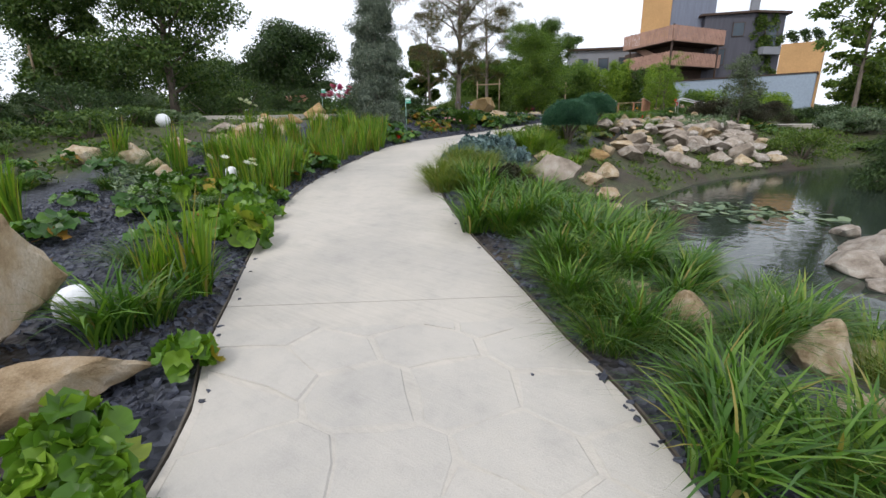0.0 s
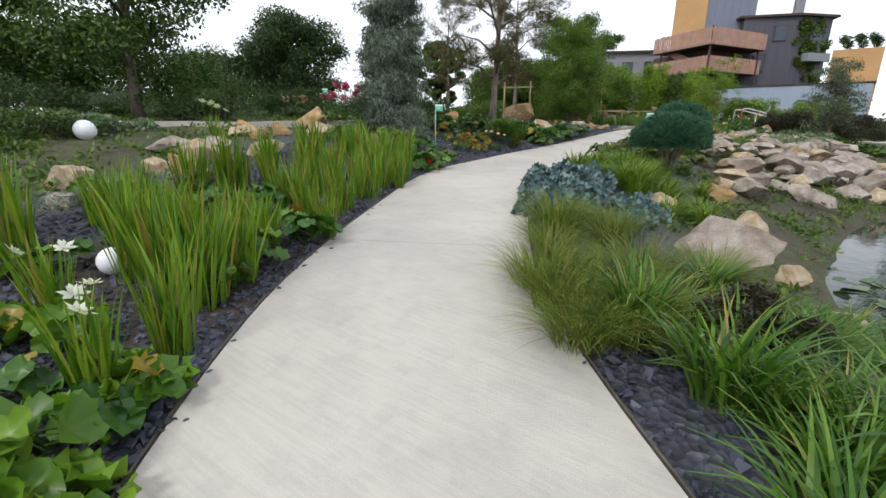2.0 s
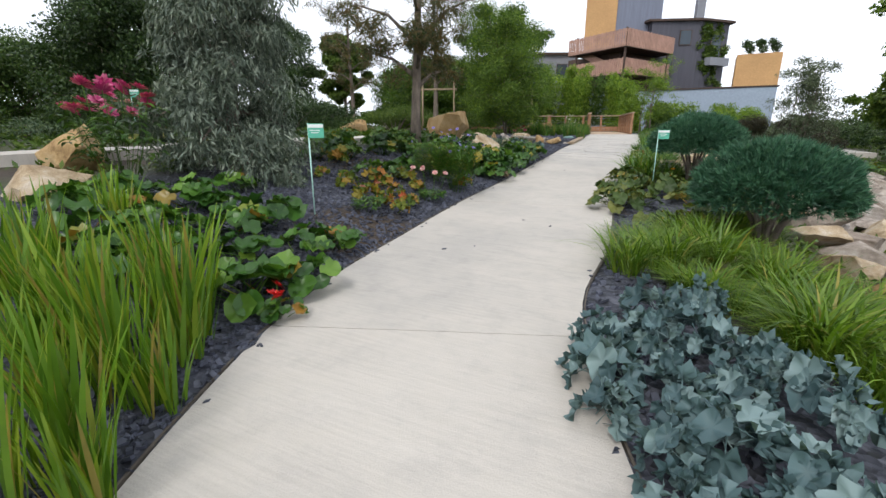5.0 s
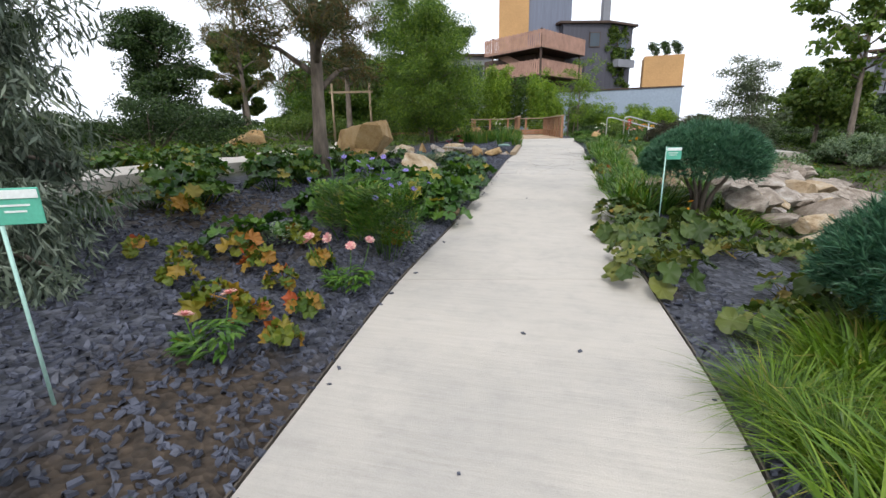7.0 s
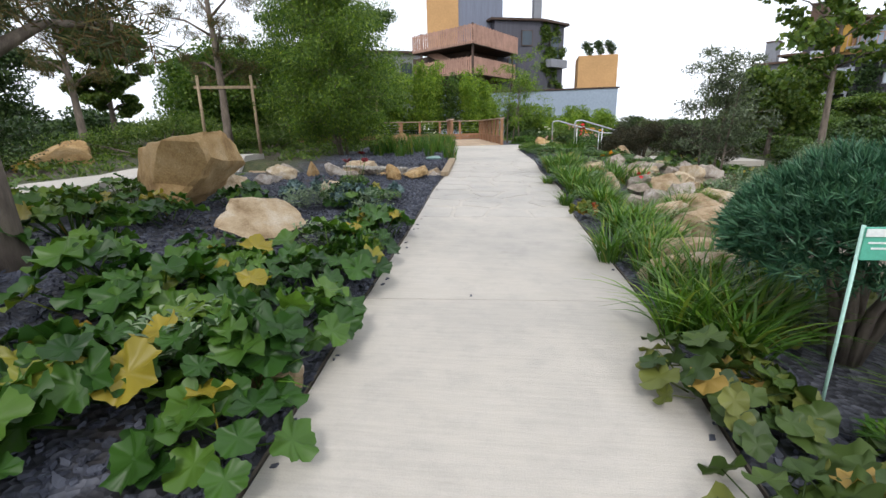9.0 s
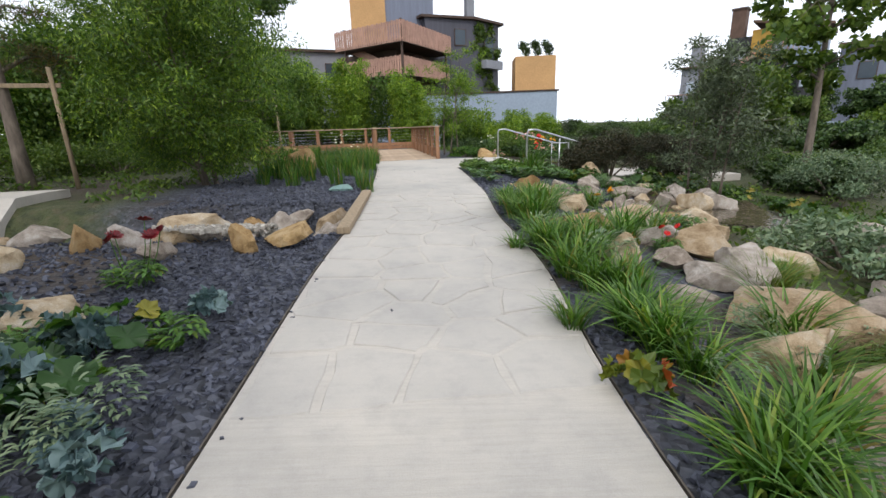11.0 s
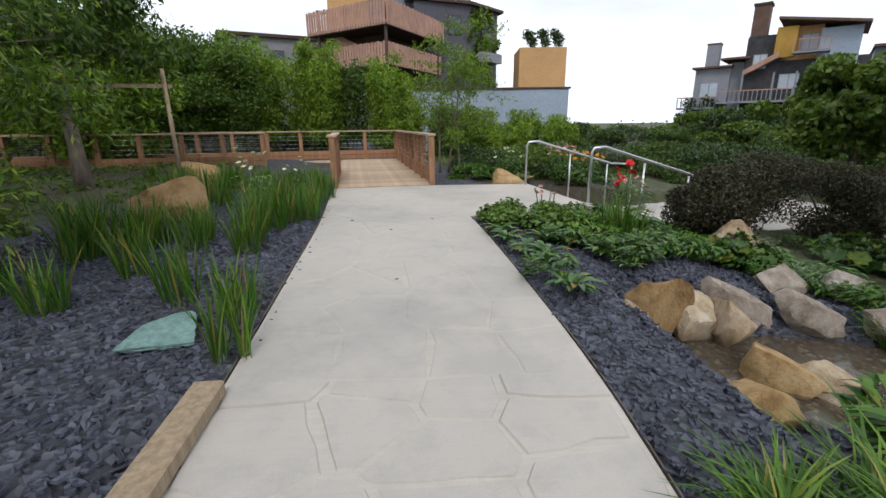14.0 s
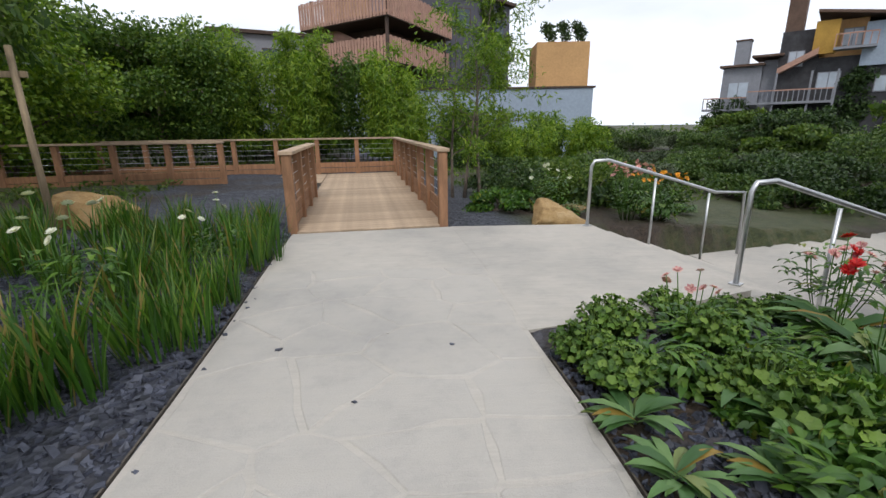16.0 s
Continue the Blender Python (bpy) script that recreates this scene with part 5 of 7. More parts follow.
def bloom_head(rng, size, petals=14, layers=2):
    parts = []
    for la in range(layers):
        for i in range(petals):
            a = 2 * math.pi * (i + 0.5 * la) / petals + rng.normal(0, 0.1)
            r = size * (1 - 0.35 * la)
            d, s = np.array((math.cos(a), math.sin(a), 0.25 + 0.5 * la)), np.array((-math.sin(a), math.cos(a), 0)) * r * 0.26
            v = np.array([(0, 0, 0), d * r * 0.55 + s, d * r, d * r * 0.55 - s])
            parts.append((v, [(0, 1, 2, 3)]))
    return joined(parts)


def flowering(name, x, y, height, heads, petal, label, category, foliage, f_scale, head_size=0.05, spread=0.22, seed=0, petals=12):
    """A flowering plant: foliage with stems and blooms as its parts."""
    rng = np.random.default_rng(seed + 900)
    ob = plant(name, foliage, x, y, f_scale, label, category)
    ob.rotation_euler = (0, 0, rng.uniform(0, 6))
    sc = ob.scale[0]
    for i in range(heads):
        a, q = rng.uniform(0, 6.28), spread * math.sqrt(rng.uniform(0.05, 1))
        h = height * rng.uniform(0.75, 1.05)
        tip = (q * math.cos(a), q * math.sin(a), h)
        st = part("stem", mesh_of("stem", *tube([(tip[0] * 0.3, tip[1] * 0.3, 0), (tip[0] * 0.8, tip[1] * 0.8, h * 0.6), tip], 0.004, 4), G_HELL), ob)
        st.matrix_basis = Matrix.Diagonal((1 / sc, 1 / sc, 1 / ob.scale[2], 1))
        v, f = bloom_head(rng, head_size, petals)
        tl = np.array(Euler((rng.normal(0, 0.5), rng.normal(0.3, 0.4), 0)).to_matrix())
        hd = part("bloom", mesh_of("bloom", v @ tl.T + tip, f, petal), ob, "")
        hd.matrix_basis = Matrix.Diagonal((1 / sc, 1 / sc, 1 / ob.scale[2], 1))
    return ob


FINE_ME = variants("airy_bush", 2, lambda r: long_leaves(r, 1500, 0.27, 0.55, 0.09, 0.016, 1.1), G_LILY, 180)
BUSH_ME = variants("leafy_bush", 3, lambda r: long_leaves(r, 150, 0.26, 0.5, 0.12, 0.04, 0.6), G_HELL, 170)
flowering("dahlia", 0.42, 15.75, 0.48, 5, F_PINK, "pale pink dahlia flowering beside the path", "dahlia", HELL_ME, 0.8, 0.045, 0.3, 1, 16)
flowering("dahlia", -0.5, 14.85, 0.35, 2, F_PINK, "pale pink dahlia flowering beside the path", "dahlia", HELL_ME, 0.7, 0.055, 0.2, 2, 16)
flowering("dahlia", -3.38, 15.41, 1.1, 18, F_MAGENTA, "tall dahlia covered in magenta flowers", "dahlia", BUSH_ME, 1.9, 0.11, 0.55, 3)
flowering("dahlia", -7.5, 24.5, 1.0, 14, F_PINK, "tall dahlia with pink flowers", "dahlia", BUSH_ME, 1.9, 0.11, 0.6, 4)
flowering("scabious", 0.92, 16.4, 0.85, 16, F_VIOLET, "airy bush of violet-blue scabious in flower beside the path", "scabious", FINE_ME, 1.3, 0.03, 0.45, 5, 22)
flowering("scabious", 0.62, 16.75, 0.85, 12, F_VIOLET, "airy bush of violet-blue scabious in flower beside the path", "scabious", FINE_ME, 1.25, 0.03, 0.4, 6, 22)
flowering("dahlia", 4.35, 23.2, 0.55, 5, F_DARKRED, "dahlia with dark red flowers", "dahlia", HELL_ME, 0.9, 0.07, 0.3, 7, 18)
flowering("canna", 13.85, 27.25, 0.85, 5, F_RED, "canna lily with a scarlet flower spike", "canna", BROAD_ME, 1.6, 0.055, 0.09, 8)
flowering("rose", 14.3, 27.4, 0.75, 9, F_PINK, "pale pink flowering shrub", "rose", BUSH_ME, 1.1, 0.05, 0.3, 9)
flowering("cosmos", 13.0, 27.9, 0.5, 8, F_PINK, "pink flowering cosmos beside the landing", "cosmos", HELL_ME, 0.9, 0.04, 0.25, 10)
flowering("cosmos", 9.55, 30.6, 0.95, 9, F_WHITE, "tall white cosmos in flower among irises", "cosmos", BUSH_ME, 1.1, 0.042, 0.3, 11)
flowering("cosmos", 10.7, 31.6, 0.75, 6, F_WHITE, "tall white cosmos in flower among irises", "cosmos", BUSH_ME, 0.9, 0.04, 0.3, 12)
flowering("rose", 17.2, 30.85, 1.0, 30, F_PINK, "round bush of pale pink flowers by the steps", "rose", BUSH_ME, 1.2, 0.055, 0.36, 13)
flowering("helenium", 18.3, 30.9, 0.85, 26, F_ORANGE, "bush of orange daisy flowers", "helenium", BUSH_ME, 1.3, 0.055, 0.5, 14)
flowering("cosmos", 16.7, 32.2, 0.8, 14, F_WHITE, "white flowering cosmos beside the deck", "cosmos", BUSH_ME, 1.2, 0.045, 0.45, 24)
flowering("canna", 13.6, 27.0, 0.95, 4, F_RED, "canna lily with a scarlet flower spike", "canna", BROAD_ME, 1.7, 0.07, 0.07, 25)
flowering("rudbeckia", 9.25, 22.05, 0.62, 3, F_ORANGE, "yellow-orange rudbeckia daisies on tall stems", "rudbeckia", HELL_ME, 0.7, 0.06, 0.12, 15)
flowering("rudbeckia", 4.65, 16.25, 0.4, 2, F_ORANGE, "small orange flowers beside the green plant label", "rudbeckia", HELL_ME, 0.6, 0.04, 0.1, 16)
flowering("bergenia", -1.15, 12.35, 0.2, 3, F_RED, "low bergenia with coral red leaves", "bergenia", BERG_ME, 0.7, 0.06, 0.12, 17)
flowering("lily", -2.5, 5.9, 0.62, 3, F_WHITE, "white trumpet lily among the iris leaves", "lily", IRIS_ME, 0.8, 0.07, 0.16, 18, 6)
flowering("lily", -3.3, 6.6, 0.6, 2, F_WHITE, "white trumpet lily among the iris leaves", "lily", IRIS_ME, 0.8, 0.07, 0.16, 19, 6)
flowering("lily", -5.5, 13.2, 0.7, 4, F_WHITE, "white lilies above the rockery", "lily", IRIS_ME, 0.8, 0.09, 0.3, 20, 6)
flowering("rose", -2.75, 2.95, 0.3, 3, F_RED, "small red flowering plant beside the boulder", "rose", HELL_ME, 0.6, 0.035, 0.1, 21)
flowering("rose", 9.4, 21.3, 0.35, 3, F_RED, "small red flowering plant by the rocks", "rose", HELL_ME, 0.6, 0.045, 0.15, 22)
for x, y in ((10.78, 25.85), (11.35, 26.85), (12.4, 27.4)):
    plant("rosette_plant", BROAD_ME, x, y, 0.9, "rosette of broad pointed green leaves", "foliage plant")
for x, y in ((11.53, 27.3), (11.85, 27.0), (11.75, 27.6), (11.4, 26.6), (12.1, 26.7), (12.3, 27.1), (12.0, 26.3), (12.6, 26.8), (12.9, 26.5), (13.2, 27.0), (11.9, 25.95), (12.5, 26.2), (13.4, 26.4), (12.7, 27.4)):
    plant("rosette_plant", BROAD_ME, x, y, 0.72, "rosette of broad pointed green leaves beside the path", "foliage plant")

# water lilies
lily_me = mesh_of("lily_pad", *broad_leaves(np.random.default_rng(3), 26, 0.75, 0.03, 0.10, 0, 0.01, 0.02, 12, 0.02), G_SAGE)
for x, y in ((5.6, 8.6), (6.4, 9.3), (5.2, 9.6), (6.9, 8.4)):
    pads = new("water_lily", lily_me)
    pads.matrix_basis = pose(x, y, POND_Z + 0.002, 0, 0, x * 90)
    tagged(pads, "floating pale water lily pads on the pond", "water lily", "water lilies")


# ---- trees and shrubs ----
def limb_tree(name, x, y, height, crown, trunk_r, seed, leaf, label, category, bark=None, clear=0.3, limbs=9, leaves=9000, leaf_size=0.09,
              clump=0.55, aspect=0.45, hang=0.0, lean=(0, 0), shape="round", z=None, stems=1, second=None, limb_r=0.55):
    """A tree: tapered trunk, limbs with twigs, and a crown of leaf clumps along the limbs."""
    rng = np.random.default_rng(seed)
    z = float(land(x, y)) - 0.05 if z is None else z
    root = tagged(new(name), label, category)
    root.location = (x, y, z)
    wood, centres, radii = [], [], []
    for st in range(stems):
        sx, sy = (0, 0) if stems == 1 else rng.normal(0, 0.25, 2)
        le = np.array(lean) + (rng.normal(0, 0.10, 2) if stems > 1 else 0)
        tr = trunk_r if stems == 1 else trunk_r * 0.6
        hh = height * (0.92 if st == 0 else rng.uniform(0.6, 0.9))
        pts = [(sx + le[0] * hh * t + 0.10 * math.sin(5 * t + seed) * t, sy + le[1] * hh * t + 0.10 * math.cos(4 * t + seed) * t, hh * t) for t in np.linspace(0, 1, 9)]
        rad = [tr * (1.25 if i == 0 else 1 - 0.85 * i / 8) for i in range(9)]
        wood.append(tube(pts, rad, 9))
        for i in range(limbs):
            t = clear + (1 - clear) * (i + rng.uniform(0, 0.8)) / limbs
            t = min(t, 0.98)
            j = t * 8
            a0 = np.array(pts[int(j)]) * (1 - j % 1) + np.array(pts[min(8, int(j) + 1)]) * (j % 1)
            a = rng.uniform(0, 6.28) if stems > 1 else i * 2.4 + rng.normal(0, 0.4)
            rel = (t - clear) / (1 - clear)
            reach = crown * {"round": math.sqrt(max(0.08, 1 - (2 * rel - 0.85) ** 2 * 0.75)), "cone": 1.08 - 0.95 * rel, "top": 0.45 + 0.75 * rel}[shape] * rng.uniform(0.75, 1.15)
            rise = {"round": 0.45, "cone": -0.05 - 0.25 * hang, "top": 0.55}[shape] * reach * rng.uniform(0.5, 1.3)
            end = a0 + np.array((math.cos(a) * reach, math.sin(a) * reach, rise))
            midp = (a0 + end) / 2 + (0, 0, 0.12 * reach)
            r0 = tr * (1 - 0.8 * t) * limb_r
            wood.append(tube([a0, midp, end], [r0, r0 * 0.6, r0 * 0.2], 5))
            for q in (0.45, 0.7, 0.95, 1.05):
                c = a0 * (1 - q) ** 2 + 2 * midp * q * (1 - q) + end * q * q if q <= 1 else end
                c = c + rng.normal(0, 0.16 * reach, 3)
                wood.append(tube([midp if q < 0.8 else end, c], [r0 * 0.28, r0 * 0.1], 3))
                centres.append(c)
                radii.append(np.array((1, 1, 0.62)) * clump * rng.uniform(0.5, 1.15))
    part("trunk", mesh_of("trunk", *joined(wood), bark or M_BARK), root, "bark-covered trunk and limbs")
    part("crown", mesh_of("crown", *leaf_cloud(rng, centres, radii, leaves, leaf_size, aspect, hang), leaf, False), root)
    if second:
        part("crown", mesh_of("crown", *leaf_cloud(rng, centres, radii, leaves // 2, leaf_size, aspect, hang), second, False), root, "browning foliage")
    return root


def shrub(name, x, y, size, leaf, label, category, seed, leaves=3500, leaf_size=0.07, aspect=0.4, hang=0.0, z=None):
    """A bush: several stems from the base under uneven clumps of leaves."""
    rng = np.random.default_rng(seed)
    root = tagged(new(name), label, category)
    root.location = (x, y, (float(land(x, y)) if z is None else z) - 0.03)
    wood, centres, radii = [], [], []
    for i in range(int(9 + 3 * max(size))):
        a, q = rng.uniform(0, 6.28), math.sqrt(rng.uniform(0, 1))
        e = np.array((size[0] * 0.8 * q * math.cos(a), size[1] * 0.8 * q * math.sin(a), size[2] * rng.uniform(0.25, 0.95) * (1 - 0.4 * q * q)))
        wood.append(tube([(e[0] * 0.15, e[1] * 0.15, 0), (e[0] * 0.6, e[1] * 0.6, e[2] * 0.6), e], [0.03, 0.02, 0.008], 4))
        centres.append(e)
        radii.append(np.array((0.42 * size[0], 0.42 * size[1], 0.25 * size[2])) * rng.uniform(0.6, 1.1))
    part("stem", mesh_of("stem", *joined(wood), M_BARK), root)
    part("foliage", mesh_of("foliage", *leaf_cloud(rng, centres, radii, leaves, leaf_size, aspect, hang), leaf, False), root)
    return root


def cloud_pine(x, y, z_mid, r, tall, seed):
    """A pine clipped to a cushion on a few bare stems."""
    rng = np.random.default_rng(seed)
    root = tagged(new("clipped_pine"), "dark green mountain pine clipped into a cushion on bare stems", "pine", "clipped pines")
    zb = float(land(x, y))
    root.location = (x, y, zb - 0.04)
    zc = z_mid - zb
    wood, tips, ups = [], [], []
    for i in range(9):
        a = i * 2.4
        e = np.array((0.6 * r * math.cos(a) * (0.4 + 0.6 * (i % 3) / 2), 0.6 * r * math.sin(a) * (0.4 + 0.6 * (i % 3) / 2), zc))
        wood.append(tube([(0.04 * math.cos(a), 0.04 * math.sin(a), 0), (e[0] * 0.35, e[1] * 0.35, zc * 0.5), e], [0.04, 0.03, 0.012], 6))
    part("stem", mesh_of("stem", *joined(wood), M_BARK), root)
    n = 6500
    u = rng.normal(0, 1, (n, 3))
    u /= np.linalg.norm(u, axis=1)[:, None]
    u[:, 2] = np.where(u[:, 2] < -0.35, -u[:, 2] * 0.5, u[:, 2])
    lump = np.array([1 + 0.13 * noise.noise(Vector(p * 2.6) + Vector((seed, 0, 0))) + 0.05 * noise.noise(Vector(p * 7)) for p in u])
    c = u * lump[:, None] * (r, r, tall) * rng.uniform(0.72, 1.0, (n, 1)) + (0, 0, zc)
    per = 9
    base = np.repeat(c, per, 0)
    d = np.repeat(u * (1, 1, 0.8) + (0, 0, 0.55), per, 0) * 0.9 + rng.normal(0, 0.55, (n * per, 3))
    d /= np.linalg.norm(d, axis=1)[:, None]
    s = np.cross(d, rng.normal(0, 1, (n * per, 3)))
    s /= np.linalg.norm(s, axis=1)[:, None]
    le = rng.uniform(0.06, 0.11, (n * per, 1))
    v = np.stack([base - s * 0.006, base + s * 0.006, base + d * le], 1).reshape(-1, 3)
    part("needles", mesh_of("needles", v, np.arange(len(v)).reshape(-1, 3), G_BALLPINE, False), root)
    return root


cloud_pine(3.72, 13.4, 1.6, 0.74, 0.5, 1)
cloud_pine(5.5, 16.75, 1.95, 0.76, 0.5, 2)
limb_tree("silver_cedar", -2.3, 16.3, 6.4, 0.9, 0.10, 5, G_SILVER, "silver-grey weeping cedar with drooping branches to the ground", "cedar", None, 0.03, 64, 105000, 0.115, 0.46, 0.17, 0.75, (0.02, 0.0), "cone")
limb_tree("pine_tree", 0.72, 19.95, 7.0, 2.6, 0.12, 6, G_PINE, "tall pine with a forked grey trunk and browning needles", "pine", None, 0.2, 24, 26000, 0.17, 0.5, 0.085, 0, (0.02, 0.0), "top", None, 1, G_RUST, 0.62)
limb_tree("pine_tree", 3.0, 30.8, 7.5, 2.0, 0.13, 7, G_PINE, "tall slender pine tied to wooden stakes", "pine", None, 0.3, 16, 8000, 0.2, 0.45, 0.08, 0, (0.0, 0.0), "top", None, 1, G_RUST)
limb_tree("pine_tree", -0.8, 33.0, 7.0, 2.0, 0.12, 8, G_PINE, "rusty brown pine behind the beds", "pine", None, 0.3, 14, 7000, 0.2, 0.45, 0.08, 0, (0.0, 0.0), "top", None, 1, G_RUST)
limb_tree("bamboo_tree", 6.1, 29.1, 5.6, 1.55, 0.07, 9, G_BAMBOO_DARK, "dense bright green feathery tree with foliage to the ground", "tree", None, 0.06, 30, 72000, 0.095, 0.7, 0.24, 0.4, (0, 0), "round", None, 3, G_BAMBOO)
limb_tree("tree", 7.6, 35.6, 6.5, 2.2, 0.15, 10, G_BAMBOO_DARK, "leafy tree with a straight grey trunk beside wooden stakes", "tree", None, 0.38, 20, 34000, 0.16, 0.8, 0.3, 0.3)
limb_tree("young_tree", 16.0, 33.6, 4.4, 1.1, 0.06, 11, G_BAMBOO, "slender multi-stemmed young tree with narrow leaves", "tree", None, 0.25, 10, 9000, 0.11, 0.36, 0.25, 0.3, (0, 0), "round", None, 4)
limb_tree("young_tree", 14.9, 23.36, 3.6, 0.85, 0.05, 12, G_OLIVE, "young grey-green tree with thin airy foliage", "tree", None, 0.2, 12, 11000, 0.10, 0.4, 0.3, 0.1, (0, 0), "round", None, 4)
limb_tree("young_tree", 24.5, 26.5, 3.6, 1.4, 0.11, 13, G_TREE, "broad-leaved tree beside the lower path", "tree", None, 0.25, 16, 17000, 0.18, 0.65, 0.7, 0.2)
limb_tree("young_tree", 18.5, 13.6, 2.2, 1.0, 0.09, 14, G_DARK, "dark evergreen at the far side of the pond", "tree", None, 0.02, 20, 26000, 0.13, 0.6, 0.2, 0.4, (0, 0), "cone", -0.3)
limb_tree("young_tree", 11.9, 11.3, 2.4, 0.9, 0.09, 15, G_DARK, "dark weeping conifer overhanging the pond", "conifer", None, 0.02, 22, 30000, 0.13, 0.55, 0.16, 0.6, (0, 0), "cone", -0.4)
limb_tree("maple_tree", 20.5, 23.0, 8.0, 2.4, 0.12, 16, G_TREE, "airy tree with sparse reddish-green leaves by the pond", "tree", None, 0.35, 16, 6500, 0.2, 0.5, 0.75, 0.2, (0, 0), "top")
for i, (x, y, h, c, leaf, lab) in enumerate(((-10.6, 18.6, 9.0, 2.4, G_DEEP, "tall tree with a dense crown of drooping foliage"), (-15.3, 19.0, 8.0, 1.5, G_DEEP, "tall staked tree with a leafy crown"), (-18.5, 26.0, 3.6, 2.6, G_DEEP, "broad-leaved tree at the back of the garden"),
                                             (-22.0, 18.0, 4.2, 3.0, G_DEEP, "large broad-leaved tree at the garden edge"), (-9.6, 31.0, 5.6, 2.3, G_DARK, "dark round evergreen tree"),
                                             (-11.8, 33.0, 4.6, 2.0, G_DARK, "dark round evergreen tree"), (-5.0, 40.0, 6.5, 1.7, G_DARK, "dark conifer behind the garden"),
                                             (-1.5, 46.0, 7.0, 1.8, G_TREE, "slender tree far behind the garden"), (-18.0, 37.0, 4.2, 2.8, G_DEEP, "broad-leaved tree far behind the garden"),
                                             (8.0, 43.0, 4.6, 2.2, G_BAMBOO, "leafy tree behind the boardwalk"), (3.5, 38.0, 3.8, 2.0, G_BAMBOO_DARK, "leafy tree behind the boardwalk"), (12.0, 46.0, 4.6, 2.2, G_BAMBOO_DARK, "leafy tree behind the boardwalk"))):
    limb_tree("tree", x, y, h, c, 0.16, 30 + i, leaf, lab, "tree", None, 0.28 if leaf is G_TREE else 0.1 if leaf is G_DEEP else 0.05, 26, 48000, 0.19 if leaf is G_TREE else 0.13, (0.34 if leaf is G_TREE else 0.5) * c, 0.6, 0.1)
for i, (x, y, s, leaf, lab) in enumerate(((-11.5, 10.5, (2.2, 2.0, 2.2), G_DARK, "dense dark green shrub"), (-15.0, 12.0, (2.8, 2.4, 2.8), G_DARK, "dense dark green shrub"), (-12.5, 16.0, (2.2, 1.8, 1.3), G_DARK, "spreading dark green shrub"),
                                          (-8.6, 12.6, (1.4, 1.3, 0.6), G_DEEP, "low spreading dark green shrub"), (-8.0, 10.4, (1.3, 1.2, 0.6), G_DEEP, "low spreading dark green shrub"), (-9.4, 8.2, (1.6, 1.4, 0.9), G_DEEP, "low spreading dark green shrub"),
                                          (0.95, 6.4, (0.42, 0.38, 0.42), G_PURPLE, "low dark brown-green bush among the sedges"), (-3.9, 21.6, (1.0, 1.0, 1.0), G_DARK, "dark green shrub by the cedar"), (-8.5, 27.0, (3.0, 1.3, 1.5), G_DARK, "low dark green hedge"), (-3.5, 28.5, (3.0, 1.3, 1.6), G_DARK, "low dark green hedge"),
                                          (15.7, 26.2, (1.6, 1.1, 1.5), G_PURPLE, "dark purple-brown bushy shrub beside the steps"), (14.75, 26.3, (0.7, 0.6, 1.0), G_PURPLE, "small dark purple-brown shrub beside the steps"), (17.5, 25.3, (1.6, 1.3, 1.5), G_PURPLE, "dark purple-brown bushy shrub beside the steps"),
                                          (18.5, 32.5, (1.4, 1.2, 1.2), G_TREE, "leafy green shrub behind the steps"), (17.0, 33.8, (1.0, 1.0, 0.9), G_DARK, "dark leafy shrub beside the deck"), (-13.5, 5.5, (2.2, 2.2, 2.2), G_DARK, "dense dark green shrub"),
                                          (1.2, 32.5, (3.0, 1.4, 1.3), G_TREE, "row of leafy shrubs behind the side path"), (4.6, 34.0, (2.2, 1.4, 1.3), G_TREE, "row of leafy shrubs behind the side path"), (15.6, 32.4, (0.7, 0.6, 0.45), G_HELL, "leafy shrub beside the deck post"),
                                          (19.5, 22.0, (1.6, 1.4, 1.3), G_SAGE, "grey-green shrub by the lower path"), (14.0, 17.5, (1.6, 1.4, 1.1), G_TREE, "green shrub on the pond bank"), (11.5, 20.0, (1.2, 1.1, 0.8), G_SAGE, "grey-green shrub on the bank"),
                                          (19.5, 18.5, (1.6, 1.4, 1.0), G_DEEP, "green shrub beyond the pond"), (24.5, 13.0, (2.0, 1.8, 1.0), G_DARK, "dark shrub beyond the pond"), (12.5, 27.0, (0.5, 0.5, 0.35), G_HELL, "low leafy mound by the landing"))):
    shrub("shrub", x, y, s, leaf, lab, "shrub", 300 + i, int((26000 if leaf is G_PURPLE else 6000) * max(0.6, s[0] * s[2] * 0.6)), 0.05 if leaf is G_PURPLE else 0.085, 0.45)

# planting that closes the garden behind the beds
fill = random.Random(21)
for i in range(64):
    x, y = fill.uniform(-17, -5.2), fill.uniform(4.5, 27)
    if near_line(np.array(x), np.array(y), [tuple(p) for p in SIDE_WALK]) < 1.5 or (x > -6.5 and 6 < y < 18):
        continue
    big = fill.random() < 0.3
    sz = (fill.uniform(0.6, 1.0), fill.uniform(0.6, 1.0), fill.uniform(0.35, 0.6)) if not big else (fill.uniform(1.0, 1.6), fill.uniform(1.0, 1.5), fill.uniform(0.9, 1.7))
    k = fill.choice((0, 1, 2, 2))
    shrub("shrub", x, y, sz, (G_SAGE, G_DEEP, G_DARK)[k], ("low mounded grey-green shrub", "low leafy green shrub", "low dark green shrub")[k] + " in the back border", "shrub", 700 + i, 5200 if big else 2600, 0.085, 0.4)
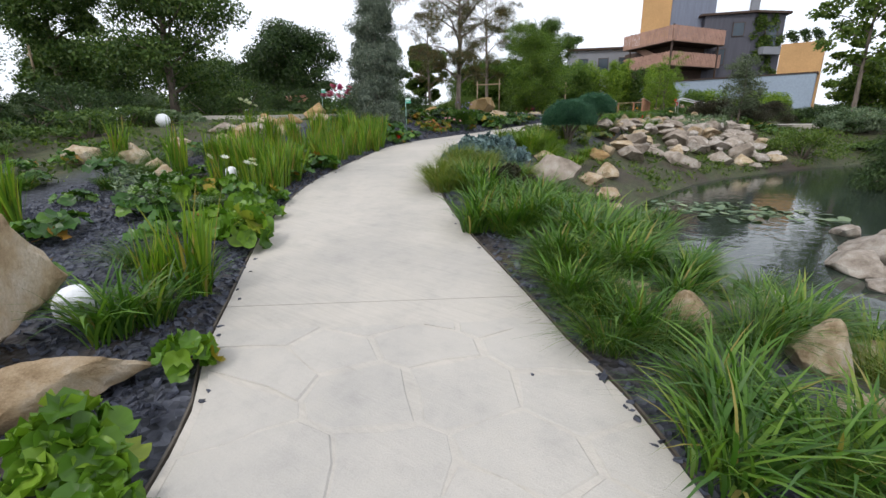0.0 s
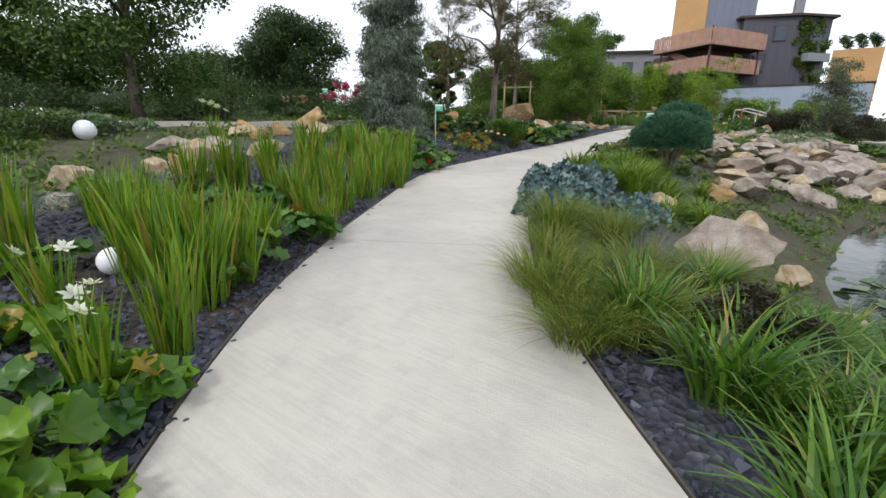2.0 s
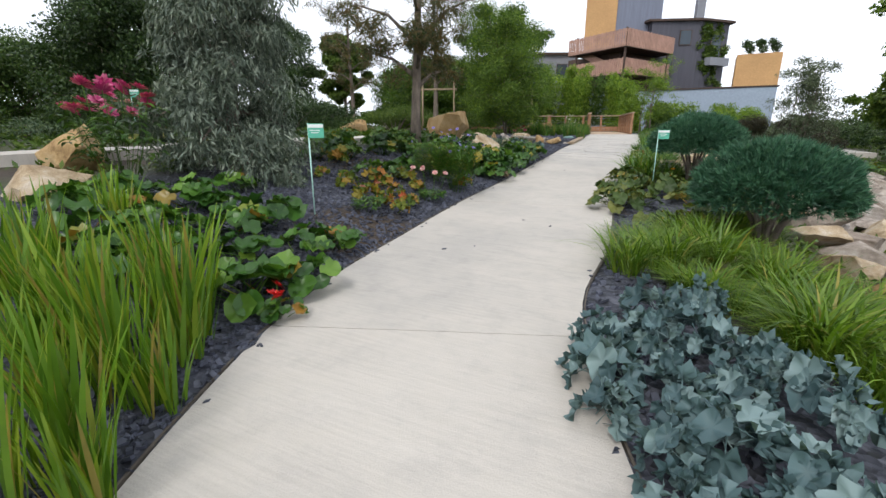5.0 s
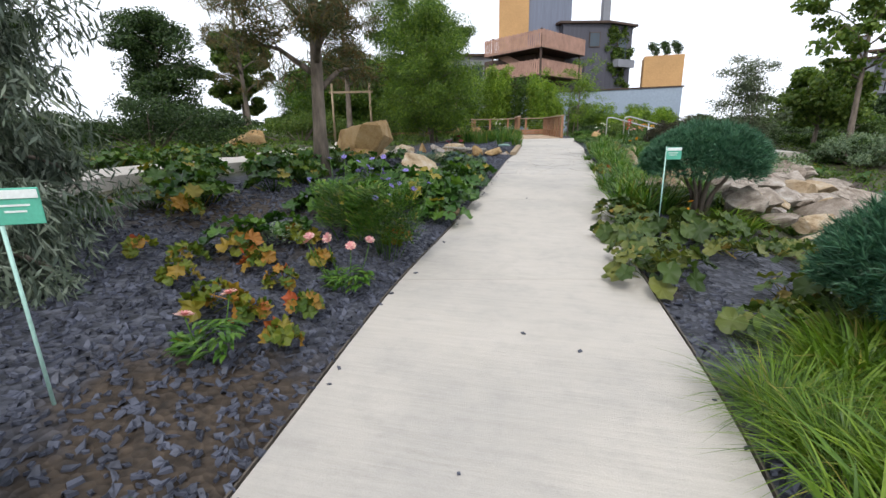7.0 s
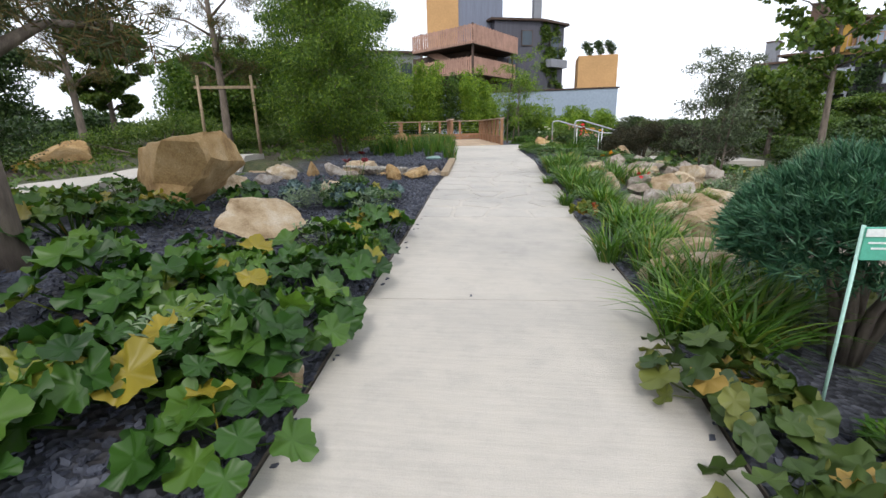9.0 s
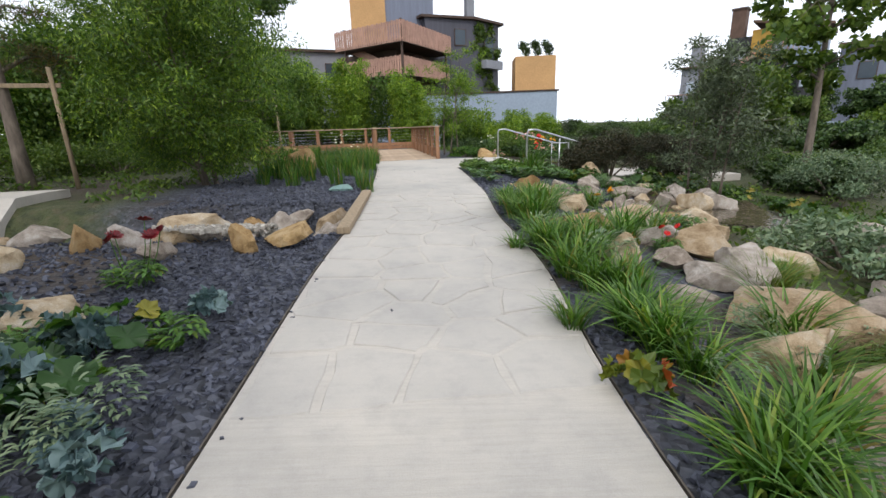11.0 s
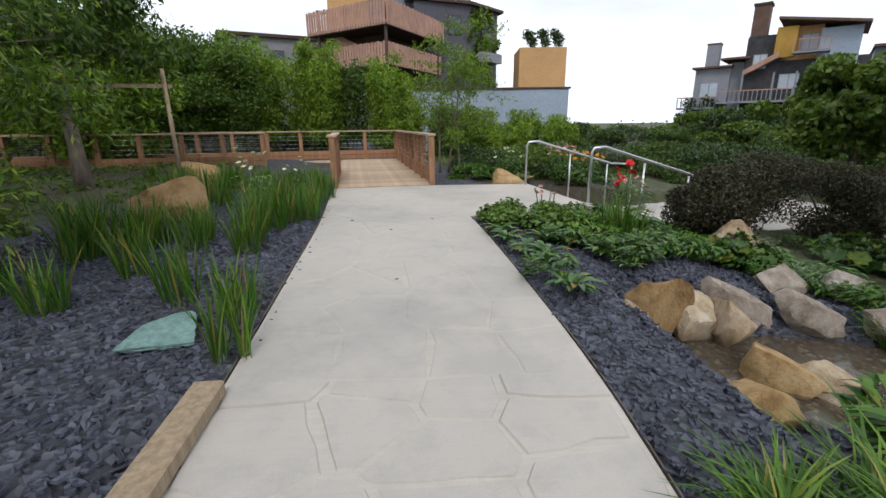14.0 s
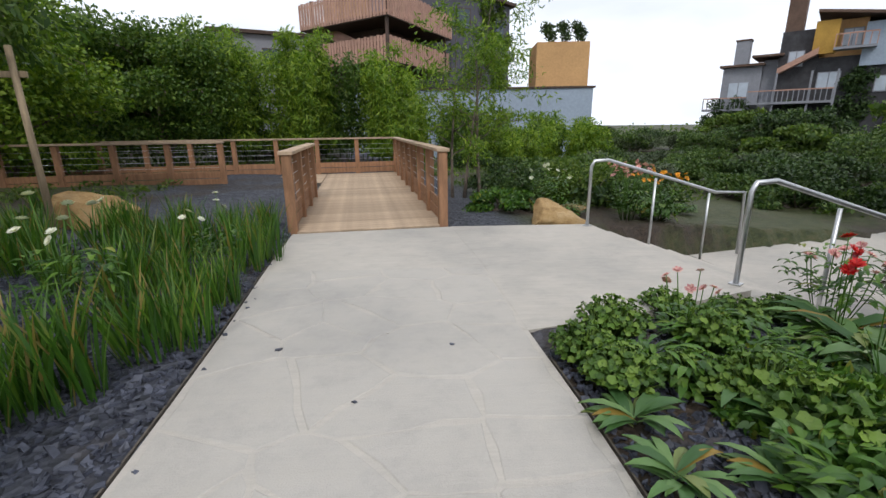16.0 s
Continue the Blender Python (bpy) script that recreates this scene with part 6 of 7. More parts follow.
for i in range(26):
    a = -1.9 + 3.9 * i / 25
    x, y = 3 + 36 * math.sin(a) + fill.uniform(-2, 2), 22 + 33 * math.cos(a) + fill.uniform(-2, 2)
    if x > 18 and y > 36:
        continue
    k = fill.choice((0, 1))
    shrub("hedge_shrub", x, y, (3.4, 3.0, fill.uniform(1.6, 2.8)), (G_TREE, G_DARK)[k], "tall dense green shrub at the garden boundary", "shrub", 800 + i, 9000, 0.24, 0.6)
for i in range(40):
    x, y = fill.uniform(16, 44), fill.uniform(6, 33)
    if (x < 23 and 23.5 < y < 31.5) or x < 15 + 0.25 * abs(y - 20):
        continue
    k = fill.choice((0, 1, 2, 2))
    shrub("shrub", x, y, (fill.uniform(1.2, 2.4), fill.uniform(1.2, 2.2), fill.uniform(0.8, 2.0) * (0.8 if x < 28 else 1.0) * (0.32 if y < 20 else 1.0)), (G_OLIVE, G_DARK, G_DEEP)[k], "leafy green shrub in the lower garden", "shrub", 900 + i, 5200, 0.13, 0.5)
for i, (x, y, h) in enumerate(((44, 30, 2.6), (47, 36, 2.4), (50, 41, 2.6), (41, 25, 3.4), (48, 25, 5.5), (43, 36, 2.0))):
    limb_tree("tree", x, y, h, 1.8, 0.14, 60 + i, G_DARK if i % 2 else G_TREE, "leafy tree in front of the hotel wing", "tree", None, 0.15, 18, 12000, 0.22, 0.6, 0.6, 0.1)
for i in range(120):
    y = fill.uniform(1.2, 20.5)
    x = float(np.interp(y, EDGE_R[:, 1], EDGE_R[:, 0])) + fill.uniform(0.35, 2.6) * (1.25 if y > 12 else 0.75)
    if 12.4 < y < 16 or by_bank_rock(x, y) or 7.6 < y < 12.6 and x < 2.2 or math.hypot(x - 3.74, y - 13.3) < 0.5 or float(land(x, y)) < POND_Z + 0.05:
        continue
    k = fill.random()
    if k < 0.45:
        plant("sedge_tussock", SEDGE_OL if fill.random() < 0.5 else SEDGE_ME, x, y, 0.95, "fine-leaved green sedge tussock on the pond bank", "ornamental grass", "sedge tussocks")
    elif k < 0.85:
        plant("daylily_clump", LILY_PALE if 9 < y < 17 else LILY_ME, x, y, 0.9, "arching clump of green daylily leaves on the bank", "daylily", "daylily clumps")
    else:
        plant("grey_sage", SAGE_ME, x, y, 0.8, "low grey-green leafy mound on the bank", "sage")
for i in range(60):
    x, y = fill.uniform(17.5, 36), fill.uniform(29.5, 42)
    if x < 19.6 + 0.5 * (y - 36) or (x < 22 and y < 31) or y > 52 - 0.35 * x:
        continue
    k = fill.choice((0, 1, 2, 2))
    shrub("shrub", x, y, (fill.uniform(0.9, 1.7), fill.uniform(0.9, 1.6), fill.uniform(0.5, 1.1)), (G_OLIVE, G_DARK, G_DEEP)[k], "leafy green shrub beyond the steps", "shrub", 1000 + i, 3600, 0.12, 0.45)
for i in range(20):
    y = fill.uniform(17.2, 20.6)
    x = float(np.interp(y, EDGE_L[:, 1], EDGE_L[:, 0])) - fill.uniform(0.3, 1.9)
    if math.hypot(x - 2.4, y - 20.5) < 0.8 or math.hypot(x - 0.72, y - 19.95) < 0.4:
        continue
    plant("lobed_leaf_plant", DARM_ME, x, y, 0.92, "clump of large lobed leaves in fresh green", "foliage plant", "lobed leaf plants")
side_line = [tuple(q) for q in SIDE_WALK]
for i in range(150):
    x, y = fill.uniform(-5.0, 1.6), fill.uniform(17.0, 24.5)
    s = float(near_line(np.array(x), np.array(y), side_line))
    if s < 0.95 or s > 2.3 or float(-signed_side(np.array(x), np.array(y), EDGE_L)) < 0.6 or math.hypot(x - 0.72, y - 19.95) < 0.5 or math.hypot(x - 1.85, y - 22.55) < 1.0:
        continue
    if y < 18.4 and fill.random() < 0.5:
        continue
    plant("lobed_leaf_plant", LOBED_FAR, x, y, 0.95, "clump of large lobed leaves in green and yellow", "foliage plant", "lobed leaf plants")
for i in range(26):
    y = fill.uniform(19.8, 22.3)
    x = float(np.interp(y, EDGE_L[:, 1], EDGE_L[:, 0])) - fill.uniform(0.25, 2.0)
    if math.hypot(x - 2.4, y - 20.5) < 0.8 or math.hypot(x - 1.95, y - 22.5) < 0.95:
        continue
    k = fill.choice((0, 1, 1, 2, 3))
    plant(("lobed_leaf_plant", "blue_kale", "grey_sage", "hellebore")[k], (DARM_ME, KALE_ME, SAGE_ME, HELL_ME)[k], x, y, 0.85,
          ("clump of large lobed leaves in fresh green", "blue-grey kale with ruffled leaves in the bed", "grey-green sage mound in the mixed bed", "low mound of fingered green leaves")[k], ("foliage plant", "kale", "sage", "hellebore")[k])
for i in range(40):
    x, y = fill.uniform(11.3, 14.4), fill.uniform(26.0, 28.2)
    if x < float(np.interp(y, EDGE_R[:, 1], EDGE_R[:, 0])) + 0.65 or (y > 27.7 and x > 11.9) or y > 28.6 - 0.3 * (x - 12) or i > 18:
        continue
    if i % 3:
        plant("hellebore", HELL_ME, x, y, 0.85, "low mound of fingered green hellebore leaves", "hellebore", "hellebores")
for i in range(64):
    x, y = fill.uniform(-7.2, -2.3), fill.uniform(2.6, 9.5)
    if math.hypot(x + 2.6, y - 2.6) < 0.75 or x > float(np.interp(y, EDGE_L[:, 1], EDGE_L[:, 0])) - 0.35:
        continue
    k = fill.choice((0, 0, 1, 2))
    plant(("bergenia", "grey_sage", "sedge_tussock")[k], (BERG_ME, SAGE_ME, SEDGE_ME)[k], x, y, 1.0, ("low bergenia with deep green rounded leaves", "grey-green leafy mound in the slate mulch", "fine-leaved green grass tuft in the slate mulch")[k],
          ("bergenia", "sage", "ornamental grass")[k])
for i in range(34):
    y = fill.uniform(0.9, 8.0)
    x = float(np.interp(y, EDGE_R[:, 1], EDGE_R[:, 0])) + fill.uniform(0.28, 1.7)
    if by_bank_rock(x, y):
        continue
    k = fill.random() < 0.6
    plant("sedge_tussock" if k else "daylily_clump", SEDGE_ME if k else LILY_ME, x, y, 0.95, "fine-leaved green sedge tussock on the pond bank" if k else "arching clump of green daylily leaves on the bank", "ornamental grass" if k else "daylily", "sedge tussocks" if k else "daylily clumps")
for i in range(60):
    y = fill.uniform(11.6, 17.5)
    x = float(np.interp(y, EDGE_R[:, 1], EDGE_R[:, 0])) + fill.uniform(0.25, 2.4)
    if math.hypot(x - 3.74, y - 13.3) < 0.45 or (y < 12.4 and x < 2.4):
        continue
    if y > 13.9:
        if fill.random() < 0.6:
            plant("broad_leaf_plant", VINE_ME, x, y, 0.85, "sprawling plant with broad yellowing green leaves", "foliage plant", "broad leaf plants")
        continue
    if y > 12.5:
        plant("sedge_tussock", SEDGE_LIME, x, y, 0.95, "fine-leaved bright green sedge tussock beside the path", "ornamental grass", "sedge tussocks")
        continue
    plant("daylily_clump", LILY_PALE, x, y, 0.95, "arching clump of lime green daylily leaves on the bank", "daylily", "daylily clumps")
for i in range(46):
    y = fill.uniform(11.2, 13.9)
    x = float(np.interp(y, EDGE_R[:, 1], EDGE_R[:, 0])) + fill.uniform(0.2, 2.3)
    if y < 12.15 and x < 1.9 or math.hypot(x - 3.72, y - 13.4) < 0.4:
        continue
    lime = fill.random() < 0.5
    plant("sedge_tussock" if lime else "daylily_clump", SEDGE_LIME if lime else LILY_PALE, x, y, 1.0, "fine-leaved bright green sedge tussock beside the path" if lime else "arching clump of lime green daylily leaves on the bank",
          "ornamental grass" if lime else "daylily", "sedge tussocks" if lime else "daylily clumps")
for i in range(26):
    y = fill.uniform(2.7, 4.9)
    x = float(np.interp(y, EDGE_R[:, 1], EDGE_R[:, 0])) + fill.uniform(0.25, 1.2)
    if not by_bank_rock(x, y):
        fine = i % 2
        plant("sedge_tussock" if fine else "daylily_clump", SEDGE_ME if fine else LILY_ME, x, y, 0.9, "fine-leaved green sedge tussock beside the path" if fine else "arching clump of deep green daylily leaves spilling by the path",
              "ornamental grass" if fine else "daylily", "sedge tussocks" if fine else "daylily clumps")
for x, y in ((-2.1, 2.55), (-1.95, 2.75), (-1.88, 3.15)):
    plant("daylily_clump", LILY_ME, x, y, 1.0, "upright clump of narrow green leaves by the boulders", "daylily", "daylily clumps")
for i in range(52):
    y = fill.uniform(17.3, 24.0)
    x = float(np.interp(y, EDGE_R[:, 1], EDGE_R[:, 0])) + fill.uniform(0.22, 0.95)
    if math.hypot(x - 8.95, y - 22.3) < 0.6 or math.hypot(x - 6.05, y - 18.35) < 0.6:
        continue
    plant("daylily_clump", LILY_ME, x, y, 0.9, "arching clump of deep green daylily leaves spilling by the path", "daylily", "daylily clumps")
for i in range(34):
    y = fill.uniform(29.3, 34)
    x = float(np.interp(y, EDGE_L[:, 1], EDGE_L[:, 0])) - fill.uniform(0.25, 3.4)
    if math.hypot(x - 8.5, y - 30.8) < 1.0 or x < 7.6:
        continue
    plant("iris_clump", IRIS_DK, x, y, 0.9, "upright clump of deep green iris leaves by the boardwalk", "iris", "iris clumps")
for i in range(34):
    x, y = fill.uniform(12.6, 15.4), fill.uniform(22.4, 27.9)
    if near_line(np.array(x), np.array(y), BROOK) < 1.2 or x > 14.2 + 0.3 * (y - 25):
        continue
    plant("hellebore", HELL_ME if fill.random() < 0.7 else SAGE_ME, x, y, 0.95, "low leafy green mound in the planted bank", "hellebore", "hellebores")
for i in range(44):
    t = fill.random()
    a, b = Vector(EDGE_L[4 + int(t * 8)]), Vector(EDGE_L[5 + int(t * 8)])
    p = a.lerp(b, fill.random())
    x, y = p.x - fill.uniform(0.3, 2.3), p.y + fill.uniform(-0.2, 0.8)
    if 11.5 < y < 16.5 and x > -3.2 or y > 13 or min(math.hypot(x - p[0], y - p[1]) for p in BERGENIA) < 0.5:
        continue
    plant("iris_clump", IRIS_ME, x, y, 0.9, "upright clump of sword-shaped lime green iris leaves", "iris", "iris clumps")

for i in range(20):
    a = radians(50 + 1.5 * i)
    x, y = 9.8 + fill.uniform(36, 44) * math.sin(a), 26.7 + fill.uniform(36, 44) * math.cos(a)
    shrub("hedge_shrub", x, y, (2.2, 2.0, fill.uniform(1.5, 2.1)), (G_DEEP, G_OLIVE, G_DARK)[i % 3], "dense green shrub in the far hedge of the lower garden", "shrub", 1200 + i, 5000, 0.17, 0.5)
for i in range(46):
    x, y = fill.uniform(16.0, 19.5), fill.uniform(30.4, 33.5)
    if math.hypot(x - 17.2, y - 30.85) < 0.45 or math.hypot(x - 18.3, y - 30.9) < 0.45 or x - 15.6 < 0.45 * (y - 31.5) or near_line(np.array(x), np.array(y), [(15.42, 30.45), (17.8, 29.3)]) < 0.6:
        continue
    k = i % 3
    plant(("hellebore", "grey_sage", "foliage_plant")[k], (HELL_ME, SAGE_ME, LOBED_FAR)[k], x, y, 0.85, "low leafy mound in the bed beyond the handrail", "foliage plant")
for i in range(60):
    x, y = fill.uniform(13.3, 17.5), fill.uniform(20.5, 25.6)
    if near_line(np.array(x), np.array(y), BROOK) < 1.3 or math.hypot((x - 13.2) / 1.25, y - 21.6) < 1.5:
        continue
    plant("hellebore", HELL_ME if i % 3 else LOBED_FAR, x, y, 0.95, "low leafy green mound in the planted bank", "hellebore", "hellebores")

# bamboo hedge behind the deck, plant by plant
for i in range(27):
    t = i / 26
    x, y = 2.0 + 27.0 * t, 50.5 - 9.5 * t + 1.0 * math.sin(i * 2.1)
    rng = np.random.default_rng(500 + i)
    h = 3.9 + 0.9 * rng.uniform() - 2.2 * smooth(0.66, 0.8, np.array(t))
    root = tagged(new("bamboo"), "dense bright green bamboo clump in the hedge", "bamboo", "bamboo hedge")
    root.location = (x, y, float(land(x, y)) - 0.05)
    wood, cs, rs = [], [], []
    for k in range(11):
        bx, by = rng.normal(0, 0.6, 2)
        tx, ty = bx + rng.normal(0, 0.3), by + rng.normal(0, 0.3)
        hh = h * rng.uniform(0.75, 1.1)
        wood.append(tube([(bx, by, 0), ((bx + tx) / 2, (by + ty) / 2, hh * 0.6), (tx, ty, hh)], [0.018, 0.014, 0.004], 5))
        for q in (0.25, 0.45, 0.65, 0.82, 0.97):
            cs.append((bx + (tx - bx) * q, by + (ty - by) * q, hh * q))
            rs.append((0.55, 0.55, 0.42))
    tagged(part("cane_cluster", mesh_of("canes", *joined(wood), G_BAMBOO_DARK), root), kind="stuff")
    part("foliage", mesh_of("foliage", *leaf_cloud(rng, cs, rs, 8500, 0.24, 0.22, 0.35), G_BAMBOO if i % 4 else G_BAMBOO_DARK, False), root)

rng = np.random.default_rng(71)
a = rng.uniform(0, 6.28, 260)
rr = rng.uniform(75, 140, 260)
cs = np.stack([rr * np.cos(a) + 5, rr * np.sin(a) + 20, rng.uniform(-1, 2.0, 260)], -1)
woods = new("far_woods", mesh_of("far_woods", *leaf_cloud(rng, cs, np.full((260, 3), 4.5) * (1.4, 1.4, 0.7), 60000, 0.7, 0.6), G_TREE, False))
tagged(woods, "distant belt of trees round the garden", "woods", kind="stuff")

rng = np.random.default_rng(72)
px, py = rng.uniform(-24, 40, 9000), rng.uniform(-2, 46, 9000)
po = np.where(signed_side(px, py, EDGE_R) > 0, signed_side(px, py, EDGE_R) - np.interp(py, (0, 20, 23, 28, 31), (1.3, 2.0, 3.2, 3.6, 1.2)), -signed_side(px, py, EDGE_L) - 3.4)
pz = land(px, py)
side_off = near_line(px, py, [tuple(p) for p in SIDE_WALK])
ok = (po > 0) & (pz > POND_Z + 0.08) & (side_off > 1.0) & (near_line(px, py, BROOK) > 1.2) & (near_line(px, py, [(12.9, 32.3), (17, 40.2)]) > 1.6) & (near_line(px, py, [(16, 39.8), (4, 45.5)]) > 1.8) & ~((px > 12) & (px < 23) & (py > 24) & (py < 31.5))
cs = np.stack([px, py, pz + 0.06], -1)[ok]
cover = new("ground_cover", mesh_of("ground_cover", *leaf_cloud(rng, cs, np.full((len(cs), 3), 0.28) * (1, 1, 0.45), 130000, 0.12, 0.4), G_TREE, False))
tagged(cover, "low mixed green ground cover plants in the borders", "ground cover", kind="stuff")

# stakes, lamps, labels
def stake_frame(x, y, turn, tall, label="pale timber stakes with a crossbar holding a young tree", gap=1.5):
    f = tagged(new("tree_stake"), label, "tree stake", "tree stakes")
    f.matrix_basis = pose(x, y, float(land(x, y)) - 0.05, 0, 0, turn)
    for s in (-gap / 2, gap / 2):
        part("stake", mesh_of("stake", *tube([(s, 0, 0), (s * 0.97, 0.02, tall)], [0.045, 0.04], 10), M_BARK_PALE), f)
    part("crossbar", mesh_of("crossbar", *box((gap + 0.2, 0.03, 0.08), (0, 0.05, tall * 0.86), 0.005), M_BARK_PALE, False), f)
    return f


stake_frame(3.1, 30.6, -20, 2.3)
stake_frame(8.4, 35.1, -28, 2.4, gap=1.9)
stake_frame(-15.3, 18.8, 20, 2.8, gap=1.2)
for x, y, d in ((-2.42, 2.72, 0.27), (-7.4, 12.3, 0.36), (-9.8, 14.2, 0.46), (-14.0, 18.2, 0.6), (-3.45, 7.35, 0.22), (-3.3, 1.8, 0.4)):
    lamp = tagged(new("globe_lamp"), "unlit milk-white globe garden lamp on the ground", "garden lamp", "globe lamps")
    lamp.location = (x, y, float(land(x, y)))
    prof = [(0.0, 1.0), (0.25, 0.97), (0.5, 0.87), (0.75, 0.66), (0.93, 0.36), (1.0, 0.0), (0.94, -0.34), (0.78, -0.62), (0.55, -0.83), (0.4, -0.92)]
    vs = [(d / 2 * r * math.cos(q), d / 2 * r * math.sin(q), d / 2 * (0.9 + z)) for r, z in prof for q in np.linspace(0, 2 * math.pi, 20, endpoint=False)]
    fs = [(i * 20 + j, (i + 1) * 20 + j, (i + 1) * 20 + (j + 1) % 20, i * 20 + (j + 1) % 20) for i in range(len(prof) - 1) for j in range(20)]
    part("globe", mesh_of("globe", vs, fs, M_LAMP), lamp)
    part("foot", mesh_of("foot", *tube([(0, 0, -0.06), (0, 0, d * 0.06)], d * 0.2, 14), M_EDGING), lamp, "dark foot ring")
for x, y, tall, turn in ((-1.1, 14.55, 1.05, 10), (-5.0, 19.7, 1.1, 5), (4.52, 16.5, 1.08, 35)):
    sg = tagged(new("plant_label"), "small green and white plant label on a thin rod", "plant label", "plant labels")
    sg.matrix_basis = pose(x, y, float(land(x, y)) - 0.05, 0, 0, -turn)
    part("rod", mesh_of("rod", *tube([(0, 0, 0), (0, 0, tall)], 0.008, 8), M_SIGN_POLE), sg)
    part("plate", mesh_of("plate", *box((0.17, 0.008, 0.15), (0.085, -0.012, tall - 0.08), 0.003), M_SIGN, False), sg, "green plate")
    part("header", mesh_of("header", *box((0.165, 0.004, 0.035), (0.085, -0.019, tall - 0.03), 0.001), M_SIGN_W, False), sg, "white header band")
    for k, w in enumerate((0.11, 0.08)):
        part("text_line", mesh_of("text_line", *box((w, 0.002, 0.008), (0.075, -0.0175, tall - 0.075 - 0.025 * k)), M_SIGN_W, False), sg)


# ---- buildings ----
M_DARKWALL = plain_mat("dark_slate_cladding", (0.075, 0.075, 0.095), 0.6, 0, 0.15, 0.6, 5, 0.1, (6, 6, 0.3))
M_OCHRE = plain_mat("ochre_render", (0.52, 0.31, 0.14), 0.9, 0, 0.1, 0.5, 8, 0.1)
M_BLUEWALL = plain_mat("blue_grey_wall", (0.30, 0.36, 0.44), 0.8, 0, 0.06, 0.4, 6, 0.1)
M_BLUEBLOCK = plain_mat("blue_grey_metal_cladding", (0.17, 0.19, 0.25), 0.5, 0, 0.12, 0.8, 5, 0.1, (5, 5, 0.3))
M_SLAT = plain_mat("pinkish_larch_slat", (0.42, 0.25, 0.19), 0.8, 0, 0.2, 1.5, 9, 0.1)
# near-black brown: recess shade put into the colour; dark trim uses it too
M_SHADE = plain_mat("dark_timber_and_shade", (0.07, 0.045, 0.035), 0.8, 0, 0.2, 1.0, 8, 0.1)
M_GREYWALL = plain_mat("pale_grey_cladding", (0.24, 0.25, 0.28), 0.7, 0, 0.1, 0.6, 5, 0.1)
M_GLASS = plain_mat("dark_window_glass", (0.05, 0.07, 0.09), 0.08, 0, 0.1, 0.3, 2, 0.0)
M_SLATECLAD = plain_mat("dark_slate_hung_wall", (0.045, 0.045, 0.05), 0.8, 0, 0.35, 1.5, 9, 0.4)
M_YELLOW = plain_mat("ochre_yellow_panel", (0.42, 0.25, 0.05), 0.8, 0, 0.15, 0.8, 6, 0.1)
M_TURQ = plain_mat("turquoise_glass", (0.25, 0.48, 0.47), 0.2, 0, 0.1, 0.5, 4, 0.0)
M_TILE = plain_mat("brown_shingle_roof", (0.12, 0.075, 0.055), 0.85, 0, 0.25, 1.2, 9, 0.3)


def wall_box(parent, name, outline, z0, z1, mat, label=""):
    return part(name, mesh_of(name, *prism(outline, z0, z1), mat, False), parent, label)


def slat_band(parent, line, z0, z1, gap=0.26, lean=0.0):
    """A parapet of upright slats with rails behind."""
    parts = []
    for a, b in zip(line[:-1], line[1:]):
        a, b = np.array(a, float), np.array(b, float)
        n = int(np.hypot(*(b - a)) / gap)
        d = (b - a) / np.hypot(*(b - a))
        o = np.array((d[1], -d[0])) * 0.05
        for i in range(n):
            p = a + (b - a) * i / n
            q = p + d * gap * 0.7
            parts.append(prism([tuple(p), tuple(q), tuple(q + o), tuple(p + o)], z0, z1 + 0.05 * (i % 2)))
        back = [tuple(a - o * 0.4), tuple(b - o * 0.4), tuple(b - o * 1.5), tuple(a - o * 1.5)]
        for z in (z0 + 0.12, z1 - 0.25):
            parts.append(prism(back, z, z + 0.12))
    ob = part("slat_parapet", mesh_of("slat_parapet", *joined(parts), M_SLAT, False), parent, "pinkish larch slat parapet")
    return tagged(ob, kind="stuff")


def window(parent, a, b, z0, z1, out=0.06):
    a, b = Vector(a), Vector(b)
    d = (b - a).normalized()
    n = Vector((d.y, -d.x)) * out
    w = wall_box(parent, "window", [a, b, b + n, a + n], z0, z1, M_SHADE, "dark-framed window")
    e = d * 0.08
    wall_box(w, "pane", [a + e + n, b - e + n, b - e + n * 1.3, a + e + n * 1.3], z0 + 0.08, z1 - 0.08, M_GLASS)


hotel = tagged(new("hotel_building"), "modern hotel block with dark cladding, ochre tower and slatted terraces", "building")
A, B, C = Vector((24.3, 50.4)), Vector((32.1, 54.3)), Vector((22.0, 57.6))
w_dir, u_dir = (C - A).normalized(), (B - A).normalized()
for z, k in ((9.3, 0.0), (6.95, 0.25)):
    a, b, c = A + (u_dir + w_dir) * k, B + w_dir * k, C + u_dir * k
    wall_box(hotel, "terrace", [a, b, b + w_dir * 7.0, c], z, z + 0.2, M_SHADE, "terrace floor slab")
    slat_band(hotel, [c, a, b], z + 0.05, z + (1.55 if z > 8 else 1.42))
ins = (u_dir + w_dir) * 2.2
# set-back wall, coloured as dark as the shade beneath the terraces
wall_box(hotel, "wall", [A + ins, B + w_dir * 2.2, B + w_dir * 9, C + u_dir * 2.2 + w_dir * 2], 0.8, 9.29, M_SHADE, "recessed timber wall, terrace shade put into its dark colour")
for p in (A + (u_dir + w_dir) * 0.15, A + w_dir * 6.5 + u_dir * 0.15, A + u_dir * 7.9 + w_dir * 0.15):
    wall_box(hotel, "column", [p, p + u_dir * 0.16, p + u_dir * 0.16 + w_dir * 0.16, p + w_dir * 0.16], 0.8, 11.0, M_SHADE, "dark steel column")
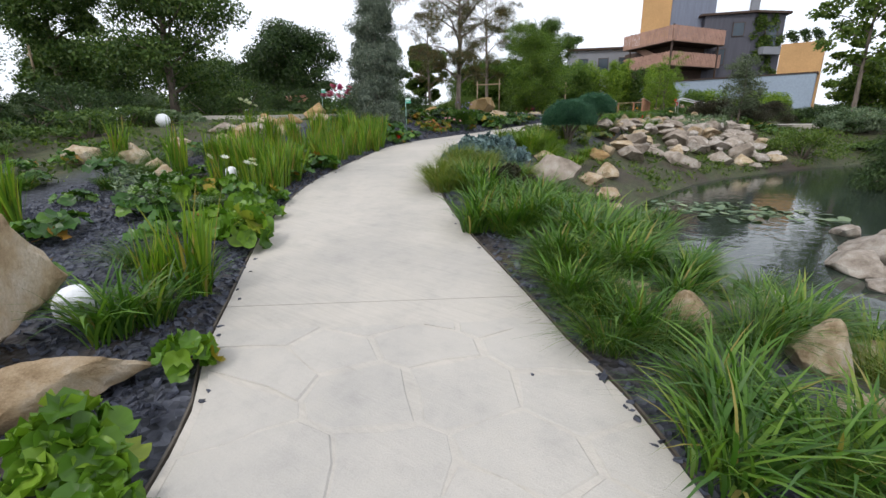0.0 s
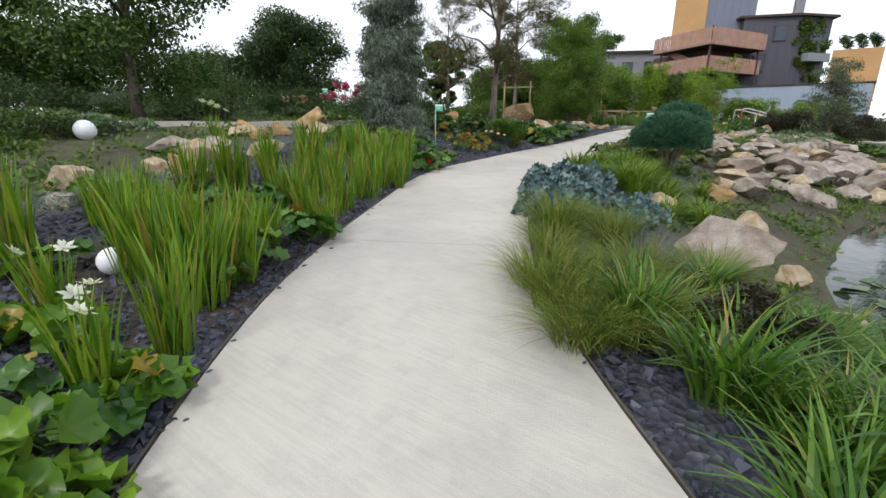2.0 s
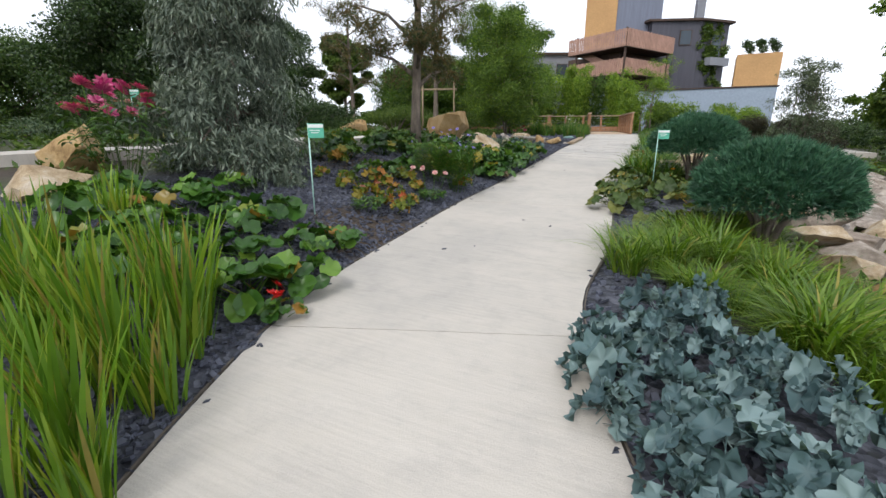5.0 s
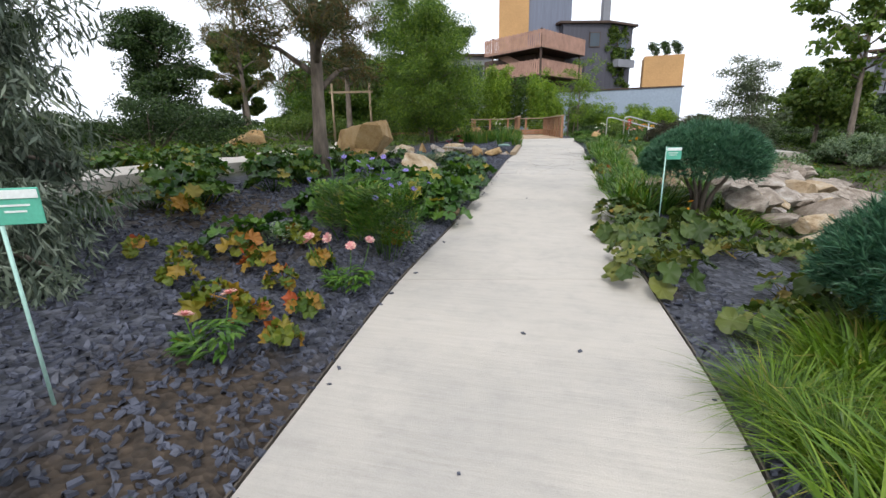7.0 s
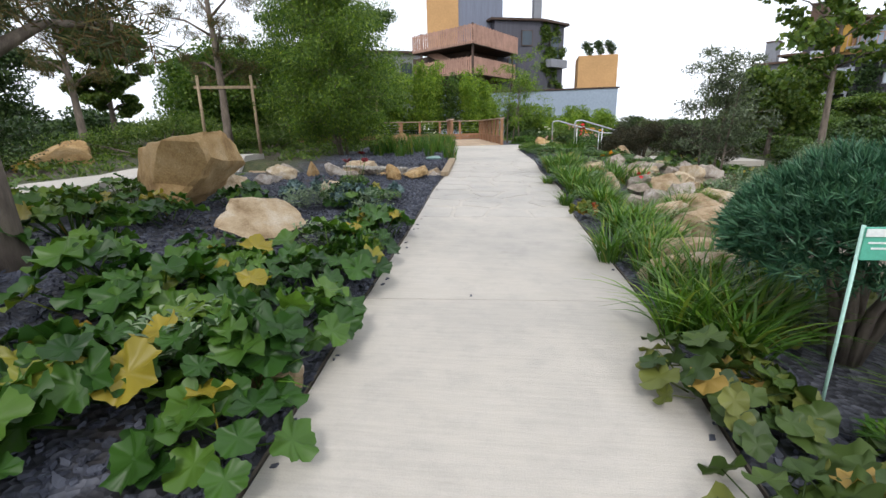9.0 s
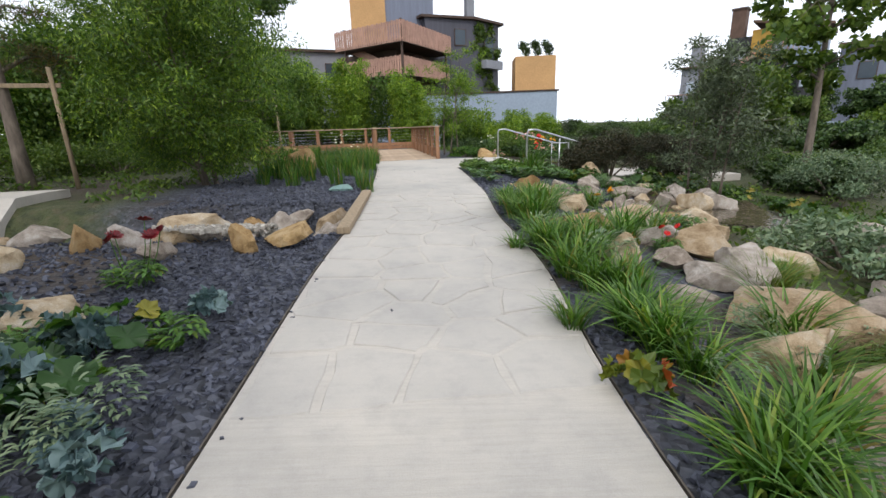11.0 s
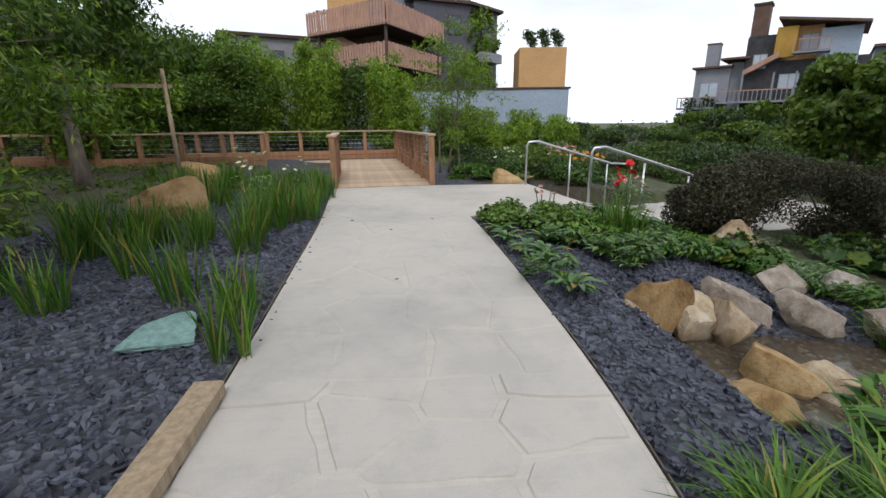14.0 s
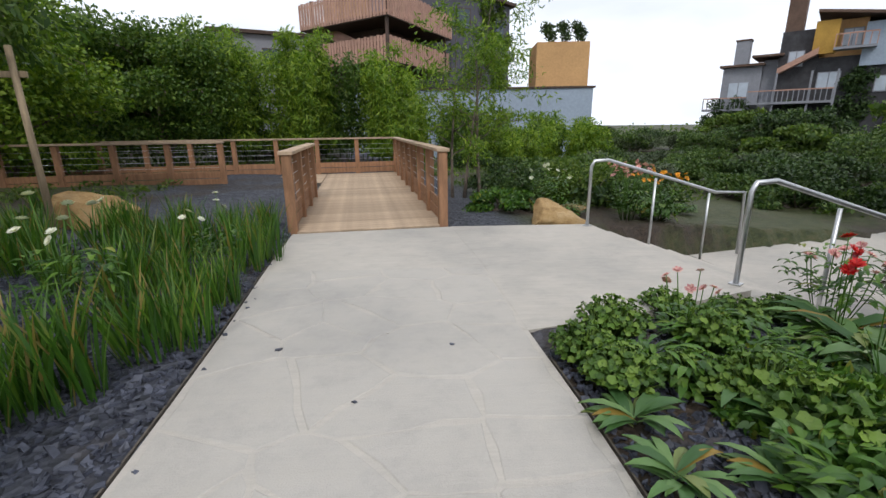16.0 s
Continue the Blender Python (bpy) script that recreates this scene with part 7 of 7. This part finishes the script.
st = [C + u_dir * 1.2 - w_dir * 1.0, C + u_dir * 1.3 - w_dir * 1.0, A + u_dir * 1.3 + w_dir * 1.5, A + u_dir * 1.2 + w_dir * 1.5]
wall_box(hotel, "stair", st, [9.2, 9.2, 6.9, 6.9], [9.9, 9.9, 7.7, 7.7], M_SLAT, "slatted outside stair flight")
wall_box(hotel, "tower", [(24.5, 59.3), (27.3, 57.8), (30.0, 62.2), (27.0, 63.8)], 0.8, 24.0, M_OCHRE, "smooth ochre tower")
wall_box(hotel, "upper_block", [(27.35, 58.0), (32.0, 56.8), (34.5, 62.0), (29.9, 63.0)], 0.8, 15.4, M_BLUEBLOCK, "blue-grey clad upper block")
wall_box(hotel, "wall", [(30.6, 56.2), (35.4, 54.9), (39.5, 55.7), (41.5, 63.0), (32.0, 64.0)], 0.8, 12.75, M_DARKWALL, "dark slate-coloured cladding")
wall_box(hotel, "roof", [(30.1, 56.1), (35.4, 54.5), (39.9, 55.3), (42.0, 63.4), (31.6, 64.4)], 12.76, 12.98, M_SHADE, "dark flat roof edge")
wall_box(hotel, "chimney", [(35.7, 56.2), (36.5, 56.0), (36.8, 56.8), (36.0, 57.0)], 12.98, 17.5, M_GREYWALL, "tall grey flue")
for i in range(9):
    p = Vector((28.2 + 0.62 * i, 57.85 - 0.16 * i))
    wall_box(hotel, "baluster", [p, p + Vector((0.05, 0)), p + Vector((0.05, 0.05)), p + Vector((0, 0.05))], 15.4, 16.4, M_STEEL)
wall_box(hotel, "roof_rail", [(28.2, 57.85), (33.2, 56.55), (33.2, 56.61), (28.2, 57.91)], 16.35, 16.42, M_STEEL)
wall_box(hotel, "balcony", [(36.6, 54.3), (39.4, 54.9), (39.2, 55.6), (36.4, 55.0)], 8.4, 9.2, M_GREYWALL, "pale balcony on the planted wall")
window(hotel, (37.0, 55.15), (38.6, 55.45), 9.3, 11.6)
window(hotel, (33.4, 55.4), (34.6, 55.1), 10.4, 11.9)
window(hotel, (32.0, 55.8), (33.0, 55.5), 7.4, 9.2)
rng = np.random.default_rng(88)
t = rng.uniform(0, 1, 60)
part("climber", mesh_of("climbing_plants", *leaf_cloud(rng, np.stack([35.5 + 4 * t, 54.8 + 0.8 * t, rng.uniform(2.5, 12.4, 60)], -1), np.full((60, 3), 0.55) * (1, 0.4, 1), 5200, 0.25, 0.7), G_TREE, False), hotel, "green climbers covering the end wall")

annex = tagged(new("annex_building"), "low blue-grey annex with an ochre roof pavilion", "building")
wall_box(annex, "wall", [(23.0, 54.3), (34.9, 43.9), (36.2, 45.4), (24.3, 55.8)], 0.5, 5.4, M_BLUEWALL, "plain blue-grey wall")
wall_box(annex, "coping", [(22.9, 54.2), (34.95, 43.75), (36.35, 45.4), (24.3, 55.95)], 5.41, 5.52, M_SHADE, "dark coping")
wall_box(annex, "pavilion", [(33.8, 47.6), (36.4, 45.4), (38.6, 48.0), (36.0, 50.2)], 1.0, 8.4, M_OCHRE, "ochre rendered pavilion")
for i in range(3):
    p = (34.6 + 0.75 * i, 47.3 - 0.62 * i)
    cs = [(p[0], p[1], 9.1 + 0.2 * (i % 2)), (p[0] + 0.2, p[1], 8.8), (p[0] - 0.2, p[1] + 0.1, 9.3)]
    part("roof_plant", mesh_of("roof_plant", *leaf_cloud(np.random.default_rng(i), cs, np.full((3, 3), 0.4), 420, 0.35, 0.25), G_DARK, False), annex, "small roof plant")
side_house = tagged(new("grey_building"), "pale grey flat-roofed building behind the hedge", "building")
wall_box(side_house, "wall", [(19.5, 71.5), (29.0, 69.5), (31.0, 77.0), (21.0, 79.0)], 0.8, 11.3, M_GREYWALL)
wall_box(side_house, "roof", [(19.0, 71.2), (29.2, 69.1), (31.4, 77.4), (20.6, 79.4)], 11.31, 11.6, M_SHADE, "dark flat roof edge")
for k in range(3):
    window(side_house, (20.6 + 2.8 * k, 71.25 - 0.59 * k), (22.0 + 2.8 * k, 70.95 - 0.59 * k), 8.2, 10.2)

lodge = tagged(new("lodge_building"), "rambling hotel wing with dark walls, brown roofs, chimneys and balconies", "building")
LODGE_AT, LODGE_ALONG, LODGE_OUT = Vector((62.5, 46.5)), Vector((0.196, -0.981)), Vector((-0.981, -0.196))


def lodge_box(name, s0, s1, z0, z1, front, back, mat, label=""):
    """A block of the wing: from s0 to s1 along the front, from front to back behind it."""
    q = [LODGE_AT + LODGE_ALONG * s + LODGE_OUT * o for s, o in ((s0, front), (s1, front), (s1, -back), (s0, -back))]
    return wall_box(lodge, name, q, z0, z1, mat, label)


def lodge_window(s0, s1, z0, z1, front):
    w = lodge_box("window", s0, s1, z0, z1, front + 0.06, -front + 0.02, M_GREYWALL, "pale-framed window")
    for k in range(2):
        a = s0 + 0.08 + (s1 - s0 - 0.08) / 2 * k
        b = a + (s1 - s0 - 0.24) / 2
        q = [LODGE_AT + LODGE_ALONG * s + LODGE_OUT * o for s, o in ((a, front + 0.09), (b, front + 0.09), (b, front + 0.065), (a, front + 0.065))]
        part("pane", mesh_of("pane", *prism(q, z0 + 0.08, z1 - 0.08), M_SKYGLASS, False), w)


# pane colour stands in for the sky mirrored in the glass
M_SKYGLASS = plain_mat("sky_coloured_window_glass", (0.42, 0.48, 0.55), 0.1, 0, 0.1, 0.3, 2, 0.0)
lodge_box("wall", -1.0, 2.3, 0, 8.6, 0, 5, M_GREYWALL, "pale gable wing")
lodge_box("roof", -1.3, 2.5, 8.62, 8.82, 0.5, 5.4, M_TILE, "thin dark roof")
lodge_box("chimney", -0.3, 0.9, 8.84, 11.1, -0.6, 1.8, M_GREYWALL, "square pale chimney")
lodge_box("chimney_cap", -0.36, 0.96, 11.12, 11.25, -0.54, 1.86, M_TILE)
lodge_box("wall", 2.32, 4.0, 0, 9.1, -0.4, 5, M_GREYWALL, "set-back link")
lodge_box("roof", 1.4, 3.9, 9.3, 9.5, 0.9, 4, M_TILE, "jutting flat canopy")
lodge_box("wall", 3.5, 6.4, 0, 11.35, 0.3, 6, M_SLATECLAD, "dark slate-clad tower")
lodge_box("chimney", 3.55, 4.9, 11.36, 14.3, -0.2, 1.9, M_TILE, "tall brown brick chimney")
lodge_box("chimney_cap", 3.45, 5.0, 14.31, 14.5, -0.1, 2.0, M_SHADE)
lodge_box("wall", 6.42, 9.4, 8.9, 11.95, -0.5, 6, M_OCHRE, "warm timber upper storey")
lodge_box("wall", 9.3, 12.25, 7.9, 11.4, 0.5, 6, M_BLUEWALL, "pale blue-grey rendered block")
lodge_box("wall", 6.3, 13.2, 0, 8.85, 0.2, 6, M_SLATECLAD, "dark slate-clad lower storeys")
lodge_box("bay", 5.9, 7.55, 9.1, 11.85, 0.9, -0.32, M_YELLOW, "ochre yellow corner bay")
ra = [LODGE_AT + LODGE_ALONG * s + LODGE_OUT * o for s, o in ((5.9, 1.4), (12.7, 1.4), (12.7, -6.4), (5.9, -6.4))]
wall_box(lodge, "roof", ra, [12.55, 11.4, 11.4, 12.55], [12.78, 11.63, 11.63, 12.78], M_TILE, "thin sloping brown roof")
for z, s0, s1, o in ((9.5, 7.4, 10.2, 1.5), (5.1, 1.6, 8.0, 1.7), (4.6, -2.2, 1.5, 1.5)):
    lodge_box("balcony", s0, s1, z - 0.2, z, o, 0.0, M_GREYWALL, "pale balcony slab")
    lodge_box("balcony_rail", s0, s1, z + 0.98, z + 1.08, o, -o + 0.08, M_SLAT)
    n = int((s1 - s0) / 0.4)
    for k in range(n + 1):
        a = s0 + (s1 - s0 - 0.08) * k / n
        lodge_box("baluster", a, a + 0.07, z, z + 0.98, o - 0.01, -o + 0.08, M_SLAT if z > 9 else M_GREYWALL)
sa = [LODGE_AT + LODGE_ALONG * s + LODGE_OUT * o for s, o in ((3.6, 1.3), (6.4, 1.3), (6.4, 0.35), (3.6, 0.35))]
wall_box(lodge, "stair", sa, [7.6, 9.1, 9.1, 7.6], [8.1, 9.65, 9.65, 8.1], M_SLAT, "slanting timber stair flight")
for a in (3.6, 6.2, 8.0):
    lodge_box("column", a, a + 0.16, 0.0, 7.7, 1.5, -1.34, M_GREYWALL)
lodge_window(10.55, 12.2, 5.7, 7.05, 0.2)
lodge_window(6.6, 8.25, 6.15, 7.6, 0.2)
lodge_window(4.2, 5.4, 8.2, 9.6, 0.3)
lodge_window(-0.4, 1.4, 5.6, 7.2, 0.0)
lodge_window(7.8, 9.2, 9.7, 11.2, -0.5)
rng = np.random.default_rng(91)
for s0, s1, z0, z1, o in ((8.2, 10.4, 2.0, 7.4, 0.5), (-2.0, 2.0, 2.5, 5.4, 1.2), (11.9, 13.8, 1.5, 8.0, 0.5), (4.5, 7.5, 2.0, 4.9, 0.9)):
    cs = [(*(LODGE_AT + LODGE_ALONG * rng.uniform(s0, s1) + LODGE_OUT * o), rng.uniform(z0, z1)) for k in range(26)]
    part("climber", mesh_of("climbing_plants", *leaf_cloud(rng, cs, np.full((26, 3), 0.6), 2600, 0.26, 0.6), G_DARK, False), lodge, "dark green climbers on the wall")
lodge_box("wall", 5.8, 15.5, -0.5, 2.2, 6.0, -5.6, M_BLUEWALL, "low blue-grey garden wall")
lodge_box("glass_screen", -0.6, 2.6, -0.9, 1.0, 6.0, -5.9, M_TURQ, "turquoise glass screen")
far_wing = tagged(new("lodge_wing"), "far hotel wing with dark cladding behind the trees", "building")
q = [LODGE_AT + LODGE_ALONG * s + LODGE_OUT * o for s, o in ((13.4, -2.0), (30.0, -2.0), (30.0, -10.0), (13.4, -10.0))]
wall_box(far_wing, "wall", q, 0, 9.6, M_BLUEBLOCK, "blue-grey clad wall")
q = [LODGE_AT + LODGE_ALONG * s + LODGE_OUT * o for s, o in ((13.25, -1.5), (30.4, -1.5), (30.4, -10.5), (13.25, -10.5))]
wall_box(far_wing, "roof", q, 9.62, 9.85, M_TILE, "thin brown roof edge")
for k in range(5):
    a = LODGE_AT + LODGE_ALONG * (15 + 3.0 * k) + LODGE_OUT * -1.99
    window(far_wing, a, a + LODGE_ALONG * 1.5, 6.2, 7.9)


# ---- stamped flagstones in the path ----
def clip_poly(poly, nx, ny, c):
    out = []
    for i, p in enumerate(poly):
        q = poly[(i + 1) % len(poly)]
        dp, dq = nx * p[0] + ny * p[1] - c, nx * q[0] + ny * q[1] - c
        if dp <= 0:
            out.append(p)
        if (dp < 0) != (dq < 0) and dp != dq:
            t = dp / (dp - dq)
            out.append((p[0] + (q[0] - p[0]) * t, p[1] + (q[1] - p[1]) * t))
    return out


def flagstones(s0, s1, seed, cell=0.5, wide=2.0, lift=0.006, joint=0.017):
    rng = np.random.default_rng(seed)
    seeds = [(s0 + (i + rng.uniform(0.1, 0.9)) * cell, (j + rng.uniform(0.1, 0.9)) * wide / 4) for i in range(int((s1 - s0) / cell) + 1) for j in range(4)]
    for k, (sx, sy) in enumerate(seeds):
        poly = [(max(s0, sx - 1.5), 0.03), (min(s1, sx + 1.5), 0.03), (min(s1, sx + 1.5), wide - 0.03), (max(s0, sx - 1.5), wide - 0.03)]
        for m, (ox, oy) in enumerate(seeds):
            dx, dy = ox - sx, oy - sy
            d = math.hypot(dx, dy)
            if m == k or d > 2.2:
                continue
            poly = clip_poly(poly, dx / d, dy / d, (dx * (sx + ox) / 2 + dy * (sy + oy) / 2) / d - rng.uniform(0.3, 1.0) * joint)
            if len(poly) < 3:
                break
        if len(poly) < 3:
            continue
        rim = []
        for i, p in enumerate(poly):
            q = poly[(i + 1) % len(poly)]
            n = max(1, int(math.hypot(q[0] - p[0], q[1] - p[1]) / 0.16))
            for j in range(n):
                w = 0.024 if j else 0.012
                rim.append((p[0] + (q[0] - p[0]) * j / n + rng.normal(0, w * 0.6), min(max(p[1] + (q[1] - p[1]) * j / n + rng.normal(0, w * 0.6), 0.01), wide - 0.01)))
        cx, cy = sum(p[0] for p in rim) / len(rim), sum(p[1] for p in rim) / len(rim)
        h = lift * rng.uniform(0.5, 1.5)
        n = len(rim)
        top = [on_path(cx + (p[0] - cx) * 0.96, (cy + (p[1] - cy) * 0.96) / wide, h) for p in rim]
        low = [on_path(p[0], p[1] / wide, -0.002) for p in rim]
        fs = [tuple(range(n))] + [(i, n + i, n + (i + 1) % n, (i + 1) % n) for i in range(n)]
        me = mesh_of("flagstone", top + low, fs, M_FLAG, False)
        if me.polygons[0].normal.z < 0:
            me.flip_normals()
        part("flagstone", me, path)


flagstones(along(20.6), along(25.6), 4, 0.45, 2.0, 0.009, 0.026)
flagstones(along(25.6), along(30.6), 14, 0.55, 2.0, 0.004, 0.012)
flagstones(along(-1.0), along(2.7), 5, 0.4, 2.0, 0.006, 0.016)
